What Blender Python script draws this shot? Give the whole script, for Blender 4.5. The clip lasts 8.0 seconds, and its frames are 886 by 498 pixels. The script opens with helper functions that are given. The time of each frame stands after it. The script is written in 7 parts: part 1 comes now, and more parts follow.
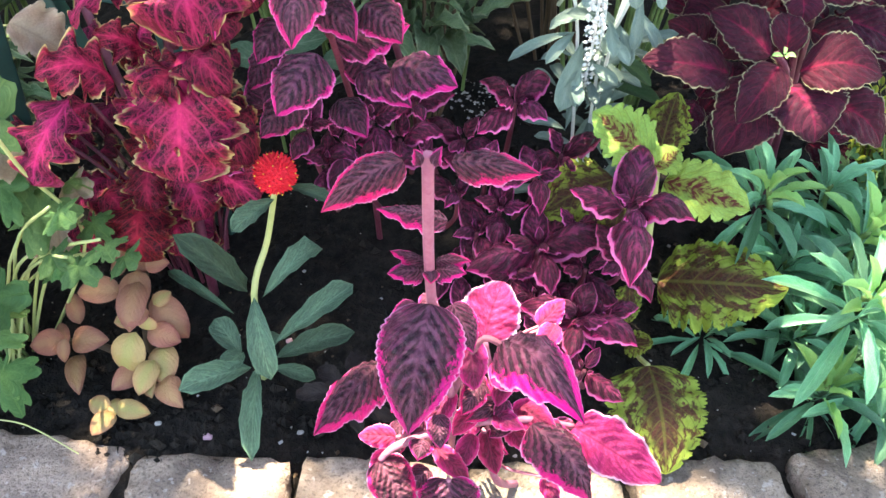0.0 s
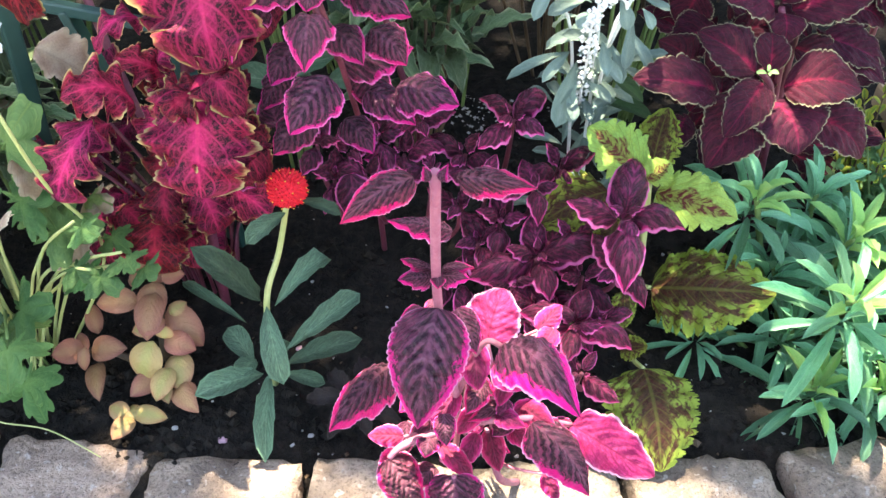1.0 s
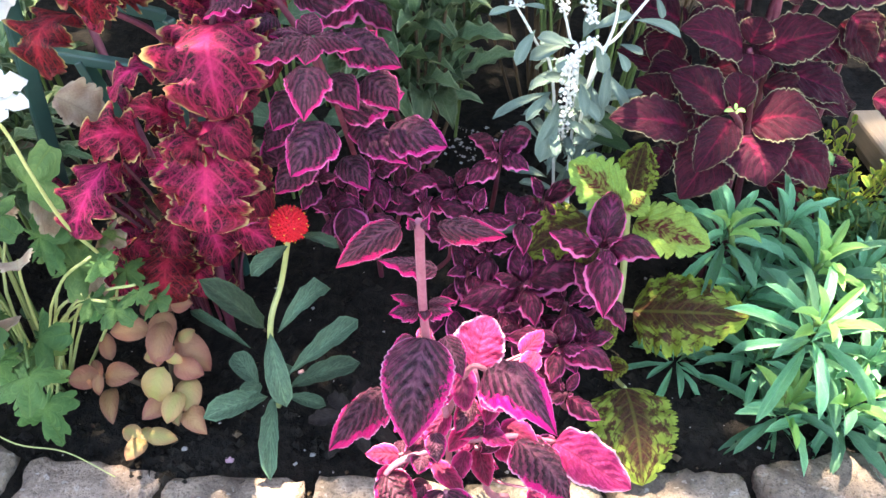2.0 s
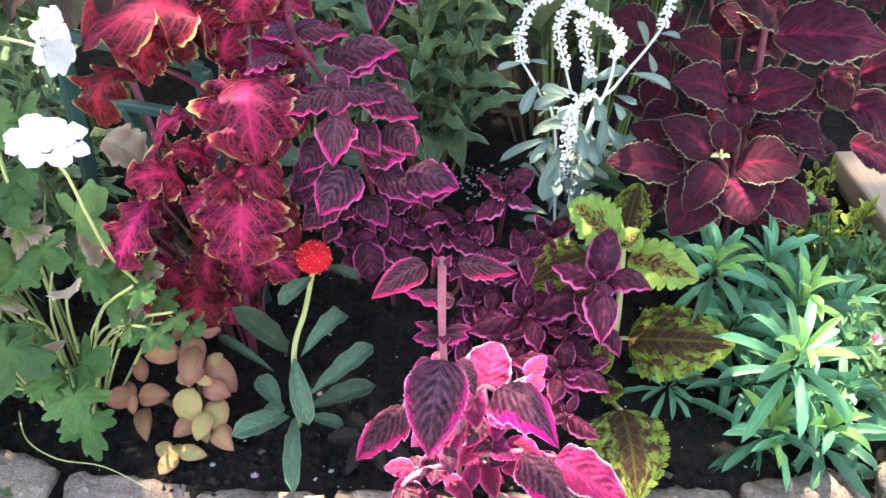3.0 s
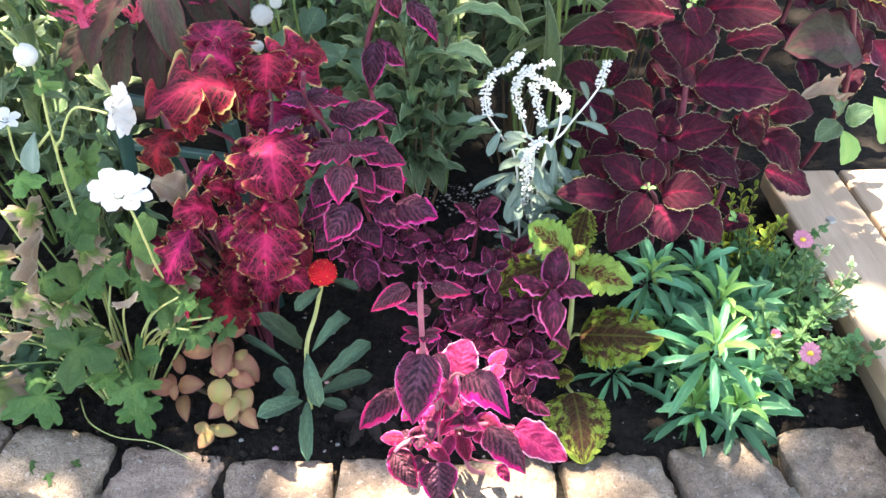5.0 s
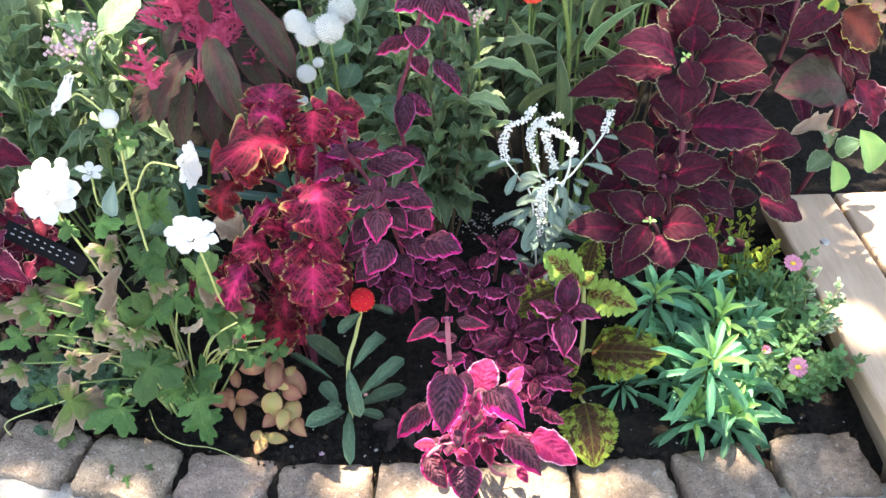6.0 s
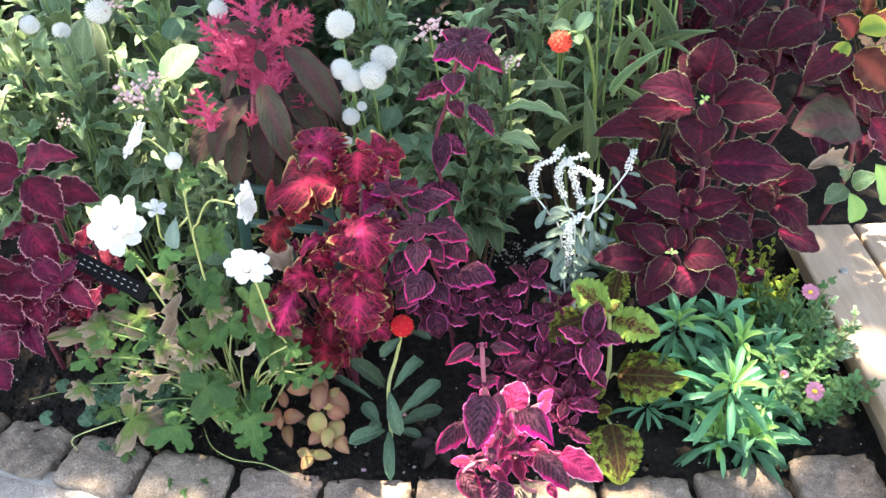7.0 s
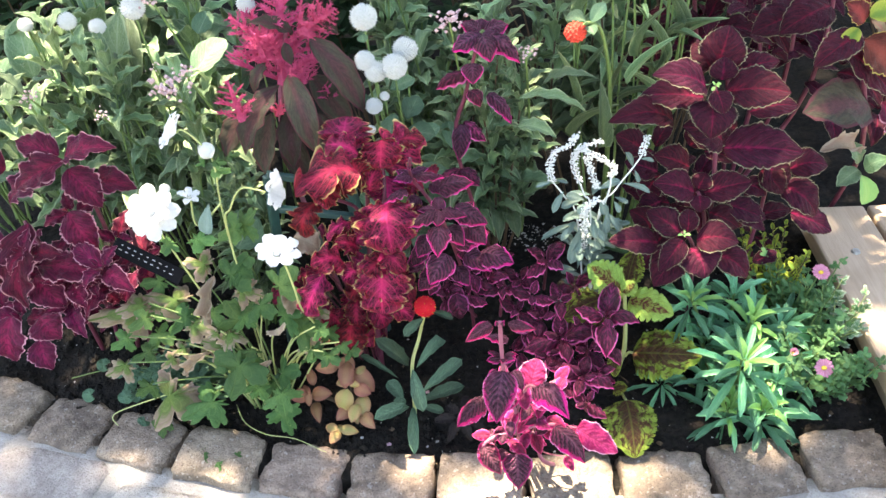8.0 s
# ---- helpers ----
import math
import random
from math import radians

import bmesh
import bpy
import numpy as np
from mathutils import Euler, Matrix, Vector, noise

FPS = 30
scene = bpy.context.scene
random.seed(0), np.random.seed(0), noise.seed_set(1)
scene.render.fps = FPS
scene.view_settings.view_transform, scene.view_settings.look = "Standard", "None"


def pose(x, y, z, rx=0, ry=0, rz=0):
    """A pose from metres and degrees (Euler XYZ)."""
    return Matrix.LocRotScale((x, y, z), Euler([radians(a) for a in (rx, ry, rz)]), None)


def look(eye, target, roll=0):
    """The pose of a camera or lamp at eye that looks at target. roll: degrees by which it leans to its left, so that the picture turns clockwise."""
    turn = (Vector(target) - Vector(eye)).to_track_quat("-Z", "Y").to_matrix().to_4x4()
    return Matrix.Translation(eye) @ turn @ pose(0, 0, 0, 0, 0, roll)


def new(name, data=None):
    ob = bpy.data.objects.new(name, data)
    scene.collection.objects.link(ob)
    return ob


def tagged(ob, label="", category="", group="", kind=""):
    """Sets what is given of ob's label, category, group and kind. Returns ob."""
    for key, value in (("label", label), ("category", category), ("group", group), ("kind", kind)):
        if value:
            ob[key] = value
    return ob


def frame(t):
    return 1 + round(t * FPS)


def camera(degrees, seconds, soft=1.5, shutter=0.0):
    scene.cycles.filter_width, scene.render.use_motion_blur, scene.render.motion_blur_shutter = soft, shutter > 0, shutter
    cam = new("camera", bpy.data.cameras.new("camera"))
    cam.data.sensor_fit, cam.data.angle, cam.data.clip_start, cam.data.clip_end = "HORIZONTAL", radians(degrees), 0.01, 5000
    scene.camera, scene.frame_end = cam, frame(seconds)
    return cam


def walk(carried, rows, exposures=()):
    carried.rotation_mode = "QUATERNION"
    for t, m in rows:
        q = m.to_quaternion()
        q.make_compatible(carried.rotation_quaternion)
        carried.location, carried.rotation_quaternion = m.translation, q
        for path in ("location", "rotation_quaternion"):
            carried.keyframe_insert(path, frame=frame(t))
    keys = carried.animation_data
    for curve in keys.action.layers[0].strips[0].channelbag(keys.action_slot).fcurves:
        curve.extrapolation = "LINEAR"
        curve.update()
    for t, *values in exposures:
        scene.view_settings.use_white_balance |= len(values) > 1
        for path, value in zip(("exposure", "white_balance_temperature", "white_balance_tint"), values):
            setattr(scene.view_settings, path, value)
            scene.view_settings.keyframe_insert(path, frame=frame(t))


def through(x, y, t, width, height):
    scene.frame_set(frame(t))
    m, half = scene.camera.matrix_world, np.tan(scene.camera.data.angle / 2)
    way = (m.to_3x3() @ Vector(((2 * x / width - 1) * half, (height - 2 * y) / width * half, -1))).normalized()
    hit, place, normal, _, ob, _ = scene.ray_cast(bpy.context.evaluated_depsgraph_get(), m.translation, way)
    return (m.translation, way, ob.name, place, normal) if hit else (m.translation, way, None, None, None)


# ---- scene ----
cam = camera(54.9, 8.0)
PATH = [
    (0, (-0.018, -0.014, 0.461), (0.051, 1.466, -0.882), 1.8),
    (0.5, (-0.019, -0.025, 0.466), (0.052, 1.465, -0.867), 1.8),
    (1, (-0.021, -0.035, 0.478), (0.048, 1.464, -0.844), 1.3),
    (1.5, (-0.015, -0.045, 0.492), (0.052, 1.466, -0.818), 0.6),
    (3, (-0.026, -0.098, 0.546), (0.043, 1.47, -0.694), 0.9),
    (3.5, (-0.033, -0.123, 0.563), (0.041, 1.462, -0.654), 1.3),
    (4, (-0.027, -0.15, 0.591), (0.054, 1.436, -0.625), 1.4),
    (5.3, (-0.021, -0.225, 0.689), (0.056, 1.327, -0.57), 0.4),
    (5.5, (-0.023, -0.238, 0.712), (0.046, 1.315, -0.547), 0.1),
    (6, (-0.021, -0.271, 0.746), (-0.003, 1.291, -0.504), -1.4),
    (6.5, (-0.025, -0.3, 0.774), (-0.055, 1.284, -0.446), -2.4),
    (7, (-0.024, -0.318, 0.793), (-0.079, 1.278, -0.412), -3.0),
    (7.5, (-0.025, -0.34, 0.811), (-0.109, 1.247, -0.403), -3.7),
    (8, (-0.02, -0.35, 0.817), (-0.13, 1.222, -0.415), -4.6),
]
walk(cam, [(t, look(eye, target, roll)) for t, eye, target, roll in PATH], [(0, 3.6, 7700, 11), (3.5, 3.53, 7650, 13), (5.5, 3.33, 7800, 12), (8, 3.28, 7900, 11)])

# ---- world, sun, exposure ----
SUN_EL, SUN_AZ = radians(73), radians(-25)
world = bpy.data.worlds.new("world")
scene.world = world
world.use_nodes = True
wn = world.node_tree.nodes
sky = wn.new("ShaderNodeTexSky")
sky.sky_type, sky.sun_disc = "NISHITA", False
sky.sun_elevation, sky.sun_rotation = SUN_EL, SUN_AZ
wn["Background"].inputs["Strength"].default_value = 0.11
world.node_tree.links.new(sky.outputs[0], wn["Background"].inputs["Color"])
SUN_DIR = Vector((math.sin(SUN_AZ) * math.cos(SUN_EL), math.cos(SUN_AZ) * math.cos(SUN_EL), math.sin(SUN_EL)))
sun = new("sun", bpy.data.lights.new("sun", "SUN"))
sun.data.energy, sun.data.angle, sun.data.color = 5.0, radians(0.55), (1.0, 0.95, 0.87)
sun.matrix_world = look(SUN_DIR * 10, (0, 0, 0))


# ---- materials ----
class Nodes:
    """Short names for building a node material."""

    def __init__(self, name):
        self.mat = bpy.data.materials.new(name)
        self.mat.use_nodes = True
        self.t = self.mat.node_tree
        self.bsdf = self.t.nodes["Principled BSDF"]
        self.out = self.t.nodes["Material Output"]

    def put(self, socket, v):
        if isinstance(v, bpy.types.NodeSocket):
            self.t.links.new(v, socket)
        elif isinstance(v, (tuple, list)) and socket.type == "RGBA":
            socket.default_value = (*v[:3], 1)
        else:
            socket.default_value = v

    def math(self, op, a, b=0.0, c=0.0):
        n = self.t.nodes.new("ShaderNodeMath")
        n.operation = op
        for s, v in zip(n.inputs, (a, b, c)):
            self.put(s, v)
        return n.outputs[0]

    def smooth(self, v, lo, hi, a=0.0, b=1.0):
        n = self.t.nodes.new("ShaderNodeMapRange")
        n.interpolation_type = "SMOOTHSTEP"
        for s, x in zip(n.inputs, (v, lo, hi, a, b)):
            self.put(s, x)
        return n.outputs[0]

    def mix(self, f, a, b, mode="MIX"):
        n = self.t.nodes.new("ShaderNodeMix")
        n.data_type, n.blend_type = "RGBA", mode
        self.put(n.inputs[0], f), self.put(n.inputs[6], a), self.put(n.inputs[7], b)
        return n.outputs[2]

    def noise(self, vec, scale, detail=3.0, rough=0.55):
        n = self.t.nodes.new("ShaderNodeTexNoise")
        n.inputs["Scale"].default_value, n.inputs["Detail"].default_value, n.inputs["Roughness"].default_value = scale, detail, rough
        self.put(n.inputs["Vector"], vec)
        return n.outputs[0]

    def voronoi(self, vec, scale, feature="F1"):
        n = self.t.nodes.new("ShaderNodeTexVoronoi")
        n.feature = feature
        n.inputs["Scale"].default_value = scale
        self.put(n.inputs["Vector"], vec)
        return n.outputs["Distance"]

    def coords(self, which="Object"):
        return self.t.nodes.new("ShaderNodeTexCoord").outputs[which]

    def chance(self):
        return self.t.nodes.new("ShaderNodeObjectInfo").outputs["Random"]

    def shift(self, vec, scale, offset):
        n = self.t.nodes.new("ShaderNodeVectorMath")
        n.operation = "MULTIPLY_ADD"
        c = self.t.nodes.new("ShaderNodeCombineXYZ")
        for s in c.inputs:
            self.put(s, offset)
        self.put(n.inputs[0], vec), self.put(n.inputs[1], scale)
        self.t.links.new(c.outputs[0], n.inputs[2])
        return n.outputs[0]

    def bump(self, height, strength, distance):
        n = self.t.nodes.new("ShaderNodeBump")
        n.inputs["Strength"].default_value, n.inputs["Distance"].default_value = strength, distance
        self.put(n.inputs["Height"], height)
        self.t.links.new(n.outputs[0], self.bsdf.inputs["Normal"])

    def vary(self, col, hue=0.03, value=0.35):
        n = self.t.nodes.new("ShaderNodeHueSaturation")
        r = self.chance()
        self.put(n.inputs["Hue"], self.math("MULTIPLY_ADD", r, hue, 0.5 - hue / 2))
        self.put(n.inputs["Value"], self.math("MULTIPLY_ADD", self.math("FRACT", self.math("MULTIPLY", r, 7.31)), value, 1 - value / 2))
        self.put(n.inputs["Color"], col)
        return n.outputs[0]

    def done(self, col, rough=0.5, through=0.0, spec=0.4):
        self.put(self.bsdf.inputs["Base Color"], col)
        self.put(self.bsdf.inputs["Roughness"], rough)
        self.put(self.bsdf.inputs["Specular IOR Level"], spec)
        if through:
            tr = self.t.nodes.new("ShaderNodeBsdfTranslucent")
            self.put(tr.inputs["Color"], self.mix(0.5, col, col, "SCREEN"))
            mx = self.t.nodes.new("ShaderNodeMixShader")
            mx.inputs[0].default_value = through
            self.t.links.new(self.bsdf.outputs[0], mx.inputs[1])
            self.t.links.new(tr.outputs[0], mx.inputs[2])
            self.t.links.new(mx.outputs[0], self.out.inputs[0])
        return self.mat


def leaf_material(name, inner, outer, margin, vein, patch=(0.1, 0.6), edge=(0.72, 0.88), rough_patch=0.5, veins=7.0, vein_amount=0.6,
                  vein_width=0.12, rim=None, rim_at=0.93, through=0.25, rough=0.58, hue=0.02, value=0.35, blotch=None, streak=None, sheen=0.18, relief=0.0009, fingers=0.1, ragged=0.4, heart=0.0, soak=0.42, speck=3.2, net_amount=0.4, drift=0.0, tipward=0.0, fuzz=0.0, broken_rim=False, stripe=None):
    """A leaf's skin from its own length and width: heart, blade, streaks, side veins, margin and rim."""
    n = Nodes(name)
    uv = n.coords("UV")
    sep = n.t.nodes.new("ShaderNodeSeparateXYZ")
    n.put(sep.inputs[0], uv)
    u, v = sep.outputs[0], sep.outputs[1]
    e = n.math("ABSOLUTE", n.math("MULTIPLY_ADD", u, 2.0, -1.0))
    r = n.chance()
    moved = n.shift(uv, (3.0, 3.0, 3.0), n.math("MULTIPLY", r, 40.0))
    cloud, fine = n.noise(moved, 1.6, 3.0), n.noise(moved, 11.0, 3.0, 0.65)
    reach = n.math("ADD", e, n.smooth(v, 0.72, 1.0, 0.0, 0.35))
    # side veins run forward and bend towards the tip
    bent = n.math("MULTIPLY", n.math("POWER", e, 1.25), -veins * 0.42)
    run = n.math("ADD", n.math("MULTIPLY_ADD", v, veins, bent), n.math("MULTIPLY", cloud, 0.2))
    s = n.math("FRACT", run)
    line = n.math("ABSOLUTE", n.math("SUBTRACT", s, 0.5))
    side = n.smooth(line, 0.0, vein_width, 1.0, 0.0)
    net = n.smooth(n.voronoi(n.shift(uv, (4.5, 9.0, 1.0), n.math("MULTIPLY_ADD", fine, 1.1, n.math("MULTIPLY", r, 9.0))), 2.4, "DISTANCE_TO_EDGE"), 0.0, 0.15, 1.0, 0.0)
    mid = n.smooth(e, 0.015, 0.07, 1.0, 0.0)
    f = n.smooth(n.math("ADD", n.math("MULTIPLY_ADD", v, heart, reach), n.math("MULTIPLY_ADD", cloud, rough_patch, -rough_patch / 2)), patch[0], patch[1])
    col = n.mix(f, inner, outer)
    if streak:
        along = n.t.nodes.new("ShaderNodeCombineXYZ")
        n.put(along.inputs[0], n.math("MULTIPLY", e, 1.6)), n.put(along.inputs[1], n.math("MULTIPLY", run, 1.0)), n.put(along.inputs[2], n.math("MULTIPLY_ADD", r, 30.0, u))
        m = n.smooth(n.noise(along.outputs[0], 2.6, 3.0, 0.6), soak, soak + 0.16)
        col = n.mix(n.math("MULTIPLY", m, streak[1]), col, streak[0])
    if stripe:
        # dark bands along the side veins, broken and uneven: variegation plus painted groove shade
        band = n.smooth(n.math("MULTIPLY_ADD", n.math("SUBTRACT", fine, 0.5), 0.9, line), 0.10, 0.34, 1.0, 0.0)
        band = n.math("MULTIPLY", band, n.smooth(cloud, 0.30, 0.50, 0.45, 1.0))
        band = n.math("MULTIPLY", band, n.smooth(e, 0.03, 0.14))
        col = n.mix(n.math("MULTIPLY", band, stripe[1]), col, stripe[0])
    if blotch:
        m = n.math("MULTIPLY", n.smooth(n.noise(moved, speck, 3.0, 0.6), 0.45, 0.54), n.smooth(n.math("MULTIPLY_ADD", side, -0.3, reach), *(blotch[2:] or (0.15, 0.45))))
        col = n.mix(n.math("MULTIPLY", m, blotch[1]), col, blotch[0])
    far = n.math("ADD", n.math("MULTIPLY_ADD", side, -fingers, reach), n.math("MULTIPLY_ADD", fine, ragged, -ragged / 2))
    far = n.math("ADD", far, n.math("ADD", n.math("MULTIPLY_ADD", cloud, drift, -drift / 2), n.math("MULTIPLY_ADD", v, tipward, -tipward / 2)))
    g = n.smooth(far, edge[0], edge[1])
    col = n.mix(g, col, margin)
    vm = n.math("MAXIMUM", n.math("MAXIMUM", n.math("MULTIPLY", side, 0.8), mid), n.math("MULTIPLY", net, net_amount))
    col = n.mix(n.math("MULTIPLY", vm, vein_amount), col, vein)
    if rim:
        lip = n.smooth(n.math("MULTIPLY_ADD", fine, 0.06, e), rim_at, rim_at + 0.06)
        if broken_rim:
            lip = n.math("MULTIPLY", lip, n.smooth(n.noise(moved, 3.4, 2.0), 0.40, 0.54, 0.1, 1.0))
        col = n.mix(lip, col, rim)
    col = n.mix(n.smooth(fine, 0.35, 0.65, 0.0, 0.35), col, n.mix(0.5, col, (0.0, 0.0, 0.0)))
    col = n.vary(col, hue, value)
    bulge = n.math("ADD", n.math("MULTIPLY", n.math("SUBTRACT", 1.0, n.smooth(line, 0.0, 0.5, 1.0, 0.0)), n.smooth(cloud, 0.3, 0.7, 0.2, 1.0)), n.math("MULTIPLY_ADD", net, -0.35, n.math("MULTIPLY", fine, 0.45)))
    n.bump(bulge, 0.6, relief)
    if fuzz:
        n.bsdf.inputs["Sheen Weight"].default_value, n.bsdf.inputs["Sheen Roughness"].default_value = fuzz, 0.4
        n.bsdf.inputs["Sheen Tint"].default_value = (1.0, 0.82, 0.92, 1)
    return n.done(col, n.math("MULTIPLY_ADD", fine, 0.3, rough - 0.12), through, sheen)


def plain_material(name, a, b, scale, rough=0.6, bump=(0.3, 0.002), through=0.0, spec=0.35, value=0.2):
    n = Nodes(name)
    co = n.shift(n.coords("Object"), (1, 1, 1), n.math("MULTIPLY", n.chance(), 20.0))
    big, small = n.noise(co, scale, 4.0), n.noise(co, scale * 7, 4.0)
    col = n.mix(n.smooth(n.math("MULTIPLY_ADD", small, 0.4, n.math("MULTIPLY", big, 0.6)), 0.3, 0.7), a, b)
    n.bump(n.math("ADD", big, small), *bump)
    return n.done(n.vary(col, 0.01, value), rough, through, spec)


MAT = {}
# pink and plum: mauve base includes painted sheen of the raised pillows
MAT["pink"] = leaf_material("pink_edged_leaf", (0.180, 0.058, 0.092), (0.200, 0.032, 0.076), (0.78, 0.006, 0.19), (0.26, 0.085, 0.13), patch=(0.1, 0.7), edge=(0.75, 0.86), rim=(0.84, 0.38, 0.60), rim_at=0.975, vein_amount=0.3, vein_width=0.06, veins=8, soak=0.45, streak=((0.036, 0.008, 0.019), 0.8), stripe=((0.008, 0.002, 0.005), 0.94), through=0.18, fingers=-0.10, relief=0.003, sheen=0.25, rough=0.36, ragged=0.7, drift=0.6, tipward=0.34, net_amount=0.25)
# brighter copy of the pink leaf, with sunlight shining through painted in
MAT["backlit"] = leaf_material("backlit_pink_leaf", (0.48, 0.050, 0.17), (0.42, 0.028, 0.13), (0.58, 0.12, 0.26), (0.17, 0.008, 0.05), edge=(0.8, 1.0), rim=(0.75, 0.4, 0.56), veins=7, vein_amount=0.85, vein_width=0.2, streak=((0.24, 0.010, 0.07), 0.75), through=0.3, relief=0.002, net_amount=0.8)
MAT["rose"] = leaf_material("rose_young_leaf", (0.16, 0.016, 0.055), (0.46, 0.020, 0.13), (0.78, 0.03, 0.24), (0.40, 0.04, 0.14), patch=(0.05, 0.6), edge=(0.6, 0.85), rim=(0.86, 0.4, 0.6), rim_at=0.96, veins=6, vein_amount=0.6, streak=((0.06, 0.006, 0.022), 0.7), through=0.35, relief=0.002, sheen=0.3, rough=0.5)
MAT["plum"] = leaf_material("dark_plum_leaf", (0.150, 0.042, 0.078), (0.150, 0.026, 0.066), (0.66, 0.010, 0.20), (0.22, 0.064, 0.115), edge=(0.85, 0.95), rim=(0.82, 0.17, 0.44), rim_at=0.958, veins=7, vein_amount=0.3, vein_width=0.06, streak=((0.030, 0.007, 0.017), 0.8), soak=0.45, stripe=((0.007, 0.002, 0.005), 0.94), through=0.16, fingers=-0.06, relief=0.003, sheen=0.25, rough=0.36, ragged=0.55, drift=0.5, tipward=0.3, net_amount=0.25)
MAT["small"] = leaf_material("small_plum_leaf", (0.230, 0.026, 0.080), (0.185, 0.020, 0.068), (0.68, 0.020, 0.20), (0.32, 0.040, 0.115), edge=(0.82, 0.94), rim=(0.86, 0.18, 0.44), rim_at=0.90, veins=5, vein_amount=0.3, streak=((0.022, 0.004, 0.012), 0.85), stripe=((0.009, 0.003, 0.006), 0.92), through=0.22, value=0.8, relief=0.0016, drift=0.4, sheen=0.25, rough=0.38)
MAT["ruffle"] = leaf_material("ruffled_red_leaf", (0.42, 0.012, 0.074), (0.12, 0.009, 0.022), (0.14, 0.014, 0.018), (0.54, 0.028, 0.092), patch=(-0.02, 0.45), edge=(0.88, 0.98), rim=(0.44, 0.35, 0.14), rim_at=0.964, broken_rim=True, veins=6, vein_amount=0.7, vein_width=0.14, blotch=((0.018, 0.004, 0.008), 0.97, 0.12, 0.34), speck=4.4, streak=((0.09, 0.006, 0.020), 0.6), through=0.18, value=0.9, hue=0.03, net_amount=0.6, ragged=0.3)
MAT["wine"] = leaf_material("wine_red_leaf", (0.25, 0.010, 0.044), (0.050, 0.008, 0.017), (0.030, 0.008, 0.012), (0.22, 0.012, 0.045), patch=(-0.10, 0.34), edge=(0.8, 0.95), rim=(0.27, 0.25, 0.15), rim_at=0.965, rough_patch=0.5, veins=6, vein_amount=0.4, vein_width=0.07, streak=((0.018, 0.005, 0.010), 0.7), through=0.10, value=0.5, relief=0.0018, heart=0.35, net_amount=0.25, sheen=0.1, rough=0.55)
MAT["lime"] = leaf_material("lime_edged_leaf", (0.10, 0.018, 0.016), (0.25, 0.41, 0.085), (0.30, 0.47, 0.10), (0.11, 0.03, 0.02), patch=(0.26, 0.44), edge=(0.6, 0.85), rough_patch=1.0, veins=7, vein_amount=0.5, vein_width=0.08, streak=((0.29, 0.42, 0.07), 0.6), through=0.28, ragged=0.6, relief=0.0015, tipward=-0.2)
MAT["brown"] = leaf_material("brown_lime_leaf", (0.060, 0.015, 0.012), (0.085, 0.030, 0.016), (0.24, 0.31, 0.045), (0.13, 0.14, 0.025), patch=(0.3, 0.7), edge=(0.82, 0.96), rough_patch=0.9, veins=8, vein_amount=0.5, blotch=((0.22, 0.29, 0.04), 0.85, 0.18, 0.55), streak=((0.030, 0.010, 0.008), 0.7), through=0.22, fingers=0.22, ragged=0.6, relief=0.0018)
MAT["crimson"] = leaf_material("crimson_leaf", (0.21, 0.010, 0.045), (0.085, 0.008, 0.027), (0.10, 0.008, 0.028), (0.28, 0.016, 0.065), patch=(0.0, 0.6), edge=(0.85, 0.97), rim=(0.55, 0.25, 0.28), rim_at=0.94, veins=5, vein_amount=0.4, streak=((0.045, 0.005, 0.015), 0.75), through=0.2, value=0.6)
MAT["green"] = leaf_material("grey_green_leaf", (0.12, 0.21, 0.115), (0.085, 0.165, 0.09), (0.10, 0.18, 0.10), (0.28, 0.37, 0.24), veins=6, vein_amount=0.5, vein_width=0.08, edge=(0.9, 1.0), through=0.2, value=0.7, streak=((0.06, 0.11, 0.065), 0.5))
MAT["lance"] = leaf_material("blue_green_lance_leaf", (0.165, 0.43, 0.225), (0.125, 0.355, 0.185), (0.16, 0.41, 0.22), (0.40, 0.60, 0.38), veins=3, vein_amount=0.4, vein_width=0.05, edge=(0.9, 1.0), through=0.25, value=1.0, streak=((0.085, 0.26, 0.14), 0.4), sheen=0.5, rough=0.36, relief=0.0004)
MAT["fresh"] = leaf_material("fresh_green_lance_leaf", (0.30, 0.52, 0.15), (0.24, 0.47, 0.14), (0.27, 0.50, 0.15), (0.46, 0.62, 0.30), veins=3, vein_amount=0.3, vein_width=0.05, edge=(0.9, 1.0), through=0.3, sheen=0.4, relief=0.0004)
MAT["silver"] = leaf_material("silver_leaf", (0.20, 0.275, 0.225), (0.155, 0.225, 0.185), (0.19, 0.26, 0.215), (0.33, 0.40, 0.35), veins=3, vein_amount=0.3, vein_width=0.06, edge=(0.9, 1.0), through=0.15, rough=0.8, sheen=0.15, value=0.6)
MAT["meadow"] = leaf_material("meadow_green_leaf", (0.165, 0.26, 0.115), (0.105, 0.185, 0.080), (0.29, 0.37, 0.20), (0.38, 0.46, 0.28), veins=6, vein_amount=0.5, vein_width=0.09, edge=(0.82, 0.95), through=0.12, value=1.0, hue=0.04, sheen=0.4, rough=0.45)
# dark green, lowered further to paint in shade between the back plants
MAT["deep"] = leaf_material("shade_deep_green_leaf", (0.035, 0.080, 0.032), (0.025, 0.060, 0.025), (0.03, 0.065, 0.03), (0.07, 0.12, 0.06), veins=6, vein_amount=0.3, vein_width=0.12, edge=(0.9, 1.0), through=0.15, value=0.7)
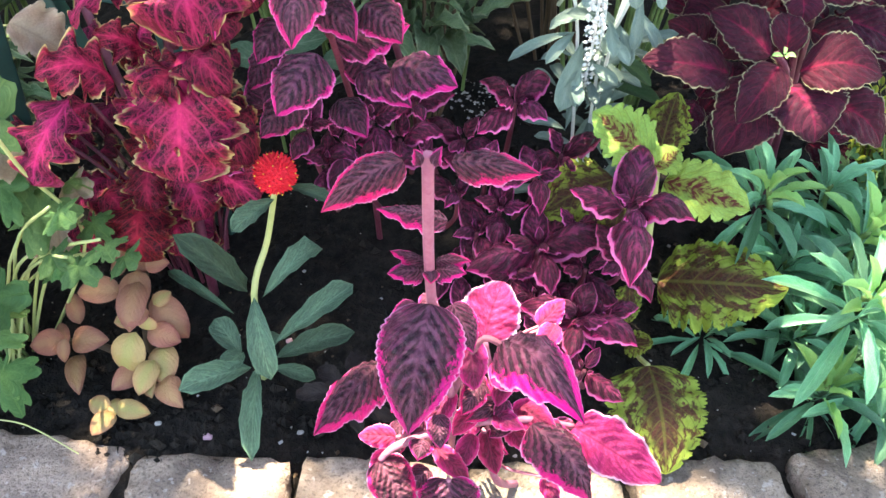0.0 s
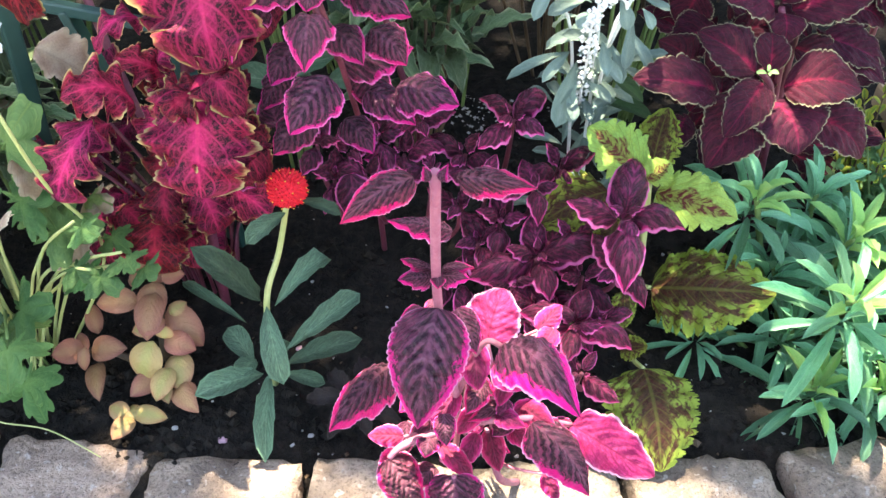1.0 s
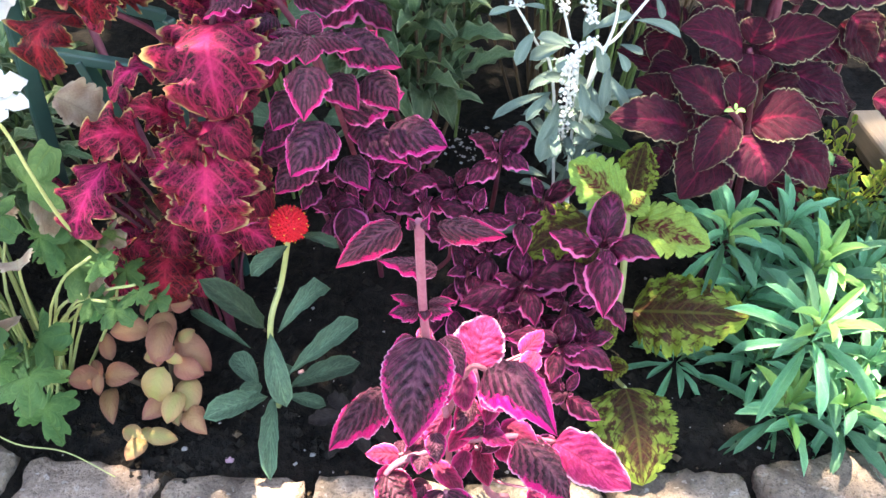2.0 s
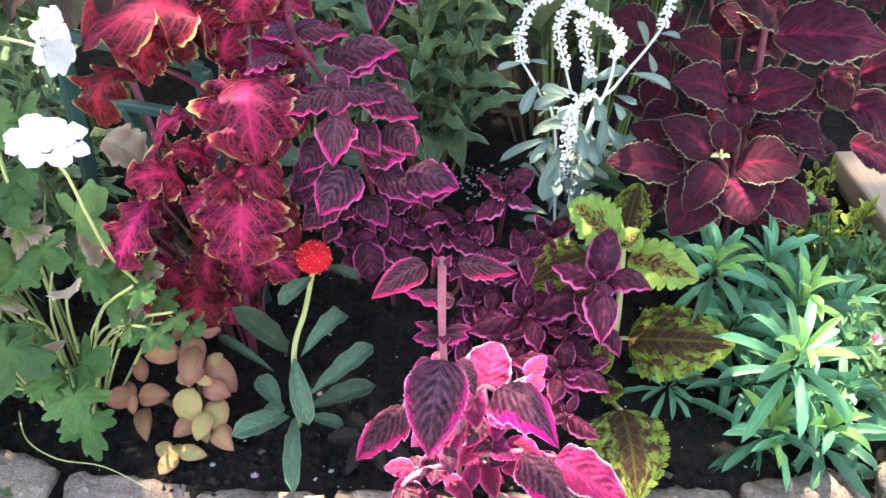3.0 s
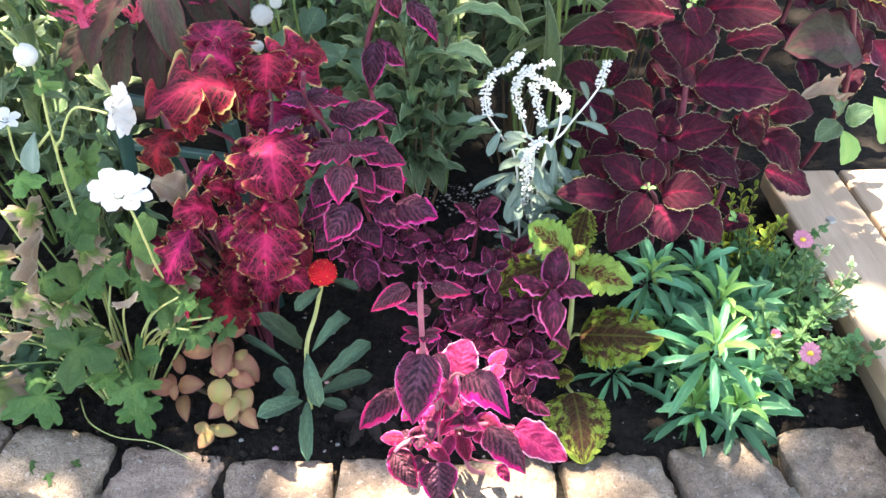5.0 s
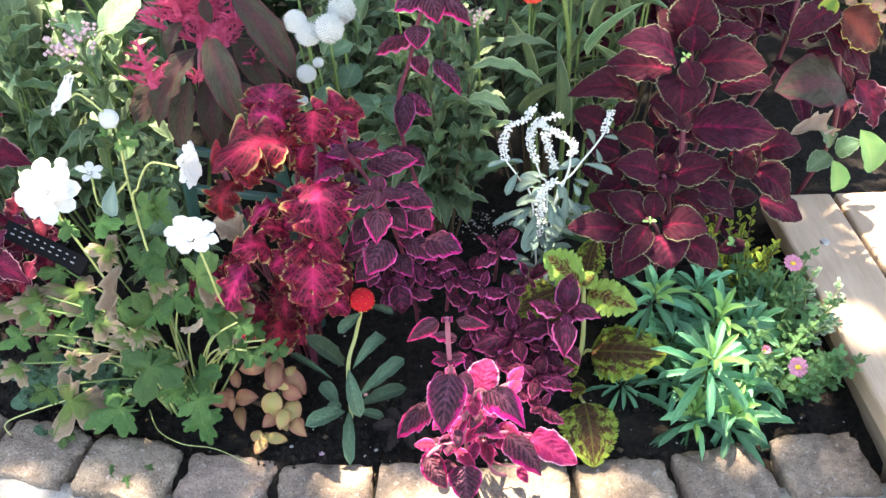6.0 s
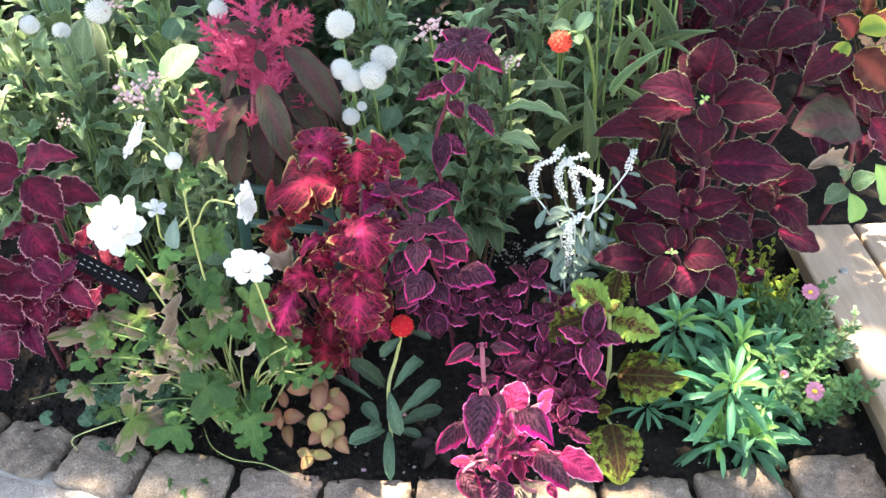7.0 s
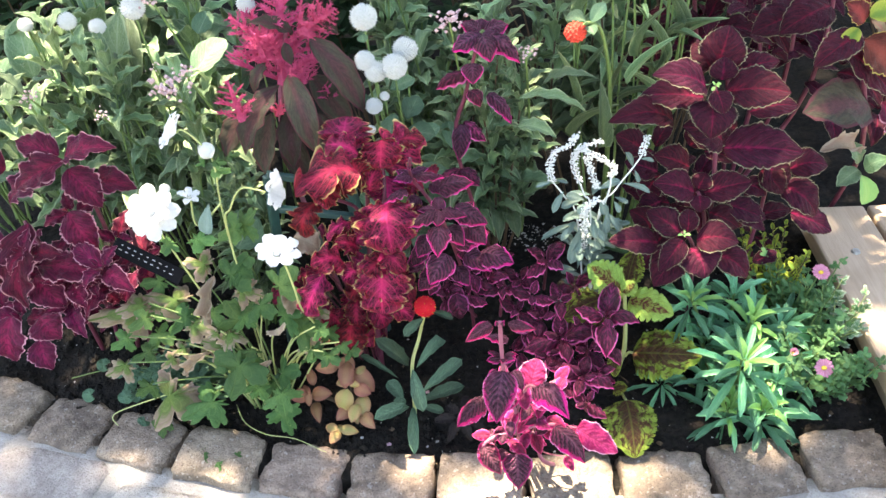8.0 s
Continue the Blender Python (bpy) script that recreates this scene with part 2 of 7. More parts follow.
MAT["bronze"] = leaf_material("bronze_leaf", (0.085, 0.038, 0.036), (0.060, 0.058, 0.036), (0.10, 0.030, 0.034), (0.13, 0.062, 0.052), veins=7, vein_amount=0.3, edge=(0.8, 1.0), through=0.2, value=0.8, hue=0.05, streak=((0.035, 0.030, 0.022), 0.5), rough_patch=1.0, vein_width=0.08)
MAT["palm"] = leaf_material("lobed_green_leaf", (0.10, 0.20, 0.050), (0.065, 0.15, 0.040), (0.085, 0.175, 0.048), (0.22, 0.34, 0.10), veins=5, vein_amount=0.3, vein_width=0.10, edge=(0.9, 1.0), through=0.28, value=0.8, hue=0.04, sheen=0.3)
MAT["dry"] = leaf_material("drying_green_leaf", (0.11, 0.19, 0.045), (0.13, 0.17, 0.055), (0.32, 0.23, 0.16), (0.28, 0.34, 0.10), veins=5, vein_amount=0.35, edge=(0.55, 0.75), rough_patch=0.9, through=0.25, rim=(0.42, 0.30, 0.22))
MAT["husk"] = leaf_material("dried_leaf", (0.40, 0.31, 0.22), (0.33, 0.23, 0.17), (0.45, 0.36, 0.26), (0.28, 0.19, 0.13), veins=5, vein_amount=0.4, edge=(0.7, 0.95), through=0.2, rough=0.8)
MAT["dichondra"] = leaf_material("round_grey_green_leaf", (0.10, 0.19, 0.11), (0.075, 0.15, 0.09), (0.09, 0.17, 0.10), (0.15, 0.24, 0.15), veins=4, vein_amount=0.2, edge=(0.9, 1.0), through=0.2)
MAT["succ"] = leaf_material("copper_succulent_leaf", (0.33, 0.165, 0.080), (0.29, 0.125, 0.068), (0.24, 0.085, 0.055), (0.30, 0.145, 0.075), vein_amount=0.0, edge=(0.6, 1.1), through=0.06, rough=0.42, hue=0.025, relief=0.0003, sheen=0.3, tipward=0.5, drift=0.4)
MAT["succ_yellow"] = leaf_material("yellow_succulent_leaf", (0.30, 0.245, 0.080), (0.34, 0.220, 0.085), (0.34, 0.16, 0.075), (0.32, 0.22, 0.075), vein_amount=0.0, edge=(0.7, 1.15), through=0.06, rough=0.42, hue=0.025, relief=0.0003, sheen=0.3, tipward=0.4, drift=0.4)
MAT["box"] = leaf_material("yellow_green_small_leaf", (0.14, 0.24, 0.04), (0.30, 0.36, 0.05), (0.42, 0.42, 0.07), (0.14, 0.24, 0.04), edge=(0.7, 0.95), through=0.3, value=0.6)
MAT["autumn"] = leaf_material("orange_wine_leaf", (0.26, 0.045, 0.03), (0.09, 0.018, 0.012), (0.08, 0.013, 0.013), (0.26, 0.04, 0.03), patch=(0.05, 0.6), edge=(0.86, 0.97), rim=(0.55, 0.40, 0.10), veins=5, vein_amount=0.4, vein_width=0.15, through=0.25)
MAT["petal"] = leaf_material("white_petal", (0.82, 0.82, 0.80), (0.84, 0.84, 0.82), (0.84, 0.84, 0.82), (0.78, 0.78, 0.74), veins=3, vein_amount=0.2, edge=(0.9, 1.0), through=0.35, value=0.08, hue=0.0)
MAT["aster"] = leaf_material("pink_ray_petal", (0.82, 0.44, 0.54), (0.74, 0.26, 0.40), (0.72, 0.24, 0.38), (0.72, 0.26, 0.40), vein_amount=0.2, edge=(0.9, 1.0), through=0.3, value=0.15, hue=0.0)
MAT["stem_pink"] = plain_material("pink_stem", (0.36, 0.13, 0.17), (0.26, 0.07, 0.11), 60, 0.5, through=0.1)
MAT["stem_plum"] = plain_material("plum_stem", (0.16, 0.035, 0.06), (0.09, 0.018, 0.03), 60, 0.5)
MAT["stem_green"] = plain_material("green_stem", (0.17, 0.25, 0.08), (0.11, 0.18, 0.055), 60, 0.55, through=0.1)
MAT["stem_pale"] = plain_material("pale_stem", (0.46, 0.48, 0.20), (0.36, 0.42, 0.15), 60, 0.55, through=0.1)
MAT["stem_silver"] = plain_material("felted_silver_stem", (0.62, 0.66, 0.62), (0.48, 0.53, 0.5), 60, 0.9)
MAT["stem_brown"] = plain_material("brown_stem", (0.07, 0.045, 0.025), (0.11, 0.07, 0.04), 60, 0.7)
MAT["spike"] = plain_material("white_flower_spike", (0.82, 0.83, 0.80), (0.70, 0.72, 0.68), 200, 0.9, through=0.2, value=0.05)
MAT["globe"] = plain_material("white_globe_flower", (0.90, 0.90, 0.87), (0.78, 0.80, 0.73), 300, 0.9, (0.8, 0.003), through=0.25, value=0.05)
MAT["strawberry"] = plain_material("red_globe_flower", (0.72, 0.012, 0.018), (0.55, 0.008, 0.012), 200, 0.6, (0.5, 0.002), through=0.15, value=0.05)
MAT["orange"] = plain_material("orange_globe_flower", (0.75, 0.10, 0.05), (0.62, 0.06, 0.03), 200, 0.7, (0.6, 0.002), through=0.15, value=0.05)
MAT["yellow"] = plain_material("yellow_floret", (0.75, 0.50, 0.06), (0.6, 0.36, 0.04), 300, 0.7, value=0.1)
MAT["plume"] = plain_material("pink_plume", (0.66, 0.11, 0.22), (0.50, 0.05, 0.13), 120, 0.8, (0.6, 0.003), through=0.25)
MAT["blush"] = plain_material("pale_pink_floret", (0.70, 0.50, 0.50), (0.55, 0.36, 0.36), 200, 0.8, through=0.2)
MAT["plastic"] = plain_material("dark_green_plastic", (0.012, 0.045, 0.040), (0.02, 0.065, 0.055), 20, 0.35, (0.1, 0.001), spec=0.5)
MAT["black_plastic"] = plain_material("black_plastic", (0.004, 0.004, 0.005), (0.006, 0.006, 0.007), 30, 0.7, (0.1, 0.001), spec=0.08)
MAT["white_ink"] = plain_material("white_ink", (0.4, 0.4, 0.4), (0.3, 0.3, 0.3), 50, 0.7)
MAT["steel"] = plain_material("dull_steel", (0.45, 0.44, 0.42), (0.3, 0.29, 0.28), 150, 0.4)
MAT["steel"].node_tree.nodes["Principled BSDF"].inputs["Metallic"].default_value = 0.8


def soil_material():
    n = Nodes("dark_potting_soil")
    co = n.coords("Object")
    big, small = n.noise(co, 14, 5.0, 0.65), n.noise(co, 120, 5.0, 0.7)
    col = n.mix(n.smooth(small, 0.35, 0.7), (0.0045, 0.004, 0.003), (0.021, 0.016, 0.012))
    col = n.mix(n.smooth(big, 0.5, 0.75), col, (0.026, 0.020, 0.016))
    n.bump(n.math("ADD", n.math("MULTIPLY", big, 2.0), small), 0.9, 0.006)
    return n.done(col, 0.9, 0, 0.2)


def stone_material(name, a, b, dark):
    n = Nodes(name)
    co = n.shift(n.coords("Object"), (1, 1, 1), n.math("MULTIPLY", n.chance(), 30.0))
    big, mid, small = n.noise(co, 14, 5.0, 0.6), n.noise(co, 60, 6.0, 0.7), n.noise(co, 420, 3.0, 0.7)
    col = n.mix(n.smooth(mid, 0.38, 0.62), a, b)
    col = n.mix(n.smooth(small, 0.5, 0.66, 0.0, 0.7), col, dark)
    col = n.mix(n.smooth(big, 0.5, 0.64, 0.0, 0.6), col, dark)
    col = n.mix(n.smooth(n.noise(co, 180, 2.0), 0.6, 0.7, 0.0, 0.5), col, (0.45, 0.40, 0.35))
    n.bump(n.math("ADD", n.math("MULTIPLY", big, 1.5), n.math("MULTIPLY_ADD", mid, 1.2, n.math("MULTIPLY", small, 0.5))), 0.9, 0.006)
    return n.done(n.vary(col, 0.02, 0.35), 0.9, 0, 0.2)


def wood_material(name, a, b):
    n = Nodes(name)
    co = n.shift(n.coords("Object"), (22, 1.6, 22), n.math("MULTIPLY", n.chance(), 20.0))
    grain, fine = n.noise(co, 2.2, 5.0, 0.6), n.noise(co, 14, 4.0, 0.7)
    stain = n.noise(n.coords("Object"), 6, 4.0)
    col = n.mix(n.smooth(n.math("MULTIPLY_ADD", fine, 0.4, n.math("MULTIPLY", grain, 0.6)), 0.32, 0.68), a, b)
    col = n.mix(n.smooth(stain, 0.5, 0.75, 0.0, 0.5), col, (0.20, 0.13, 0.08))
    n.bump(n.math("ADD", grain, fine), 0.35, 0.002)
    return n.done(col, 0.7, 0, 0.3)


MAT["soil"] = soil_material()
MAT["stone"] = stone_material("tan_granite", (0.33, 0.252, 0.190), (0.215, 0.163, 0.125), (0.090, 0.069, 0.054))
MAT["paver"] = stone_material("grey_tan_paving", (0.52, 0.46, 0.40), (0.40, 0.345, 0.30), (0.23, 0.19, 0.165))
MAT["mortar"] = stone_material("pale_mortar", (0.48, 0.44, 0.40), (0.40, 0.36, 0.325), (0.28, 0.25, 0.225))
MAT["wood"] = wood_material("pale_deck_wood", (0.46, 0.34, 0.24), (0.34, 0.24, 0.16))
MAT["beam"] = wood_material("weathered_beam_wood", (0.30, 0.22, 0.15), (0.20, 0.14, 0.09))
# wall wood, darkened to stand for the black gaps behind the plants
MAT["timber"] = wood_material("shade_dark_timber", (0.035, 0.027, 0.020), (0.022, 0.017, 0.013))
MAT["withered"] = leaf_material("withered_grey_leaf", (0.030, 0.024, 0.022), (0.024, 0.019, 0.018), (0.036, 0.029, 0.027), (0.05, 0.040, 0.037), veins=6, vein_amount=0.4, edge=(0.85, 1.0), through=0.08, rough=0.85, sheen=0.1)
MAT["bark"] = plain_material("tree_bark", (0.16, 0.12, 0.09), (0.09, 0.07, 0.05), 8, 0.9, (0.8, 0.02))
MAT["perlite"] = plain_material("white_perlite", (0.40, 0.38, 0.35), (0.26, 0.245, 0.225), 200, 0.9)
MAT["pebble"] = plain_material("pinkish_pebble", (0.42, 0.25, 0.29), (0.32, 0.19, 0.22), 200, 0.7)


# ---- building blocks ----
rng = random.Random(7)


def mesh_of(name, verts, faces, material, smooth=True, uvs=None):
    me = bpy.data.meshes.new(name)
    me.from_pydata([tuple(v) for v in verts], [], faces)
    if uvs:
        layer = me.uv_layers.new(name="UVMap")
        for loop in me.loops:
            layer.data[loop.index].uv = uvs[loop.vertex_index]
    if smooth:
        me.polygons.foreach_set("use_smooth", [True] * len(me.polygons))
    me.materials.append(material)
    return me


def attach(name, me, parent, m=None, label=""):
    """A mesh as one part under parent; m is its pose in the world."""
    ob = new(name, me)
    ob.parent = parent
    m = m or Matrix()
    up = parent
    chain = []
    while up:
        chain.append(up.matrix_basis.copy())
        up = up.parent
    w = Matrix()
    for c in reversed(chain):
        w = w @ c
    ob.matrix_basis = w.inverted() @ m
    if label:
        ob["label"] = label
    return ob


def thing(name, base, label, category, group="", kind=""):
    ob = new(name)
    ob.empty_display_size = 0.02
    ob.matrix_basis = Matrix.Translation(base)
    return tagged(ob, label, category, group, kind)


def spline(pts, per=5):
    """Points on a smooth curve through pts."""
    p = [Vector(q) for q in pts]
    if len(p) < 3:
        return [p[0].lerp(p[1], i / per) for i in range(per + 1)]
    out = []
    for i in range(len(p) - 1):
        a, b, c, d = p[max(i - 1, 0)], p[i], p[i + 1], p[min(i + 2, len(p) - 1)]
        for k in range(per):
            s = k / per
            out.append(0.5 * ((2 * b) + (c - a) * s + (2 * a - 5 * b + 4 * c - d) * s * s + (3 * b - a - 3 * c + d) * s ** 3))
    return out + [p[-1]]


def tube_geometry(pts, r0, r1, sides=6):
    verts, faces = [], []
    for i, q in enumerate(pts):
        d = (pts[min(i + 1, len(pts) - 1)] - pts[max(i - 1, 0)]).normalized()
        x = d.orthogonal().normalized() if i == 0 else (x - d * x.dot(d)).normalized()
        y = d.cross(x)
        r = r0 + (r1 - r0) * i / (len(pts) - 1)
        for k in range(sides):
            a = 2 * math.pi * k / sides
            verts.append(q + (x * math.cos(a) + y * math.sin(a)) * r)
    for i in range(len(pts) - 1):
        for k in range(sides):
            l = (k + 1) % sides
            faces.append((i * sides + k, i * sides + l, (i + 1) * sides + l, (i + 1) * sides + k))
    n = len(pts) - 1
    faces.append(tuple(reversed(range(sides))))
    faces.append(tuple(n * sides + k for k in range(sides)))
    return verts, faces


def blade(name, material, power=(0.55, 0.85), teeth=0, depth=0.1, arch=0.08, fold=0.1, ruffle=0.0, curl=0.0, lobes=False, thick=0.0, quilt=0.0, ribs=7.0, seed=0):
    """A leaf one long and one wide, from its base along y, face up; quilt raises pillows between the side veins."""
    r = random.Random(seed)
    fine = quilt > 0 or lobes
    rows = max(18, teeth * 9) if lobes else max(10, teeth * (4 if fine else 2))
    half = (0.93, 0.82, 0.64, 0.46, 0.3, 0.14) if fine else (0.82, 0.45)
    cols = (-1, *(-q for q in half), 0, *reversed(half), 1)
    a, b = power
    top = max((k / 50) ** a * (1 - k / 50) ** b for k in range(51))
    phase = (r.random() * 6, r.random() * 6)
    bend = r.uniform(-0.05, 0.05)
    lean = r.uniform(-0.06, 0.06)
    verts, uvs, faces = [], [], []
    for i in range(rows + 1):
        s = i / rows
        w = 0.5 * max(s ** a * (1 - s) ** b / top, 0.012)
        for v in cols:
            side = 0 if v < 0 else 1
            av = abs(v)
            cut = 1.0
            shift = 0.0
            if teeth and av > 0.7 and 0.04 < s < 0.97:
                near = 1.0 if av == 1 else 0.55 if av > 0.9 else 0.3
                if lobes:
                    k = s * teeth + side * 0.37 + phase[0]
                    wave = abs(math.sin(math.pi * k)) ** 0.42
                    own = 0.75 + 0.5 * math.sin(int(k) * 12.9 + side * 4.1 + seed)
                    cut = 1 + depth * (wave - 0.7) * own * near
                    cut += depth * 0.2 * (abs(math.sin(math.pi * k * 3)) ** 0.6 - 0.5) * (av == 1)
                    shift = 0.05 / teeth * wave * own * near * min(depth * 2, 1)
                elif fine:
                    k = s * teeth + 0.35 * math.sin(s * 9 + phase[side])
                    wave = abs(math.sin(math.pi * k)) ** 0.6
                    cut = 1 + depth * (wave - 0.6) * near * (0.8 + 0.4 * math.sin(int(k) * 7.7 + seed + side))
                    shift = 0.3 / teeth * wave * depth * near * 2
                else:
                    cut = 1 + depth * (0.5 if i % 2 else -0.5) * (1 if av == 1 else 0.15)
                    shift = 0.012 if i % 2 else 0.0
            x = v * w * cut + bend * math.sin(math.pi * s)
            z = arch * 4 * s * (1 - s) + fold * av * w * 1.6 - curl * v * v * w + lean * v * w
            z += ruffle * math.sin(s * math.pi * 2 * (teeth / 2 if lobes else 3.5) + phase[side]) * av ** 2 * min(1, w * 3)
            z += (0.010 + 0.25 * ruffle) * noise.noise(Vector((v * 2.2 + seed * 7, s * 7, 3.1))) * (0.4 + av) + (0.003 if fine else 0.006) * r.uniform(-1, 1) * av
            if quilt:
                run = s * ribs - 0.42 * ribs * av ** 1.25 + 0.1
                pillow = abs(math.cos(math.pi * run)) ** 0.8
                z += quilt * 2 * w * (pillow + 0.5 * noise.noise(Vector((v * 5 + seed, s * 14, 9.3)))) * min(1, av * 4) * (1 - 0.55 * av ** 3)
            verts.append((x, s + shift, z))
            uvs.append(((v + 1) / 2, s))
    n = len(cols)
    for i in range(rows):
        for j in range(n - 1):
            faces.append((i * n + j, i * n + j + 1, (i + 1) * n + j + 1, (i + 1) * n + j))
    if thick:
        # a fleshy leaf: a belly under the blade
        base = len(verts)
        for i in range(rows + 1):
            s = i / rows
            w = 0.5 * max(s ** a * (1 - s) ** b / top, 0.012)
            for v in cols:
                x, y, z = verts[i * n + cols.index(v)]
                t = thick * (1 - v * v) * w * 2
                verts.append((x, y, z - t))
                uvs.append(((v + 1) / 2, s))
                verts[i * n + cols.index(v)] = (x, y, z + t * 0.7)
        for i in range(rows):
            for j in range(n - 1):
                faces.append((base + i * n + j, base + (i + 1) * n + j, base + (i + 1) * n + j + 1, base + i * n + j + 1))
    return mesh_of(name, verts, faces, material, True, uvs)


def palmate(name, material, fingers=5, cup=0.1, seed=0):
    """A lobed leaf with rounded teeth, one long and one wide; its stalk joins at the base."""
    r = random.Random(seed)
    verts, uvs, faces = [(0, 0.42, 0)], [(0.5, 0.1)], []
    steps, rings = 60, 4
    own = [r.uniform(0.85, 1.12) for i in range(9)]
    for k in range(1, rings + 1):
        q = k / rings
        for i in range(steps):
            a = -math.pi + 2 * math.pi * (i + 0.5) / steps
            turn = a * fingers / 2 * 0.86
            lobe = abs(math.cos(turn)) ** 0.9
            rad = 0.36 + 0.19 * lobe if fingers < 2 else (0.22 + 0.36 * lobe) * (1 + 0.16 * math.cos(a)) * own[int(turn / math.pi + 4.5) % 9]
            rad *= (1 if abs(a) < 2.5 else 0.55) * (0.3 if abs(a) > 2.95 else 1)
            if k == rings:
                rad *= 1 + (0.05 if fingers < 2 else 0.24) * (abs(math.sin(math.pi * i / 4 + seed)) ** 0.7 - 0.5) * (1 - 0.4 * (fingers < 2)) + r.uniform(-0.02, 0.02)
            x, y = math.sin(a) * rad * q, 0.42 + math.cos(a) * rad * q * 1.05
            z = cup * (q * q) * math.cos(a * 2 + seed) * 0.6 - cup * q * q * 0.8 + 0.05 * math.sin(a * 5 + seed) * q * q
            z += 0.035 * q * (abs(math.sin(turn)) - 0.4) * (fingers > 1) + 0.03 * noise.noise(Vector((x * 5, y * 5, seed * 3.0)))
            verts.append((x, y, z))
            uvs.append((0.5 + 0.5 * q * (1 if math.sin(a) > 0 else -1), 0.15 + 0.5 * (0.5 + 0.5 * math.cos(a))))
    for i in range(steps):
        j = (i + 1) % steps
        faces.append((0, 1 + j, 1 + i))
        for k in range(rings - 1):
            o = 1 + k * steps
            faces.append((o + i, o + j, o + steps + j, o + steps + i))
    return mesh_of(name, verts, faces, material, True, uvs)


LEAVES = {}


def kind(key, mat, count=3, **shape):
    LEAVES[key] = [blade(key + "_leaf", MAT[mat], seed=i * 13 + len(LEAVES), **{**shape, "arch": shape.get("arch", 0.08) * (0.6 + 0.4 * i)}) for i in range(count)]


kind("pink", "pink", 5, power=(0.46, 1.0), teeth=19, depth=0.09, arch=0.13, fold=0.06, curl=0.5, ruffle=0.04, quilt=0.07, ribs=8)
kind("rose", "rose", 3, power=(0.5, 0.85), teeth=10, depth=0.10, arch=0.14, fold=0.08, curl=0.3, ruffle=0.05, quilt=0.05, ribs=6)
kind("backlit", "backlit", 3, power=(0.42, 0.7), teeth=13, depth=0.10, arch=0.08, fold=0.10, ruffle=0.07, quilt=0.05, ribs=7)
kind("plum", "plum", 5, power=(0.48, 0.95), teeth=17, depth=0.08, arch=0.13, fold=0.04, curl=0.48, ruffle=0.04, quilt=0.07, ribs=7)
kind("small", "small", 6, power=(0.65, 1.0), teeth=9, depth=0.09, arch=0.2, fold=0.02, curl=0.7, ruffle=0.05, quilt=0.06, ribs=5)
kind("ruffle", "ruffle", 8, power=(0.40, 0.45), teeth=6, depth=0.60, arch=0.18, fold=0.05, ruffle=0.20, curl=0.15, lobes=True)
kind("wine", "wine", 5, power=(0.55, 0.85), teeth=12, depth=0.15, arch=0.11, fold=0.12, ruffle=0.025, curl=0.1, quilt=0.03, ribs=6)
kind("lime", "lime", 4, power=(0.45, 0.7), teeth=8, depth=0.36, arch=0.07, fold=0.06, ruffle=0.04, lobes=True)
kind("brown", "brown", 4, power=(0.40, 0.70), teeth=11, depth=0.38, arch=0.08, fold=0.03, curl=0.15, ruffle=0.04, lobes=True)
kind("crimson", "crimson", 5, power=(0.66, 1.1), teeth=10, depth=0.26, arch=0.12, fold=0.10, ruffle=0.06, quilt=0.03, ribs=6)
kind("green", "green", 3, power=(0.9, 0.75), arch=0.09, fold=0.14, ruffle=0.015)
MAT["dusty"] = leaf_material("dull_green_oblong_leaf", (0.110, 0.195, 0.110), (0.075, 0.140, 0.082), (0.095, 0.17, 0.10), (0.27, 0.37, 0.22), veins=6, vein_amount=0.3, vein_width=0.08, edge=(0.9, 1.0), through=0.12, value=1.1, streak=((0.050, 0.080, 0.054), 0.6), relief=0.0014)
kind("dusty", "dusty", 4, power=(0.85, 0.42), arch=0.12, fold=0.16, ruffle=0.04)
kind("lance", "lance", 4, power=(0.75, 0.5), arch=0.08, fold=0.16, ruffle=0.02)
kind("fresh", "fresh", 3, power=(0.75, 0.55), arch=0.09, fold=0.18, ruffle=0.02)
kind("silver", "silver", 3, power=(1.1, 0.5), arch=0.08, fold=0.10)
kind("meadow", "meadow", 5, power=(0.7, 0.9), teeth=7, depth=0.07, arch=0.14, fold=0.14, ruffle=0.045)
kind("deep", "deep", 3, power=(0.7, 0.85), arch=0.09, fold=0.10)
kind("bronze", "bronze", 3, power=(0.7, 0.8), arch=0.16, fold=0.10, ruffle=0.05)
kind("withered", "withered", 2, power=(0.5, 0.7), teeth=6, depth=0.12, arch=0.15, fold=0.2, ruffle=0.09)
kind("husk", "husk", 3, power=(0.5, 0.6), teeth=5, depth=0.3, arch=0.15, fold=0.4, ruffle=0.12, lobes=True)
kind("succ", "succ", 4, power=(0.6, 0.8), arch=0.06, fold=0.14, thick=0.15)
kind("succ_yellow", "succ_yellow", 3, power=(0.58, 0.74), arch=0.06, fold=0.10, thick=0.18)
kind("box", "box", 2, power=(0.6, 0.6), arch=0.06, fold=0.15)
kind("autumn", "autumn", 2, power=(0.55, 0.8), teeth=9, depth=0.1, arch=0.1, fold=0.08, ruffle=0.05)
kind("petal", "petal", 4, power=(0.75, 0.5), arch=0.07, fold=0.12, ruffle=0.05)
kind("ray", "aster", 2, power=(0.6, 0.3), arch=0.03, fold=0.05)
LEAVES["dichondra"] = [palmate("round_leaf", MAT["dichondra"], 1, 0.1, i) for i in range(2)]
LEAVES["palm"] = [palmate("lobed_leaf", MAT["palm"], 5, 0.12, i) for i in range(3)]
LEAVES["dry"] = [palmate("drying_leaf", MAT["dry"], 5, 0.3, i) for i in range(3)]
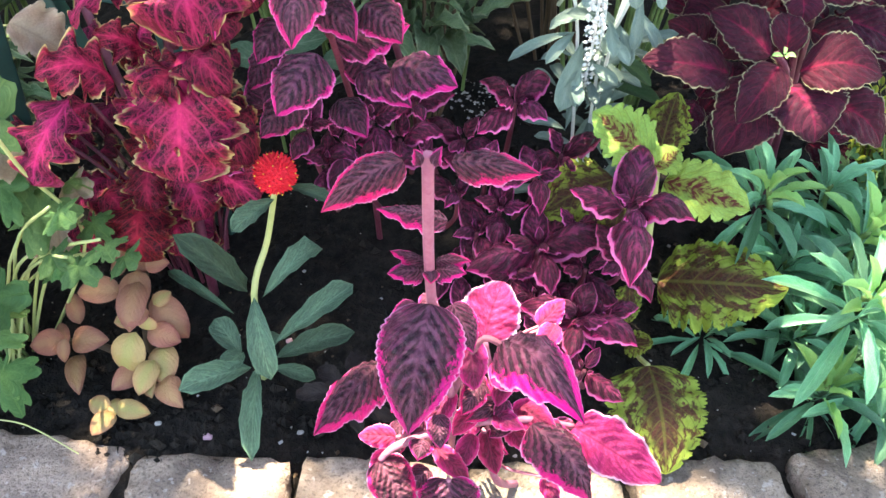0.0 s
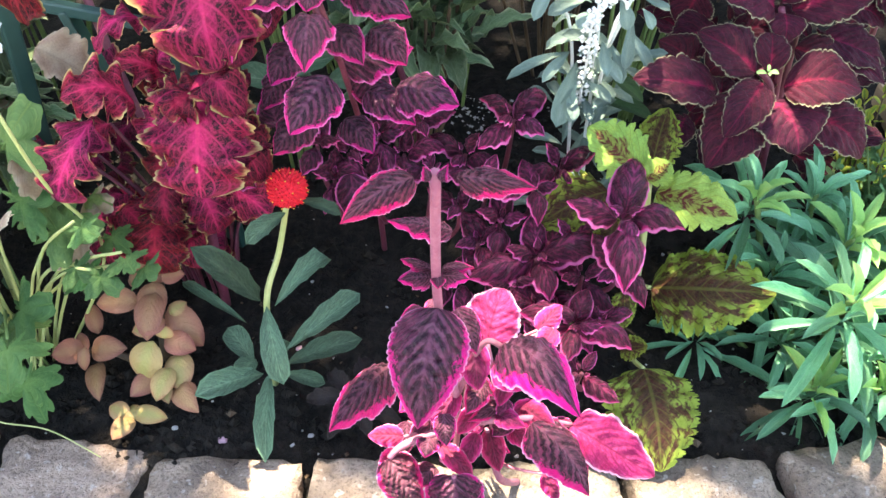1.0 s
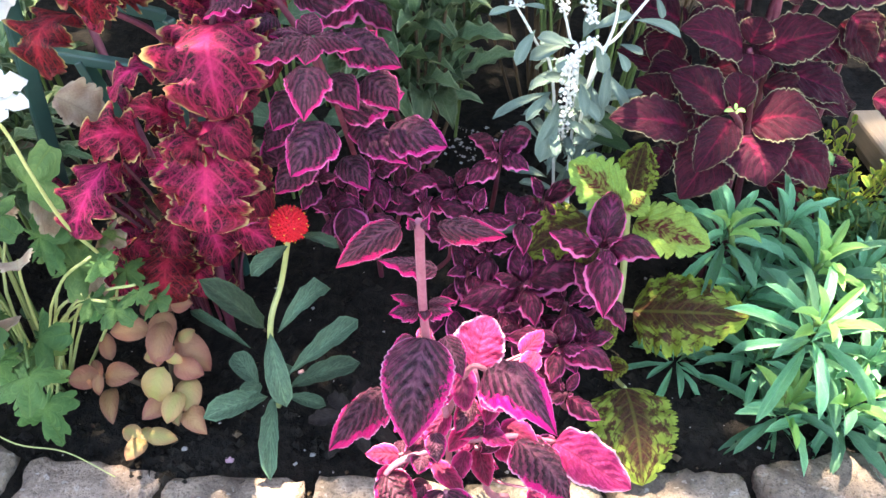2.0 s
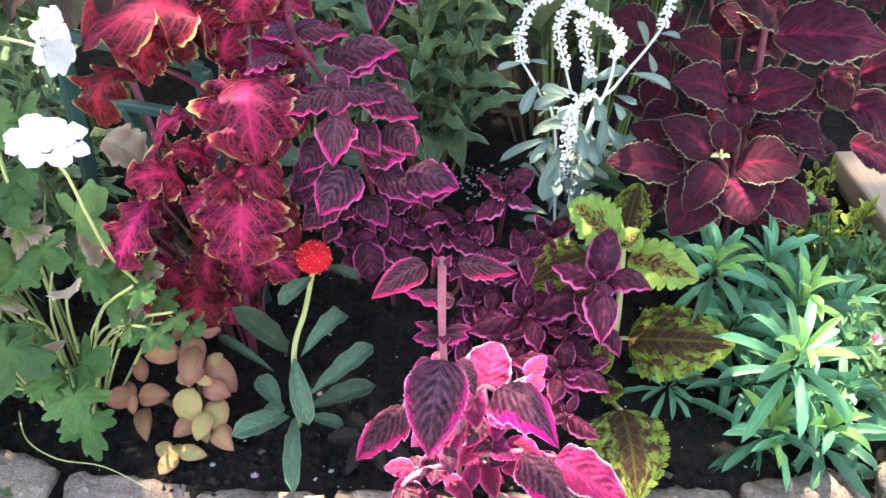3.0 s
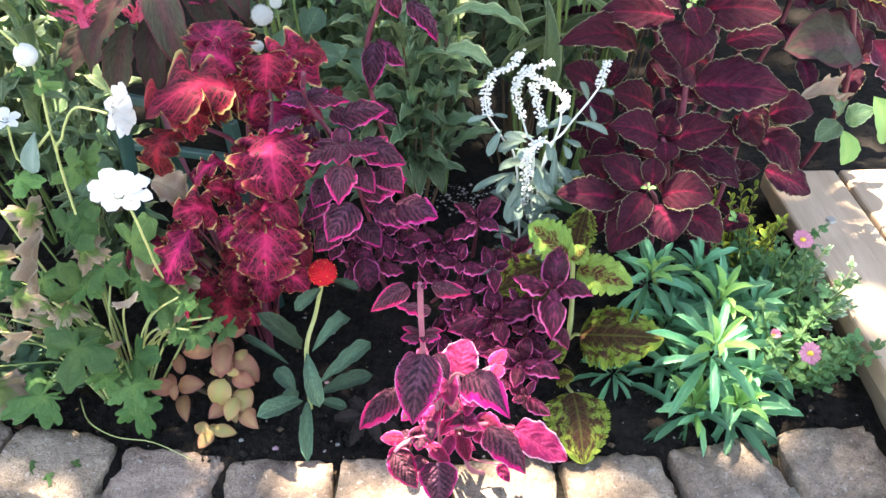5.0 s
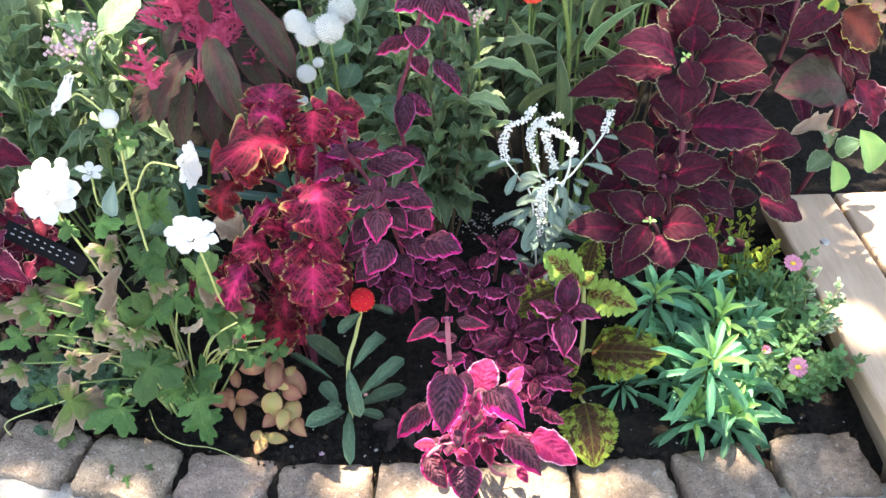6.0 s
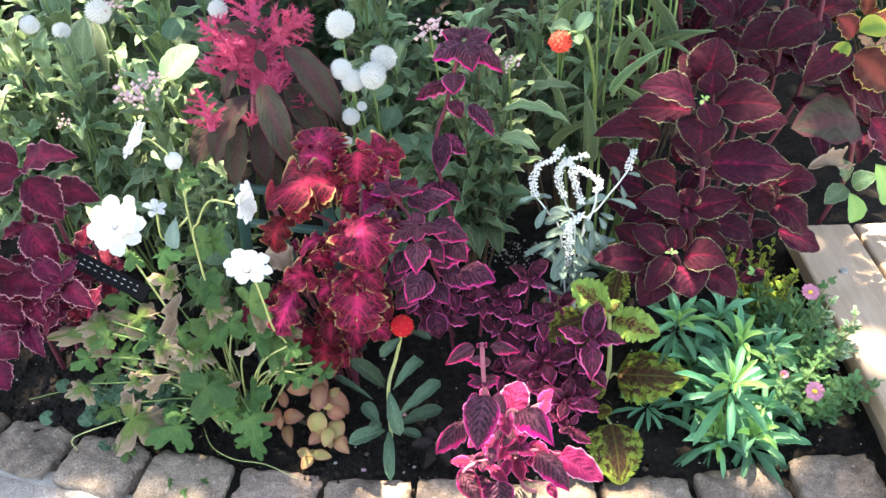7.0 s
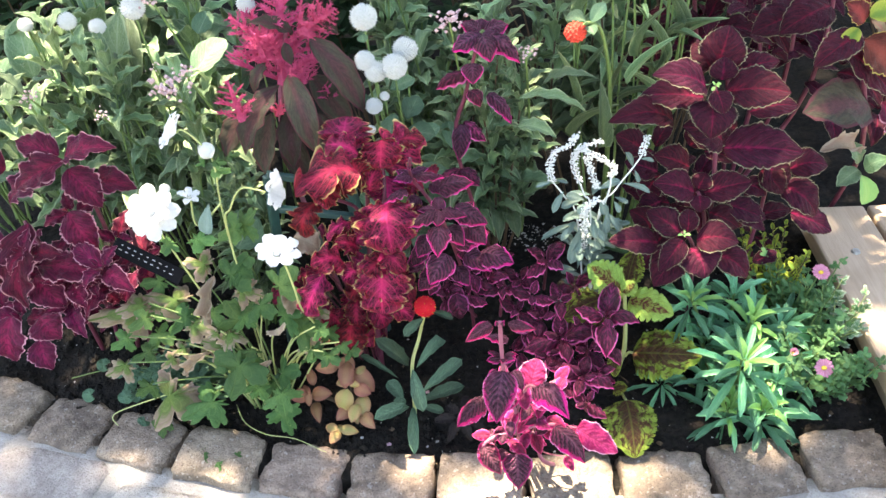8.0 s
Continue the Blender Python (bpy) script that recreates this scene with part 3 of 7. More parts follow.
MAT["mum"] = leaf_material("mum_green_leaf", (0.125, 0.255, 0.095), (0.090, 0.20, 0.078), (0.11, 0.22, 0.09), (0.2, 0.32, 0.14), veins=5, vein_amount=0.3, edge=(0.9, 1.0), through=0.25, value=0.8)
LEAVES["mum"] = [palmate("mum_leaf", MAT["mum"], 5, 0.15, i + 5) for i in range(2)]
FACE = Vector((0, -0.5, 0.86))


class Plant:
    """A plant: an Empty at its base with stems, leaves and flowers as parts."""

    def __init__(self, name, base, label, category, leaf_kind, stem, group=""):
        self.ob = thing(name, base, label, category, group)
        self.base, self.leaf_kind, self.bark = Vector(base), leaf_kind, MAT[stem]

    def stem(self, pts, r0=0.003, r1=0.002, material=None, name="stem", sides=6):
        v, f = tube_geometry(spline(pts), r0, r1, sides)
        o = Vector(pts[0])
        return attach(name, mesh_of(name, [q - o for q in v], f, material or self.bark), self.ob, Matrix.Translation(o))

    def leaf(self, a, b, w, what="", roll=0, face=FACE, parent=None, name="leaf"):
        a, b = Vector(a), Vector(b)
        y = b - a
        size = y.length
        y.normalize()
        z = face - y * face.dot(y)
        if z.length < 0.1:
            z = y.orthogonal()
        z.normalize()
        z = Matrix.Rotation(radians(roll), 3, y) @ z
        x = y.cross(z)
        m = Matrix.Translation(a) @ Matrix((x, y, z)).transposed().to_4x4() @ Matrix.Diagonal((w, size, size, 1))
        return attach(name, rng.choice(LEAVES[what or self.leaf_kind]), parent or self.ob, m)

    def rosette(self, c, r, pairs=3, axis=(0, -0.35, 0.94), what="", ratio=0.55, turn=None, rise=(0.0, 0.9), shrink=0.25, skip=0.0, stalk=0.0):
        """Leaf pairs crossed round the axis, large and flat without, small and upright within."""
        c, axis = Vector(c), Vector(axis).normalized()
        x = axis.orthogonal().normalized()
        t0 = rng.uniform(0, math.pi) if turn is None else radians(turn)
        for k in range(pairs):
            q = k / max(pairs - 1, 1)
            size = r * (1 - (1 - shrink) * q)
            for h in (0, 1):
                if rng.random() < skip:
                    continue
                a = t0 + k * math.pi / 2 + h * math.pi + rng.uniform(-0.2, 0.2)
                d = Matrix.Rotation(a, 3, axis) @ x
                up = rise[0] + (rise[1] - rise[0]) * q + rng.uniform(-0.12, 0.12)
                way = (d * math.cos(up) + axis * math.sin(up)).normalized()
                foot = c + axis * (0.25 * r * q) + d * (0.08 * r)
                self.leaf(foot, foot + way * size * rng.uniform(0.88, 1.08), size * ratio * rng.uniform(0.9, 1.1), what, face=axis * math.cos(up) - d * math.sin(up) + Vector((0, 0, 0.01)))
        if stalk:
            self.stem([c - axis * stalk + Vector((rng.uniform(-0.01, 0.01), rng.uniform(0, 0.02), 0)), c - axis * stalk * 0.4, c + axis * 0.1 * r], 0.0022, 0.0015)

    def shoot(self, a, b, n, length, width, what="", bow=0.02, start=0.2, lift=0.6, droop=0.0, tip=0.5, r=0.002):
        """A leafy stem from a to b, its leaves set in a spiral."""
        a, b = Vector(a), Vector(b)
        mid = a.lerp(b, 0.5) + Vector((rng.uniform(-bow, bow), rng.uniform(-bow, bow), 0))
        pts = spline([a, mid, b], 6)
        self.stem([a, mid, b], r, r * 0.6)
        ang = rng.uniform(0, 6)
        for i in range(n):
            q = start + (1 - start) * (i + 0.5) / n
            k = min(int(q * (len(pts) - 1)), len(pts) - 2)
            p = pts[k].lerp(pts[k + 1], q * (len(pts) - 1) - k)
            ang += 2.4 + rng.uniform(-0.3, 0.3)
            d = Vector((math.cos(ang), math.sin(ang), 0))
            el = lift + (q - 0.5) * 0.9 - droop + rng.uniform(-0.25, 0.25)
            s = length * (tip + (1 - tip) * math.sin(math.pi * min(0.35 + q * 0.62, 1.0))) * rng.uniform(0.8, 1.1)
            way = d * math.cos(el) + Vector((0, 0, math.sin(el)))
            self.leaf(p, p + way * s, width * s / length, what, face=Vector((0, 0, 1)) * math.cos(el) - d * math.sin(el) + Vector((0, -0.05, 0.02)))


def ball(name, c, r, material, bumps, parent, squash=1.0, size=0.2):
    """A globe flower: a core with many small pointed bracts."""
    verts, faces = [], []
    for i in range(bumps):
        z = 1 - 2 * (i + 0.5) / bumps
        a = i * 2.39996
        s = math.sqrt(1 - z * z)
        d = Vector((s * math.cos(a), s * math.sin(a), z))
        x = d.orthogonal().normalized()
        y = d.cross(x)
        o = len(verts)
        h = size * rng.uniform(0.85, 1.15)
        for k in range(4):
            q = x * math.cos(k * math.pi / 2) + y * math.sin(k * math.pi / 2)
            verts.append((d * 0.82 + q * h) * r)
        verts.append(d * r * rng.uniform(0.97, 1.10) + Vector((0, 0, 0.05 * r)))
        faces += [(o, o + 1, o + 4), (o + 1, o + 2, o + 4), (o + 2, o + 3, o + 4), (o + 3, o, o + 4)]
    core = bmesh.new()
    bmesh.ops.create_icosphere(core, subdivisions=2, radius=r * 0.9)
    o = len(verts)
    verts += [v.co.copy() for v in core.verts]
    faces += [tuple(o + v.index for v in f.verts) for f in core.faces]
    core.free()
    verts = [Vector((v.x, v.y, v.z * squash)) for v in verts]
    return attach(name, mesh_of(name, verts, faces, material, False), parent, Matrix.Translation(c))


# ---- the setting ----
def edge_y(x):
    """The line between soil and stones, a shallow arc."""
    return 0.292 + 0.30 * max(0.0, -x - 0.02) ** 1.7 + 0.12 * max(0.0, x - 0.08) ** 1.4


def sheet(name, x0, x1, y0, y1, nx, ny, height, material):
    verts = [(x0 + (x1 - x0) * i / nx, y0 + (y1 - y0) * j / ny, 0) for j in range(ny + 1) for i in range(nx + 1)]
    verts = [(x, y, height(x, y)) for x, y, _ in verts]
    faces = [(j * (nx + 1) + i, j * (nx + 1) + i + 1, (j + 1) * (nx + 1) + i + 1, (j + 1) * (nx + 1) + i) for j in range(ny) for i in range(nx)]
    return new(name, mesh_of(name, verts, faces, material))


def soil_height(x, y):
    z = 0.010 * noise.noise(Vector((x * 9, y * 9, 1))) + 0.006 * noise.noise(Vector((x * 31, y * 31, 4))) + 0.004 * noise.noise(Vector((x * 80, y * 80, 2)))
    if y < edge_y(x) - 0.04:
        return -0.06
    return z - 0.012 + 0.02 * min(1, max(0, (y - edge_y(x)) / 0.3))


ground = sheet("ground", -400, 400, -400, 400, 8, 8, lambda x, y: -0.075, MAT["mortar"])
tagged(ground, "pale mortar bed under the paving, reaching outward", "ground", kind="structure")
soil = sheet("soil", -1.6, 1.9, 0.2, 2.4, 230, 150, soil_height, MAT["soil"])
tagged(soil, "dark crumbly potting soil of the flower bed", "soil", kind="structure")
mortar = sheet("pavement", -1.6, 0.46, -1.2, 0.6, 110, 100, lambda x, y: -0.05 if y > edge_y(x) - 0.05 else -0.008 + 0.006 * noise.noise(Vector((x * 14, y * 14, 7))), MAT["mortar"])
tagged(mortar, "pale mortar joints of the stone pavement beside the bed", "pavement", kind="structure")


def block(lx, ly, lz, seed, material, round_to=0.16, rough=0.05, cuts=7):
    """A rough-hewn stone, its corners worn off; its top is at z = 0."""
    r = random.Random(seed)
    bm = bmesh.new()
    bmesh.ops.create_cube(bm, size=1)
    bmesh.ops.subdivide_edges(bm, edges=bm.edges[:], cuts=cuts, use_grid_fill=True)
    off = r.uniform(0, 90)
    for v in bm.verts:
        c = v.co * 2
        k = sorted((abs(c.x), abs(c.y), abs(c.z)), reverse=True)
        f = 1 - round_to * max(0, k[1] - 0.7) ** 1.3 * 1.8 - 0.1 * max(0, k[2] - 0.55)
        c = c * f * 0.5
        n = noise.noise_vector(Vector((c.x * 2.4, c.y * 2.4, c.z * 2.4)) + Vector((off, off, 0)))
        chip = noise.noise_vector(Vector((c.x * 7, c.y * 7, c.z * 7)) + Vector((off, 0, off)))
        fine = noise.noise(Vector((c.x * 15, c.y * 15, c.z * 15)) + Vector((0, off, off)))
        edge = max(0, k[1] - 0.6) * 2.5
        c = c + Vector(n) * rough + Vector(chip) * 0.045 * edge + Vector((fine * 0.012, fine * 0.012, fine * 0.06))
        v.co = Vector((c.x * lx, c.y * ly, (c.z - 0.5) * lz))
    me = bpy.data.meshes.new("stone")
    bm.to_mesh(me)
    bm.free()
    me.polygons.foreach_set("use_smooth", [True] * len(me.polygons))
    me.materials.append(material)
    return me


edging = thing("kerb", (0, 0.26, 0), "row of worn tan granite setts edging the bed", "kerb", kind="structure")
for k in range(13):
    x0, x1 = -0.933 + 0.105 * k, min(-0.933 + 0.105 * (k + 1), 0.45)
    w = x1 - x0
    c = (x0 + x1) / 2
    slope = (edge_y(c + 0.02) - edge_y(c - 0.02)) / 0.04
    me = block(w - 0.009 - 0.004 * math.sin(k * 2.3), 0.074, 0.07, k, MAT["stone"], 0.06, 0.05, 11)
    attach("stone", me, edging, pose(c, edge_y(c) - 0.036, 0.002 + 0.004 * math.sin(k * 1.7), 2 * math.sin(k), 2 * math.cos(k * 1.3), math.degrees(math.atan(slope)) + 2 * math.sin(k * 3)))
paving = thing("paving", (0, 0, -0.02), "uneven grey tan paving stones set in pale mortar", "paving", kind="structure")
for row in range(7):
    x = -1.2 + 0.05 * (row % 2)
    while x < 0.85:
        w = rng.uniform(0.11, 0.19)
        c = x + w / 2
        y = edge_y(c) - 0.148 - row * 0.128
        attach("stone", block(w - 0.014, 0.118, 0.06, k, MAT["paver"], 0.10, 0.05, 9), paving, pose(c, y + rng.uniform(-0.008, 0.008), -0.004 + rng.uniform(-0.004, 0.003), 0, 0, rng.uniform(-7, 7) - 20 * max(0, -c)))
        x += w
        k += 1

# wooden deck beside the bed
DECK = 0.052
deck = thing("deck", (0.5, 0.4, 0), "pale weathered wooden deck boards fixed with screws", "deck", kind="structure")


def plank(lx, ly, lz, bevel, material, name):
    bm = bmesh.new()
    bmesh.ops.create_cube(bm, size=1)
    for v in bm.verts:
        v.co = Vector((v.co.x * lx, v.co.y * ly, v.co.z * lz))
    bmesh.ops.bevel(bm, geom=bm.edges[:], offset=bevel, segments=2, affect="EDGES", profile=0.5)
    me = bpy.data.meshes.new(name)
    bm.to_mesh(me)
    bm.free()
    me.materials.append(material)
    return me


for i in range(8):
    attach("board", plank(0.094, 1.9, 0.026, 0.004, MAT["wood"], "board"), deck, pose(0.4865 + i * 0.1, -0.255, DECK - 0.013))
for i in range(6):
    attach("board", plank(0.82, 0.094, 0.026, 0.004, MAT["wood"], "board"), deck, pose(1.5, 0.65 - i * 0.1, DECK - 0.013))
attach("beam", plank(0.03, 1.88, 0.085, 0.004, MAT["beam"], "beam"), deck, pose(0.468, -0.255, DECK - 0.0695), "brown weathered side beam under the deck boards")
attach("beam", plank(0.78, 0.03, 0.085, 0.004, MAT["beam"], "beam"), deck, pose(0.86, 0.66, DECK - 0.0695))


def screw_mesh():
    bm = bmesh.new()
    bmesh.ops.create_cone(bm, cap_ends=True, segments=16, radius1=0.0062, radius2=0.0052, depth=0.003)
    me = bpy.data.meshes.new("screw")
    verts = [v.co.copy() for v in bm.verts]
    faces = [tuple(v.index for v in f.verts) for f in bm.faces]
    bm.free()
    o = len(verts)
    for a in (0, math.pi / 2):
        c, s = math.cos(a), math.sin(a)
        for p, q in ((-1, -1), (1, -1), (1, 1), (-1, 1)):
            verts.append(Vector((c * p * 0.003 - s * q * 0.0007, s * p * 0.003 + c * q * 0.0007, 0.0019)))
        faces.append((o, o + 1, o + 2, o + 3))
        o += 4
    return mesh_of("screw", verts, faces, MAT["steel"], False)


SCREW = screw_mesh()
for i in range(4):
    for y in (0.585, 0.0, -0.6):
        attach("screw", SCREW, deck, pose(0.484 + i * 0.1, y, DECK + 0.0015, 0, 0, 30 * i))

# backing wall added to close the view; its darkness is in the colour
fence = new("wall_north", plank(6, 0.06, 1.9, 0.01, MAT["timber"], "fence"))
fence.matrix_basis = pose(0, 2.45, 0.85)
tagged(fence, "plain timber wall added behind the planting, darkened for deep shade", "wall", kind="structure")

# ---- unseen tree overhead, added to shade the bed ----
tree = thing("tree", (-2.6, 3.4, -0.08), "broad leafy tree, unseen, added to shade the flower bed", "tree")
CROWN = SUN_DIR * 4.6 + Vector((0, 0.4, 0))
v, f = tube_geometry(spline([(-2.6, 3.4, -0.08), (-2.5, 3.3, 1.5), (-2.1, 3.0, 2.8), CROWN]), 0.17, 0.05, 10)
attach("trunk", mesh_of("trunk", v, f, MAT["bark"]), tree)
for i in range(9):
    a = i * 0.7
    end = CROWN + Vector((math.cos(a) * 1.9, math.sin(a) * 1.9, rng.uniform(-0.3, 0.4)))
    v, f = tube_geometry(spline([Vector((-2.1, 3.0, 2.8)).lerp(CROWN, 0.4), CROWN.lerp(end, 0.45) + Vector((0, 0, 0.15)), end]), 0.04, 0.008, 6)
    attach("limb", mesh_of("limb", v, f, MAT["bark"]), tree)
# openings left in the crown to shape the light: centre, half sizes of the sun flecks on the ground
FLECKS = [(0.090, 0.256, 0.125, 0.038, 1.0), (0.05, 0.208, 0.18, 0.032, 0.95), (0.63, 0.60, 0.105, 0.15, 0.85), (0.285, 0.290, 0.042, 0.016, 0.95), (0.160, 0.372, 0.034, 0.026, 0.95), (0.345, 0.405, 0.075, 0.045, 0.5), (0.295, 0.348, 0.055, 0.038, 0.7), (0.245, 0.420, 0.045, 0.018, 0.7),
          (-0.37, 0.372, 0.040, 0.036, 1.0), (-0.208, 0.262, 0.032, 0.024, 0.97), (-0.212, 0.306, 0.028, 0.015, 0.85), (-0.125, 0.268, 0.055, 0.022, 0.9), (0.125, 0.388, 0.050, 0.055, 0.95), (-0.070, 0.464, 0.065, 0.042, 1.0),
          (-0.19, 0.485, 0.05, 0.04, 0.6), (-0.46, 0.55, 0.20, 0.10, 0.85), (-0.50, 0.70, 0.20, 0.08, 0.7), (0.08, 0.56, 0.10, 0.05, 0.7), (0.365, 0.50, 0.05, 0.03, 0.8), (-0.31, 0.365, 0.09, 0.045, 0.6),
          (-0.50, 0.10, 0.36, 0.13, 0.50), (0.70, 0.12, 0.14, 0.2, 0.6)]
verts, faces = [], []
r = random.Random(3)
for i in range(22000):
    a, d = r.uniform(0, 6.283), math.sqrt(r.random()) * 2.1
    p = CROWN + Vector((math.cos(a) * d, math.sin(a) * d, r.uniform(-0.35, 0.35) * math.sqrt(max(0.05, 1 - (d / 2.2) ** 2))))
    q = p - SUN_DIR * (p.z / SUN_DIR.z)
    wob = 1 + 0.45 * noise.noise(Vector((q.x * 7, q.y * 7, 0)))
    gap = max(p for cx, cy, sx, sy, p in FLECKS + [(q.x, q.y, 1, 1, 0.0)] if ((q.x - cx) / (sx * wob)) ** 2 + ((q.y - cy) / (sy * wob)) ** 2 < 1.0)
    if r.random() < gap:
        continue
    x = Vector((r.uniform(-1, 1), r.uniform(-1, 1), r.uniform(-0.5, 0.5))).normalized()
    n = Vector((r.uniform(-0.5, 0.5), r.uniform(-0.5, 0.5), 1)).normalized()
    y = n.cross(x).normalized()
    s = r.uniform(0.035, 0.06)
    o = len(verts)
    verts += [p - x * s, p - x * s * 0.2 + y * s * 0.5, p + x * s, p - x * s * 0.2 - y * s * 0.5]
    faces.append((o, o + 1, o + 2, o + 3))
crown = attach("crown", mesh_of("crown", verts, faces, MAT["deep"], False, [(0.5, 0.5)] * len(verts)), tree)

# ---- the plants at the front of the bed ----
main = Plant("coleus", (0.005, 0.300, -0.01), "tall coleus with plum leaves edged magenta, tip cut off", "coleus plant", "pink", "stem_pink")
main.stem([(0.005, 0.300, -0.01), (0.002, 0.255, 0.108), (-0.011, 0.210, 0.229), (-0.014, 0.182, 0.319)], 0.0022, 0.0019)
main.leaf((-0.021, 0.182, 0.317), (-0.044, 0.171, 0.307), 0.013, roll=-8)
main.leaf((-0.007, 0.182, 0.317), (0.016, 0.165, 0.325), 0.011, roll=12)
main.leaf((-0.016, 0.180, 0.317), (-0.018, 0.178, 0.324), 0.004)
main.leaf((-0.012, 0.180, 0.317), (-0.010, 0.178, 0.325), 0.004)
main.leaf((-0.006, 0.215, 0.267), (-0.031, 0.215, 0.272), 0.011, face=Vector((0,-0.2,1)))
main.leaf((-0.014, 0.207, 0.254), (-0.026, 0.200, 0.266), 0.006)
main.leaf((-0.010, 0.207, 0.254), (0.002, 0.200, 0.261), 0.006)
main.leaf((-0.014, 0.205, 0.252), (-0.027, 0.195, 0.260), 0.009)
main.leaf((-0.010, 0.205, 0.252), (0.000, 0.195, 0.260), 0.009)
main.leaf((-0.012, 0.200, 0.257), (-0.012, 0.195, 0.255), 0.006)
main.leaf((-0.012, 0.205, 0.235), (-0.020, 0.172, 0.200), 0.032)
main.leaf((-0.033, 0.235, 0.166), (-0.058, 0.190, 0.175), 0.023, roll=10)
main.leaf((0.022, 0.240, 0.172), (0.049, 0.185, 0.188), 0.030, roll=-6)
main.leaf((0.017, 0.265, 0.148), (0.027, 0.290, 0.163), 0.030, "backlit")
main.leaf((0.065, 0.250, 0.097), (0.104, 0.217, 0.096), 0.029, "backlit")
main.leaf((0.041, 0.240, 0.113), (0.071, 0.215, 0.082), 0.029, roll=-15)
main.leaf((-0.035, 0.235, 0.090), (-0.017, 0.220, 0.061), 0.024)
main.leaf((0.000, 0.230, 0.080), (0.001, 0.215, 0.041), 0.033)
main.leaf((-0.006, 0.235, 0.128), (-0.005, 0.225, 0.114), 0.012)
main.leaf((-0.013, 0.240, 0.101), (-0.016, 0.230, 0.097), 0.013)
main.leaf((0.015, 0.250, 0.132), (0.005, 0.235, 0.127), 0.013)
main.leaf((0.013, 0.250, 0.091), (0.007, 0.240, 0.075), 0.012, "rose")
main.leaf((0.027, 0.260, 0.100), (0.007, 0.245, 0.108), 0.012)
main.leaf((0.035, 0.260, 0.081), (0.041, 0.245, 0.083), 0.013, "rose")
main.leaf((-0.002, 0.230, 0.209), (0.007, 0.220, 0.190), 0.014)
main.leaf((-0.017, 0.230, 0.209), (-0.028, 0.225, 0.205), 0.009)
main.leaf((0.030, 0.265, 0.131), (0.024, 0.250, 0.114), 0.014, "rose")
main.leaf((0.008, 0.250, 0.165), (0.011, 0.240, 0.140), 0.016, "rose")
main.leaf((-0.044, 0.250, 0.124), (-0.051, 0.240, 0.118), 0.011)
main.leaf((0.008, 0.258, 0.131), (0.021, 0.250, 0.123), 0.012)
main.leaf((0.038, 0.262, 0.130), (0.030, 0.275, 0.137), 0.013)
main.leaf((0.015, 0.255, 0.108), (0.002, 0.245, 0.097), 0.012, "rose")
main.leaf((-0.010, 0.240, 0.075), (-0.021, 0.230, 0.069), 0.014)
main.leaf((0.000, 0.250, 0.157), (-0.011, 0.235, 0.143), 0.016)
main.leaf((0.021, 0.260, 0.137), (0.037, 0.250, 0.128), 0.017, "rose")
main.leaf((0.037, 0.255, 0.107), (0.053, 0.235, 0.111), 0.017, "rose")
main.leaf((0.001, 0.250, 0.128), (-0.010, 0.240, 0.109), 0.014, "rose")
main.leaf((0.021, 0.260, 0.081), (0.027, 0.245, 0.061), 0.015, "rose")
main.leaf((-0.019, 0.250, 0.124), (-0.029, 0.240, 0.123), 0.012)
main.leaf((-0.028, 0.250, 0.076), (-0.040, 0.240, 0.065), 0.015, "rose")
main.leaf((-0.007, 0.245, 0.088), (0.011, 0.235, 0.072), 0.012, "rose")
for i in range(22):
    q = Vector((rng.uniform(-0.030, 0.060), rng.uniform(0.245, 0.285), rng.uniform(0.045, 0.165)))
    w = Vector((rng.uniform(-1, 1), rng.uniform(-0.9, 0.3), rng.uniform(-0.7, 0.4))).normalized() * rng.uniform(0.014, 0.024)
    main.leaf(q, q + w, w.length * 0.62, rng.choice(["rose", "rose", "pink", "small"]))
    main.stem([(0.005 + (q.x - 0.005) * 0.4, 0.285, q.z * 0.5), q.lerp(Vector((0.005, 0.275, q.z * 0.75)), 0.4), q], 0.0011, 0.0008)
main.stem([(-0.011, 0.212, 0.221), (-0.028, 0.235, 0.175), (-0.033, 0.235, 0.166)], 0.0016, 0.0012)
main.stem([(0.001, 0.250, 0.123), (0.012, 0.245, 0.169), (0.022, 0.240, 0.172)], 0.0018, 0.0014)
main.stem([(0.024, 0.275, 0.038), (0.023, 0.262, 0.108), (0.017, 0.265, 0.148)], 0.0018, 0.0014)
main.stem([(0.013, 0.250, 0.101), (0.038, 0.243, 0.113), (0.065, 0.250, 0.097)], 0.0022, 0.0014)
main.stem([(-0.004, 0.250, 0.095), (-0.027, 0.240, 0.095), (-0.035, 0.235, 0.090)], 0.0026, 0.0016)
main.stem([(0.02, 0.285, -0.01), (0.005, 0.250, 0.000), (0.000, 0.230, 0.080)], 0.0024, 0.0016)
main.stem([(0.05, 0.285, -0.01), (0.029, 0.255, 0.040), (0.020, 0.260, 0.081)], 0.0026, 0.002)

gom = Plant("globe_amaranth", (-0.122, 0.368, -0.01), "globe amaranth with one red strawberry-like flower and grey-green leaves", "globe amaranth", "dusty", "stem_pale")
gom.stem([(-0.122, 0.368, -0.01), (-0.119, 0.370, 0.074), (-0.109, 0.385, 0.106), (-0.098, 0.380, 0.154)], 0.0025, 0.0019)
head = ball("flower_head", (-0.097, 0.378, 0.163), 0.0128, MAT["strawberry"], 260, gom.ob, 0.98, 0.1)
floret = bmesh.new()
bmesh.ops.create_icosphere(floret, subdivisions=1, radius=0.0005)
FLORET = bpy.data.meshes.new("floret")
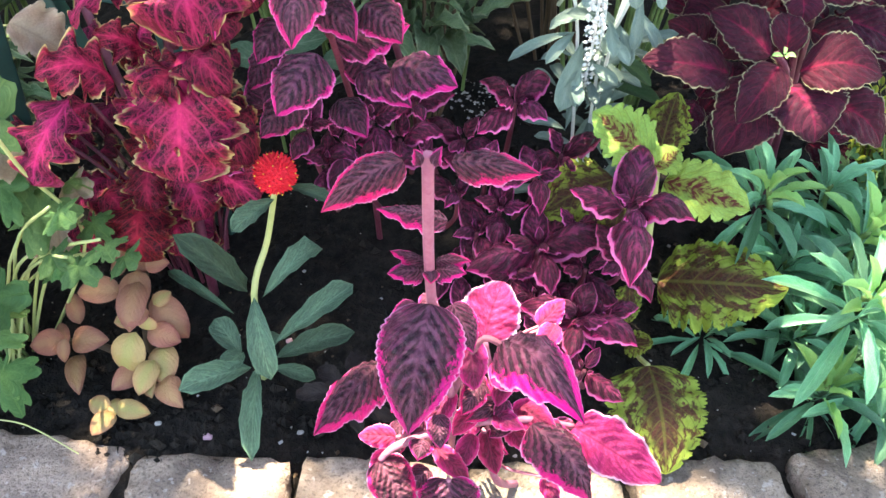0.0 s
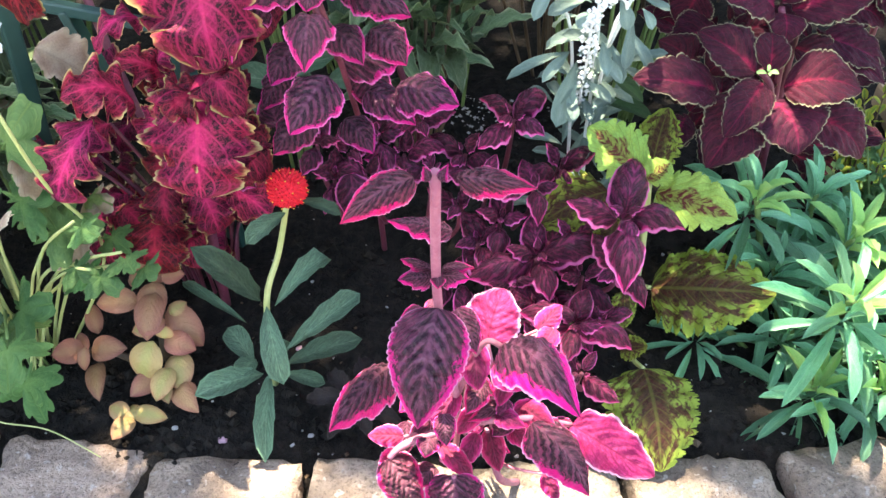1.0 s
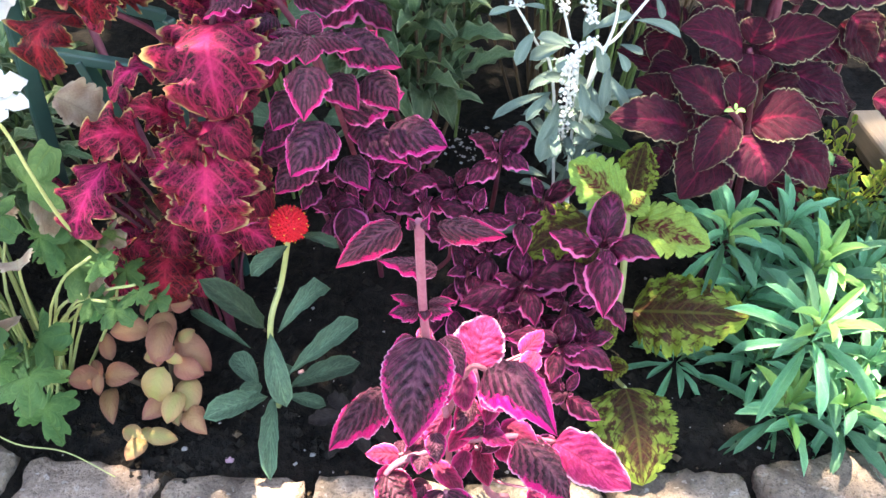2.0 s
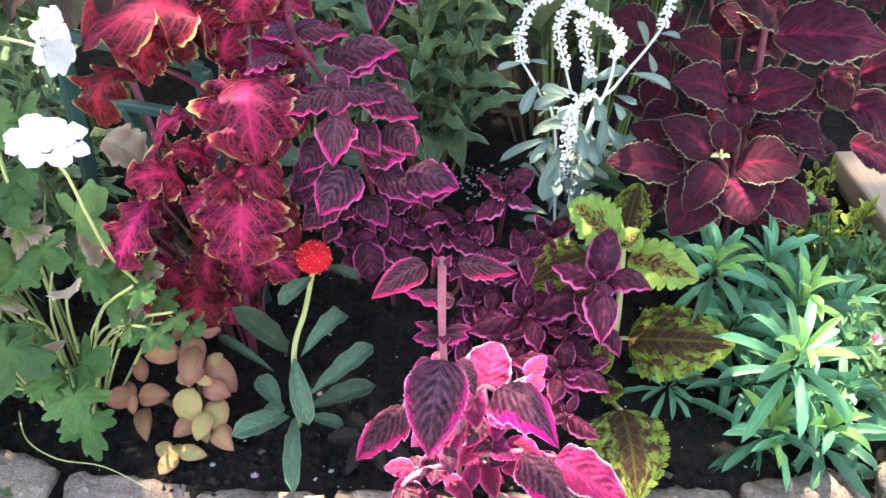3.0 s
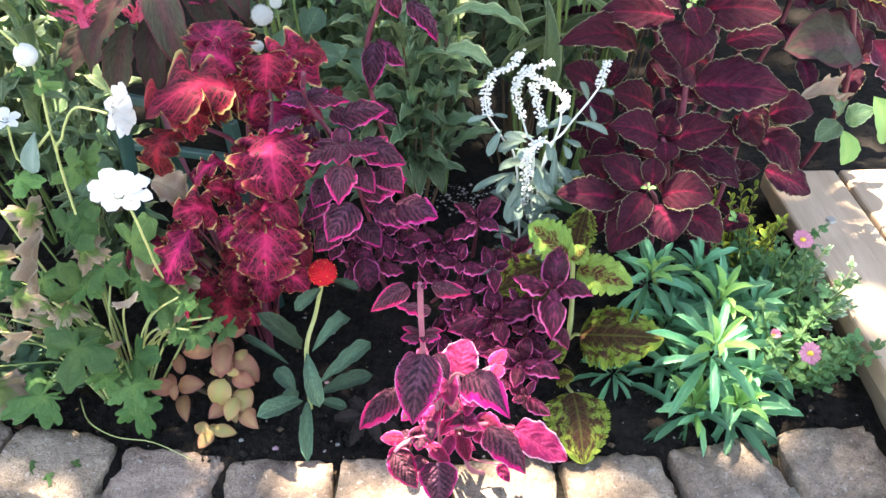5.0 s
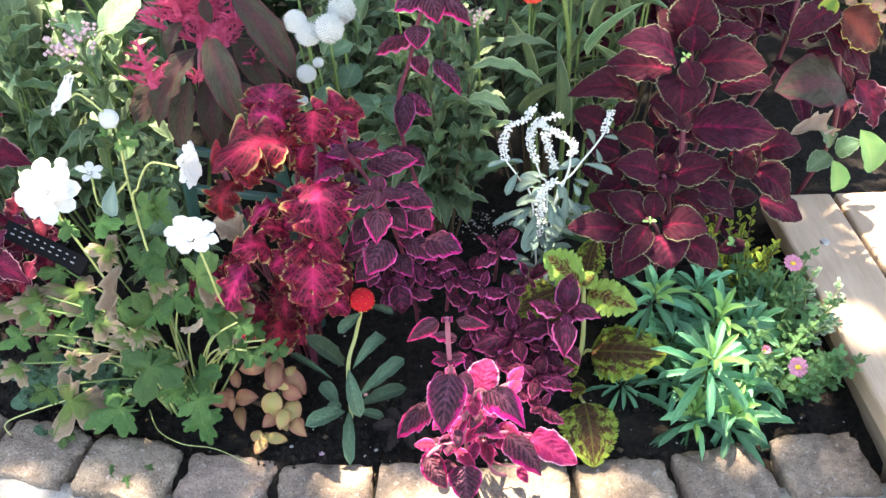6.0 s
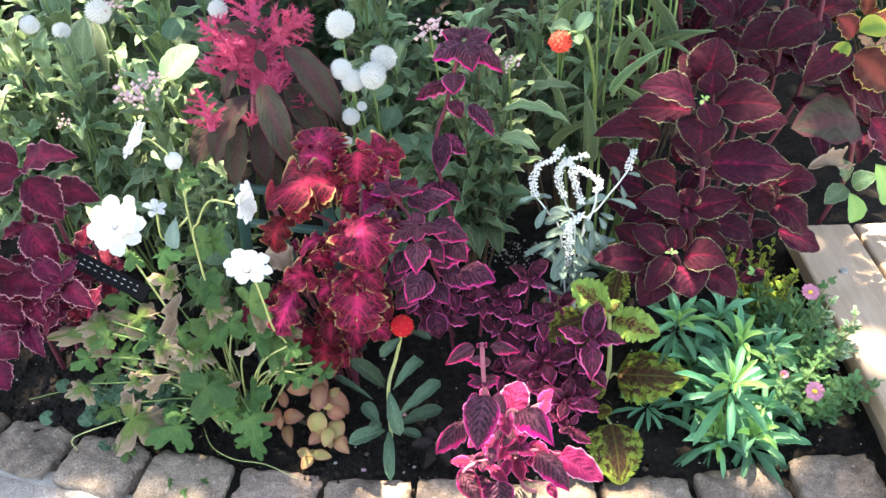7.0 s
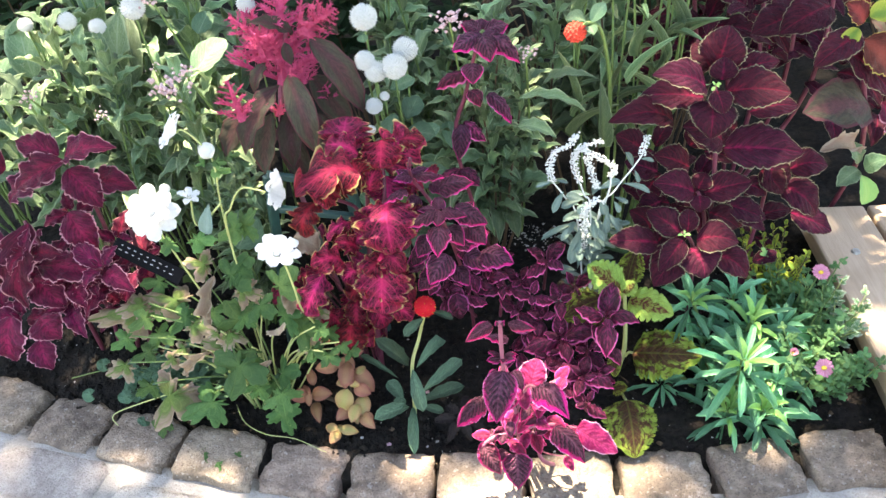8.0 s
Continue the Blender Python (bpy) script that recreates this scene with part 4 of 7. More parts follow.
floret.to_mesh(FLORET)
floret.free()
FLORET.materials.append(MAT["yellow"])
for i in range(34):
    z = 1 - 2 * (i + 0.5) / 34
    s = math.sqrt(1 - z * z)
    attach("floret", FLORET, head, Matrix.Translation(Vector((-0.097, 0.378, 0.163)) + Vector((s * math.cos(i * 2.4), s * math.sin(i * 2.4), z)) * 0.0126))
gom.leaf((-0.123, 0.370, 0.076), (-0.157, 0.360, 0.133), 0.018)
gom.leaf((-0.093, 0.385, 0.148), (-0.066, 0.380, 0.141), 0.008)
gom.leaf((-0.100, 0.380, 0.143), (-0.123, 0.360, 0.135), 0.012)
gom.leaf((-0.118, 0.365, 0.076), (-0.106, 0.325, 0.044), 0.016)
gom.leaf((-0.121, 0.355, 0.019), (-0.118, 0.291, 0.007), 0.013)
gom.leaf((-0.115, 0.375, 0.066), (-0.082, 0.420, 0.069), 0.015)
gom.leaf((-0.112, 0.375, 0.022), (-0.061, 0.420, 0.033), 0.017)
gom.leaf((-0.112, 0.370, 0.012), (-0.058, 0.380, 0.027), 0.017)
gom.leaf((-0.113, 0.365, 0.008), (-0.084, 0.356, 0.007), 0.011)
gom.leaf((-0.127, 0.360, 0.014), (-0.167, 0.330, 0.028), 0.018)
gom.leaf((-0.135, 0.370, 0.014), (-0.154, 0.390, 0.030), 0.017)
gom.leaf((-0.143, 0.400, 0.024), (-0.193, 0.430, 0.037), 0.008)
gom.leaf((-0.133, 0.370, 0.018), (-0.142, 0.350, 0.023), 0.015)
gom.leaf((-0.122, 0.370, 0.011), (-0.116, 0.390, 0.017), 0.016)

dead = Plant("withered_plant", (-0.07, 0.335, -0.01), "withered low plant with limp grey leaves on the soil", "withered plant", "withered", "stem_brown")
dead.stem([(-0.07, 0.335, -0.01), (-0.066, 0.333, 0.02), (-0.060, 0.330, 0.035)], 0.002, 0.0014)
for a, b, w in (((-0.068, 0.335, 0.02), (-0.095, 0.338, 0.012), 0.012), ((-0.066, 0.330, 0.02), (-0.078, 0.306, 0.010), 0.012), ((-0.062, 0.330, 0.024), (-0.050, 0.306, 0.012), 0.012), ((-0.064, 0.336, 0.026), (-0.080, 0.352, 0.024), 0.012),
                ((-0.060, 0.335, 0.03), (-0.036, 0.342, 0.020), 0.012), ((-0.060, 0.338, 0.03), (-0.052, 0.362, 0.026), 0.012), ((-0.056, 0.328, 0.02), (-0.030, 0.318, 0.010), 0.012)):
    dead.leaf(a, b, w)

sed = Plant("stonecrop", (-0.195, 0.385, -0.01), "copper and yellow succulent with fleshy oval leaves", "succulent", "succ", "stem_brown")
sed.leaf((-0.215, 0.400, 0.047), (-0.246, 0.400, 0.045), 0.019)
sed.leaf((-0.205, 0.410, 0.057), (-0.203, 0.385, 0.039), 0.021)
sed.leaf((-0.195, 0.400, 0.044), (-0.173, 0.385, 0.016), 0.022)
sed.leaf((-0.197, 0.380, 0.030), (-0.175, 0.375, 0.023), 0.018)
sed.leaf((-0.201, 0.385, 0.037), (-0.218, 0.380, 0.037), 0.014, "succ_yellow")
sed.leaf((-0.203, 0.375, 0.033), (-0.212, 0.362, 0.007), 0.025, "succ_yellow")
sed.leaf((-0.187, 0.375, 0.021), (-0.183, 0.350, 0.007), 0.021, "succ_yellow")
sed.leaf((-0.201, 0.366, 0.007), (-0.218, 0.347, 0.007), 0.017)
sed.leaf((-0.199, 0.367, 0.007), (-0.190, 0.340, 0.007), 0.014, "succ_yellow")
sed.leaf((-0.187, 0.356, 0.007), (-0.168, 0.332, 0.007), 0.016)
sed.leaf((-0.257, 0.385, 0.012), (-0.280, 0.380, 0.014), 0.019)
sed.leaf((-0.253, 0.385, 0.014), (-0.225, 0.380, 0.020), 0.019)
sed.leaf((-0.256, 0.385, 0.012), (-0.266, 0.400, 0.015), 0.009)
sed.leaf((-0.252, 0.400, 0.014), (-0.260, 0.420, 0.025), 0.013)
sed.leaf((-0.248, 0.378, 0.007), (-0.238, 0.343, 0.007), 0.014)
sed.leaf((-0.254, 0.380, 0.022), (-0.255, 0.370, 0.008), 0.009)
sed.leaf((-0.214, 0.330, 0.007), (-0.230, 0.339, 0.007), 0.013, "succ_yellow")
sed.leaf((-0.212, 0.333, 0.007), (-0.188, 0.328, 0.007), 0.013, "succ_yellow")
sed.leaf((-0.212, 0.329, 0.007), (-0.221, 0.311, 0.007), 0.014, "succ_yellow")
sed.leaf((-0.210, 0.327, 0.007), (-0.214, 0.340, 0.007), 0.011, "succ_yellow")
sed.leaf((-0.214, 0.420, 0.052), (-0.191, 0.430, 0.059), 0.023)
sed.leaf((-0.216, 0.420, 0.051), (-0.228, 0.420, 0.048), 0.015)
sed.leaf((-0.195, 0.375, 0.035), (-0.194, 0.380, 0.043), 0.013, "succ_yellow")
sed.leaf((-0.209, 0.370, 0.009), (-0.216, 0.365, 0.009), 0.015)
for a, b, w, k in (((-0.203, 0.415, 0.058), (-0.222, 0.428, 0.066), 0.015, "succ"), ((-0.200, 0.412, 0.060), (-0.183, 0.412, 0.062), 0.014, "succ"), ((-0.202, 0.400, 0.056), (-0.206, 0.372, 0.036), 0.020, "succ"),
                   ((-0.192, 0.388, 0.046), (-0.181, 0.396, 0.050), 0.011, "succ_yellow"), ((-0.194, 0.384, 0.044), (-0.212, 0.376, 0.040), 0.015, "succ"), ((-0.190, 0.362, 0.020), (-0.198, 0.340, 0.010), 0.016, "succ_yellow"), ((-0.182, 0.352, 0.012), (-0.172, 0.342, 0.008), 0.014, "succ")):
    sed.leaf(a, b, w, k)
sed.stem([(-0.195, 0.385, -0.01), (-0.201, 0.385, 0.015), (-0.203, 0.415, 0.051)], 0.004, 0.003)
sed.stem([(-0.20, 0.38, -0.01), (-0.244, 0.390, 0.007), (-0.257, 0.387, 0.010)], 0.003, 0.002)
sed.stem([(-0.195, 0.375, -0.012), (-0.224, 0.362, -0.030), (-0.230, 0.360, -0.033)], 0.003, 0.002)

lime = Plant("coleus", (0.135, 0.425, -0.01), "coleus with scalloped brown leaves edged in lime green", "coleus plant", "brown", "stem_pale")
lime.leaf((0.134, 0.425, 0.137), (0.095, 0.440, 0.166), 0.042, "lime")
lime.leaf((0.144, 0.420, 0.126), (0.191, 0.390, 0.127), 0.040, "lime")
lime.leaf((0.134, 0.420, 0.140), (0.110, 0.410, 0.132), 0.022, "lime")
lime.leaf((0.136, 0.420, 0.137), (0.153, 0.430, 0.144), 0.020, "lime")
lime.leaf((0.144, 0.440, 0.135), (0.161, 0.480, 0.156), 0.031)
lime.leaf((0.114, 0.430, 0.120), (0.065, 0.410, 0.107), 0.041)
lime.leaf((0.153, 0.410, 0.046), (0.227, 0.375, 0.073), 0.063)
lime.leaf((0.136, 0.345, 0.032), (0.138, 0.279, 0.007), 0.060)
lime.leaf((0.127, 0.390, 0.062), (0.125, 0.370, 0.046), 0.017)
lime.leaf((0.122, 0.360, 0.035), (0.137, 0.350, 0.049), 0.017)
lime.leaf((0.109, 0.390, 0.108), (0.111, 0.400, 0.127), 0.023)
lime.stem([(0.135, 0.425, -0.01), (0.144, 0.420, 0.045), (0.139, 0.425, 0.133)], 0.0032, 0.0024)
lime.stem([(0.146, 0.420, 0.031), (0.149, 0.415, 0.042), (0.153, 0.410, 0.046)], 0.002, 0.0016)
lime.stem([(0.14, 0.41, -0.01), (0.137, 0.370, 0.013), (0.136, 0.345, 0.032)], 0.002, 0.0016)

mass = Plant("coleus", (0.05, 0.43, -0.01), "low spreading coleus with small plum leaves edged in pink", "coleus plant", "small", "stem_plum")
mass.rosette((0.048, 0.460, 0.157), 0.035, pairs=4, stalk=0.08)
mass.rosette((0.081, 0.450, 0.123), 0.029, pairs=3, stalk=0.08)
mass.rosette((0.029, 0.430, 0.127), 0.029, pairs=3, stalk=0.08)
mass.rosette((0.060, 0.420, 0.129), 0.026, pairs=3, stalk=0.07)
mass.rosette((0.024, 0.410, 0.089), 0.027, pairs=3, stalk=0.06)
mass.rosette((0.062, 0.390, 0.091), 0.044, pairs=4, stalk=0.06)
mass.rosette((0.039, 0.420, 0.099), 0.029, pairs=3, stalk=0.06)
mass.rosette((0.086, 0.400, 0.100), 0.026, pairs=3, stalk=0.06)
mass.rosette((0.110, 0.375, 0.136), 0.045, pairs=4, turn=35, stalk=0.08)
mass.rosette((0.092, 0.380, 0.084), 0.029, pairs=3, stalk=0.06)
mass.rosette((0.080, 0.335, 0.084), 0.035, pairs=4, stalk=0.06)
mass.rosette((0.097, 0.340, 0.082), 0.022, pairs=3, stalk=0.06)
mass.rosette((0.058, 0.360, 0.078), 0.024, pairs=3, stalk=0.06)
mass.rosette((0.061, 0.330, 0.072), 0.028, pairs=3, stalk=0.05)
mass.rosette((0.083, 0.310, 0.068), 0.025, pairs=3, stalk=0.04)
mass.rosette((0.110, 0.365, 0.104), 0.030, pairs=3, stalk=0.06)
mass.rosette((0.011, 0.430, 0.103), 0.029, pairs=3, stalk=0.06)
mass.rosette((0.045, 0.375, 0.083), 0.026, pairs=3, stalk=0.05)
for i in range(10):
    mass.rosette((rng.uniform(0.0, 0.12), rng.uniform(0.36, 0.47), rng.uniform(0.015, 0.05)), rng.uniform(0.025, 0.035), 2)

plum = Plant("coleus", (-0.06, 0.44, -0.01), "bushy coleus with dark plum quilted leaves edged in magenta", "coleus plant", "plum", "stem_plum")
plum.stem([(-0.045, 0.51, -0.01), (-0.050, 0.470, 0.11), (-0.063, 0.410, 0.233), (-0.074, 0.395, 0.287)], 0.0026, 0.0018)
plum.stem([(-0.063, 0.410, 0.233), (-0.084, 0.430, 0.273), (-0.102, 0.420, 0.314), (-0.100, 0.410, 0.344)], 0.0028, 0.0018)
plum.leaf((-0.074, 0.395, 0.288), (-0.072, 0.410, 0.294), 0.016)
plum.leaf((-0.073, 0.390, 0.289), (-0.075, 0.375, 0.279), 0.017)
plum.leaf((-0.076, 0.390, 0.289), (-0.106, 0.370, 0.283), 0.016, roll=15)
plum.leaf((-0.070, 0.390, 0.289), (-0.043, 0.385, 0.284), 0.014)
plum.leaf((-0.077, 0.395, 0.288), (-0.097, 0.395, 0.287), 0.010)
plum.leaf((-0.074, 0.385, 0.272), (-0.075, 0.345, 0.261), 0.027)
plum.leaf((-0.057, 0.400, 0.286), (-0.021, 0.390, 0.269), 0.026)
plum.leaf((-0.074, 0.420, 0.297), (-0.034, 0.420, 0.303), 0.024)
plum.leaf((-0.098, 0.400, 0.267), (-0.124, 0.380, 0.271), 0.017, roll=30)
plum.leaf((-0.101, 0.390, 0.268), (-0.116, 0.370, 0.252), 0.009, roll=50)
plum.leaf((-0.067, 0.375, 0.242), (-0.086, 0.345, 0.224), 0.032)
plum.leaf((-0.081, 0.390, 0.209), (-0.102, 0.375, 0.190), 0.025)
plum.leaf((-0.030, 0.410, 0.215), (0.006, 0.385, 0.217), 0.031)
plum.leaf((-0.062, 0.420, 0.225), (-0.020, 0.420, 0.235), 0.030)
plum.leaf((-0.107, 0.410, 0.304), (-0.131, 0.390, 0.300), 0.011, roll=30)
plum.leaf((-0.101, 0.420, 0.314), (-0.121, 0.410, 0.316), 0.014)
plum.leaf((-0.098, 0.420, 0.315), (-0.065, 0.410, 0.318), 0.012)
plum.leaf((-0.103, 0.425, 0.314), (-0.083, 0.430, 0.318), 0.012)
plum.leaf((-0.103, 0.425, 0.313), (-0.119, 0.430, 0.317), 0.011)
plum.leaf((-0.063, 0.430, 0.136), (-0.060, 0.420, 0.103), 0.026, "small")
plum.leaf((-0.106, 0.420, 0.180), (-0.112, 0.430, 0.200), 0.022)
plum.leaf((-0.049, 0.430, 0.215), (-0.045, 0.420, 0.191), 0.026)
plum.leaf((-0.068, 0.410, 0.252), (-0.048, 0.390, 0.240), 0.024)
plum.leaf((-0.084, 0.400, 0.248), (-0.100, 0.385, 0.230), 0.024)
plum.leaf((-0.044, 0.410, 0.252), (-0.024, 0.395, 0.237), 0.026)
plum.leaf((-0.052, 0.410, 0.265), (-0.036, 0.420, 0.278), 0.020)
plum.leaf((-0.094, 0.410, 0.228), (-0.109, 0.400, 0.205), 0.021)
plum.leaf((-0.063, 0.420, 0.186), (-0.045, 0.400, 0.173), 0.022)
plum.leaf((-0.095, 0.420, 0.287), (-0.110, 0.410, 0.279), 0.017)
plum.leaf((-0.083, 0.430, 0.299), (-0.063, 0.420, 0.291), 0.017)
plum.leaf((-0.049, 0.420, 0.206), (-0.019, 0.400, 0.194), 0.024)
plum.rosette((-0.102, 0.415, 0.331), 0.006, pairs=3)
plum.rosette((-0.086, 0.450, 0.145), 0.026, pairs=3, what="small", stalk=0.08)
plum.rosette((-0.066, 0.460, 0.129), 0.026, pairs=3, what="small", stalk=0.08)
plum.rosette((-0.046, 0.470, 0.136), 0.030, pairs=3, what="small", stalk=0.09)
plum.rosette((-0.027, 0.460, 0.128), 0.030, pairs=3, what="small", stalk=0.08)
plum.rosette((-0.051, 0.440, 0.123), 0.026, pairs=3, what="small", stalk=0.07)
plum.rosette((-0.008, 0.450, 0.121), 0.029, pairs=3, what="small", stalk=0.07)
plum.rosette((-0.075, 0.440, 0.123), 0.024, pairs=3, what="small", stalk=0.07)
plum.rosette((0.016, 0.460, 0.128), 0.029, pairs=3, what="small", stalk=0.08)
plum.rosette((-0.017, 0.480, 0.141), 0.027, pairs=3, what="small", stalk=0.08)

ruf = Plant("coleus", (-0.17, 0.45, -0.01), "ruffled coleus with red leaves blotched dark and edged yellow", "coleus plant", "ruffle", "stem_plum")
ruf.stem([(-0.17, 0.45, -0.01), (-0.166, 0.440, 0.144), (-0.161, 0.440, 0.219), (-0.153, 0.440, 0.303)], 0.004, 0.0026)
ruf.stem([(-0.162, 0.440, 0.214), (-0.166, 0.430, 0.266), (-0.187, 0.410, 0.296)], 0.0024, 0.0018)
ruf.stem([(-0.158, 0.440, 0.209), (-0.136, 0.430, 0.277), (-0.135, 0.450, 0.315)], 0.0026, 0.0018)
ruf.leaf((-0.156, 0.430, 0.311), (-0.221, 0.380, 0.322), 0.046)
ruf.leaf((-0.205, 0.400, 0.299), (-0.218, 0.375, 0.271), 0.029)
ruf.leaf((-0.161, 0.450, 0.326), (-0.196, 0.450, 0.340), 0.029)
ruf.leaf((-0.136, 0.470, 0.332), (-0.137, 0.440, 0.313), 0.045)
ruf.leaf((-0.119, 0.470, 0.328), (-0.089, 0.460, 0.334), 0.021)
ruf.leaf((-0.130, 0.420, 0.283), (-0.125, 0.375, 0.245), 0.058, roll=6)
ruf.leaf((-0.141, 0.400, 0.229), (-0.144, 0.360, 0.170), 0.057)
ruf.leaf((-0.191, 0.420, 0.197), (-0.225, 0.400, 0.213), 0.035)
ruf.leaf((-0.214, 0.410, 0.192), (-0.237, 0.380, 0.153), 0.032)
ruf.leaf((-0.176, 0.440, 0.239), (-0.206, 0.420, 0.234), 0.016)
ruf.leaf((-0.175, 0.440, 0.203), (-0.200, 0.430, 0.222), 0.023)
ruf.leaf((-0.176, 0.440, 0.208), (-0.153, 0.440, 0.224), 0.016)
ruf.leaf((-0.193, 0.430, 0.105), (-0.195, 0.405, 0.069), 0.041)
ruf.leaf((-0.173, 0.440, 0.156), (-0.191, 0.420, 0.141), 0.028)
ruf.leaf((-0.166, 0.430, 0.133), (-0.152, 0.410, 0.102), 0.029)
ruf.leaf((-0.152, 0.430, 0.130), (-0.116, 0.410, 0.116), 0.027)
ruf.leaf((-0.183, 0.430, 0.136), (-0.184, 0.410, 0.108), 0.026)
ruf.leaf((-0.163, 0.440, 0.301), (-0.168, 0.450, 0.321), 0.029)
ruf.leaf((-0.150, 0.440, 0.280), (-0.141, 0.450, 0.310), 0.023)
ruf.leaf((-0.116, 0.420, 0.269), (-0.099, 0.400, 0.253), 0.032)
ruf.leaf((-0.154, 0.430, 0.263), (-0.163, 0.410, 0.247), 0.032)
ruf.leaf((-0.132, 0.420, 0.181), (-0.114, 0.390, 0.160), 0.030)
ruf.leaf((-0.147, 0.450, 0.315), (-0.155, 0.460, 0.328), 0.024)
ruf.leaf((-0.087, 0.440, 0.307), (-0.076, 0.440, 0.299), 0.020)
ruf.leaf((-0.174, 0.460, 0.327), (-0.172, 0.480, 0.358), 0.052)
ruf.leaf((-0.138, 0.460, 0.305), (-0.089, 0.470, 0.334), 0.053)
ruf.leaf((-0.132, 0.450, 0.297), (-0.130, 0.430, 0.275), 0.047)
ruf.leaf((-0.167, 0.450, 0.305), (-0.193, 0.420, 0.298), 0.052)
ruf.leaf((-0.185, 0.460, 0.311), (-0.200, 0.450, 0.323), 0.028)
ruf.leaf((-0.189, 0.430, 0.295), (-0.202, 0.410, 0.285), 0.027)
ruf.leaf((-0.158, 0.430, 0.200), (-0.173, 0.410, 0.188), 0.030)
ruf.leaf((-0.126, 0.420, 0.159), (-0.133, 0.400, 0.146), 0.027)
ruf.leaf((-0.171, 0.440, 0.178), (-0.198, 0.430, 0.163), 0.027)
ruf.leaf((-0.110, 0.450, 0.276), (-0.093, 0.450, 0.285), 0.025)
ruf.leaf((-0.118, 0.470, 0.307), (-0.134, 0.460, 0.298), 0.025)
ruf.leaf((-0.138, 0.395, 0.223), (-0.159, 0.375, 0.217), 0.028)
ruf.leaf((-0.138, 0.395, 0.223), (-0.114, 0.375, 0.217), 0.028)
ruf.leaf((-0.141, 0.385, 0.195), (-0.158, 0.365, 0.185), 0.025)
ruf.leaf((-0.139, 0.385, 0.195), (-0.117, 0.365, 0.187), 0.025)
ruf.leaf((-0.126, 0.410, 0.279), (-0.149, 0.390, 0.272), 0.031)
ruf.leaf((-0.126, 0.410, 0.279), (-0.102, 0.400, 0.267), 0.027)
ruf.leaf((-0.125, 0.390, 0.263), (-0.110, 0.380, 0.247), 0.023)
ruf.leaf((-0.130, 0.395, 0.260), (-0.145, 0.380, 0.247), 0.023)
ruf.leaf((-0.183, 0.415, 0.314), (-0.195, 0.400, 0.293), 0.027)
ruf.leaf((-0.186, 0.415, 0.318), (-0.200, 0.420, 0.328), 0.023)
ruf.rosette((-0.160, 0.440, 0.144), 0.039, pairs=3, what="small", stalk=0.06)

for i in range(30):
    q = Vector((rng.uniform(-0.27, -0.15), rng.uniform(0.45, 0.56), rng.uniform(0.03, 0.16)))
    w = Vector((rng.uniform(-1, 1), rng.uniform(-1, 0.2), rng.uniform(-0.5, 0.2))).normalized() * rng.uniform(0.03, 0.05)
    ruf.leaf(q, q + w, w.length * 0.7)
    ruf.stem([(-0.17 + (q.x + 0.17) * 0.3, 0.46 + (q.y - 0.46) * 0.4, -0.01), ((q.x - 0.17) * 0.5, (q.y + 0.46) * 0.5, q.z * 0.6), q], 0.0016, 0.0012)

# ---- the dark wine coleus and its neighbours ----
wine = Plant("coleus", (0.27, 0.53, -0.01), "large coleus with dark wine leaves, red-veined and edged pale green", "coleus plant", "wine", "stem_plum")
wine.stem([(0.27, 0.53, -0.01), (0.252, 0.520, 0.245), (0.240, 0.526, 0.349)], 0.0032, 0.0024)
wine.stem([(0.24, 0.50, -0.01), (0.224, 0.460, 0.162), (0.203, 0.445, 0.205)], 0.0028, 0.0022)
wine.stem([(0.28, 0.54, -0.01), (0.246, 0.510, 0.176), (0.232, 0.505, 0.220)], 0.0028, 0.0022)
wine.stem([(0.31, 0.55, -0.01), (0.329, 0.550, 0.163), (0.324, 0.550, 0.218)], 0.0028, 0.0022)
wine.leaf((0.177, 0.445, 0.191), (0.116, 0.430, 0.208), 0.037)
wine.leaf((0.202, 0.450, 0.201), (0.165, 0.470, 0.220), 0.037)
wine.leaf((0.211, 0.450, 0.202), (0.216, 0.475, 0.217), 0.024)
wine.leaf((0.221, 0.445, 0.193), (0.265, 0.430, 0.199), 0.041)
wine.leaf((0.202, 0.435, 0.202), (0.171, 0.400, 0.184), 0.028)
wine.leaf((0.214, 0.440, 0.186), (0.227, 0.410, 0.164), 0.051)
wine.leaf((0.201, 0.445, 0.185), (0.169, 0.410, 0.154), 0.044)
wine.leaf((0.246, 0.450, 0.168), (0.283, 0.430, 0.147), 0.038)
wine.leaf((0.227, 0.505, 0.220), (0.176, 0.500, 0.238), 0.042)
wine.leaf((0.240, 0.505, 0.218), (0.293, 0.500, 0.235), 0.040)
wine.leaf((0.233, 0.500, 0.218), (0.232, 0.485, 0.203), 0.027)
wine.leaf((0.232, 0.505, 0.224), (0.243, 0.520, 0.237), 0.026)
wine.leaf((0.248, 0.500, 0.192), (0.283, 0.490, 0.175), 0.036)
wine.leaf((0.270, 0.510, 0.196), (0.318, 0.500, 0.178), 0.033)
wine.leaf((0.265, 0.540, 0.258), (0.354, 0.520, 0.259), 0.060)
wine.leaf((0.225, 0.530, 0.239), (0.180, 0.530, 0.258), 0.042)
wine.leaf((0.251, 0.550, 0.255), (0.225, 0.560, 0.272), 0.029)
wine.leaf((0.246, 0.550, 0.248), (0.280, 0.540, 0.236), 0.026)
wine.leaf((0.319, 0.550, 0.217), (0.345, 0.530, 0.194), 0.037)
wine.leaf((0.355, 0.550, 0.217), (0.386, 0.540, 0.222), 0.035)
wine.leaf((0.346, 0.550, 0.194), (0.391, 0.530, 0.158), 0.045)
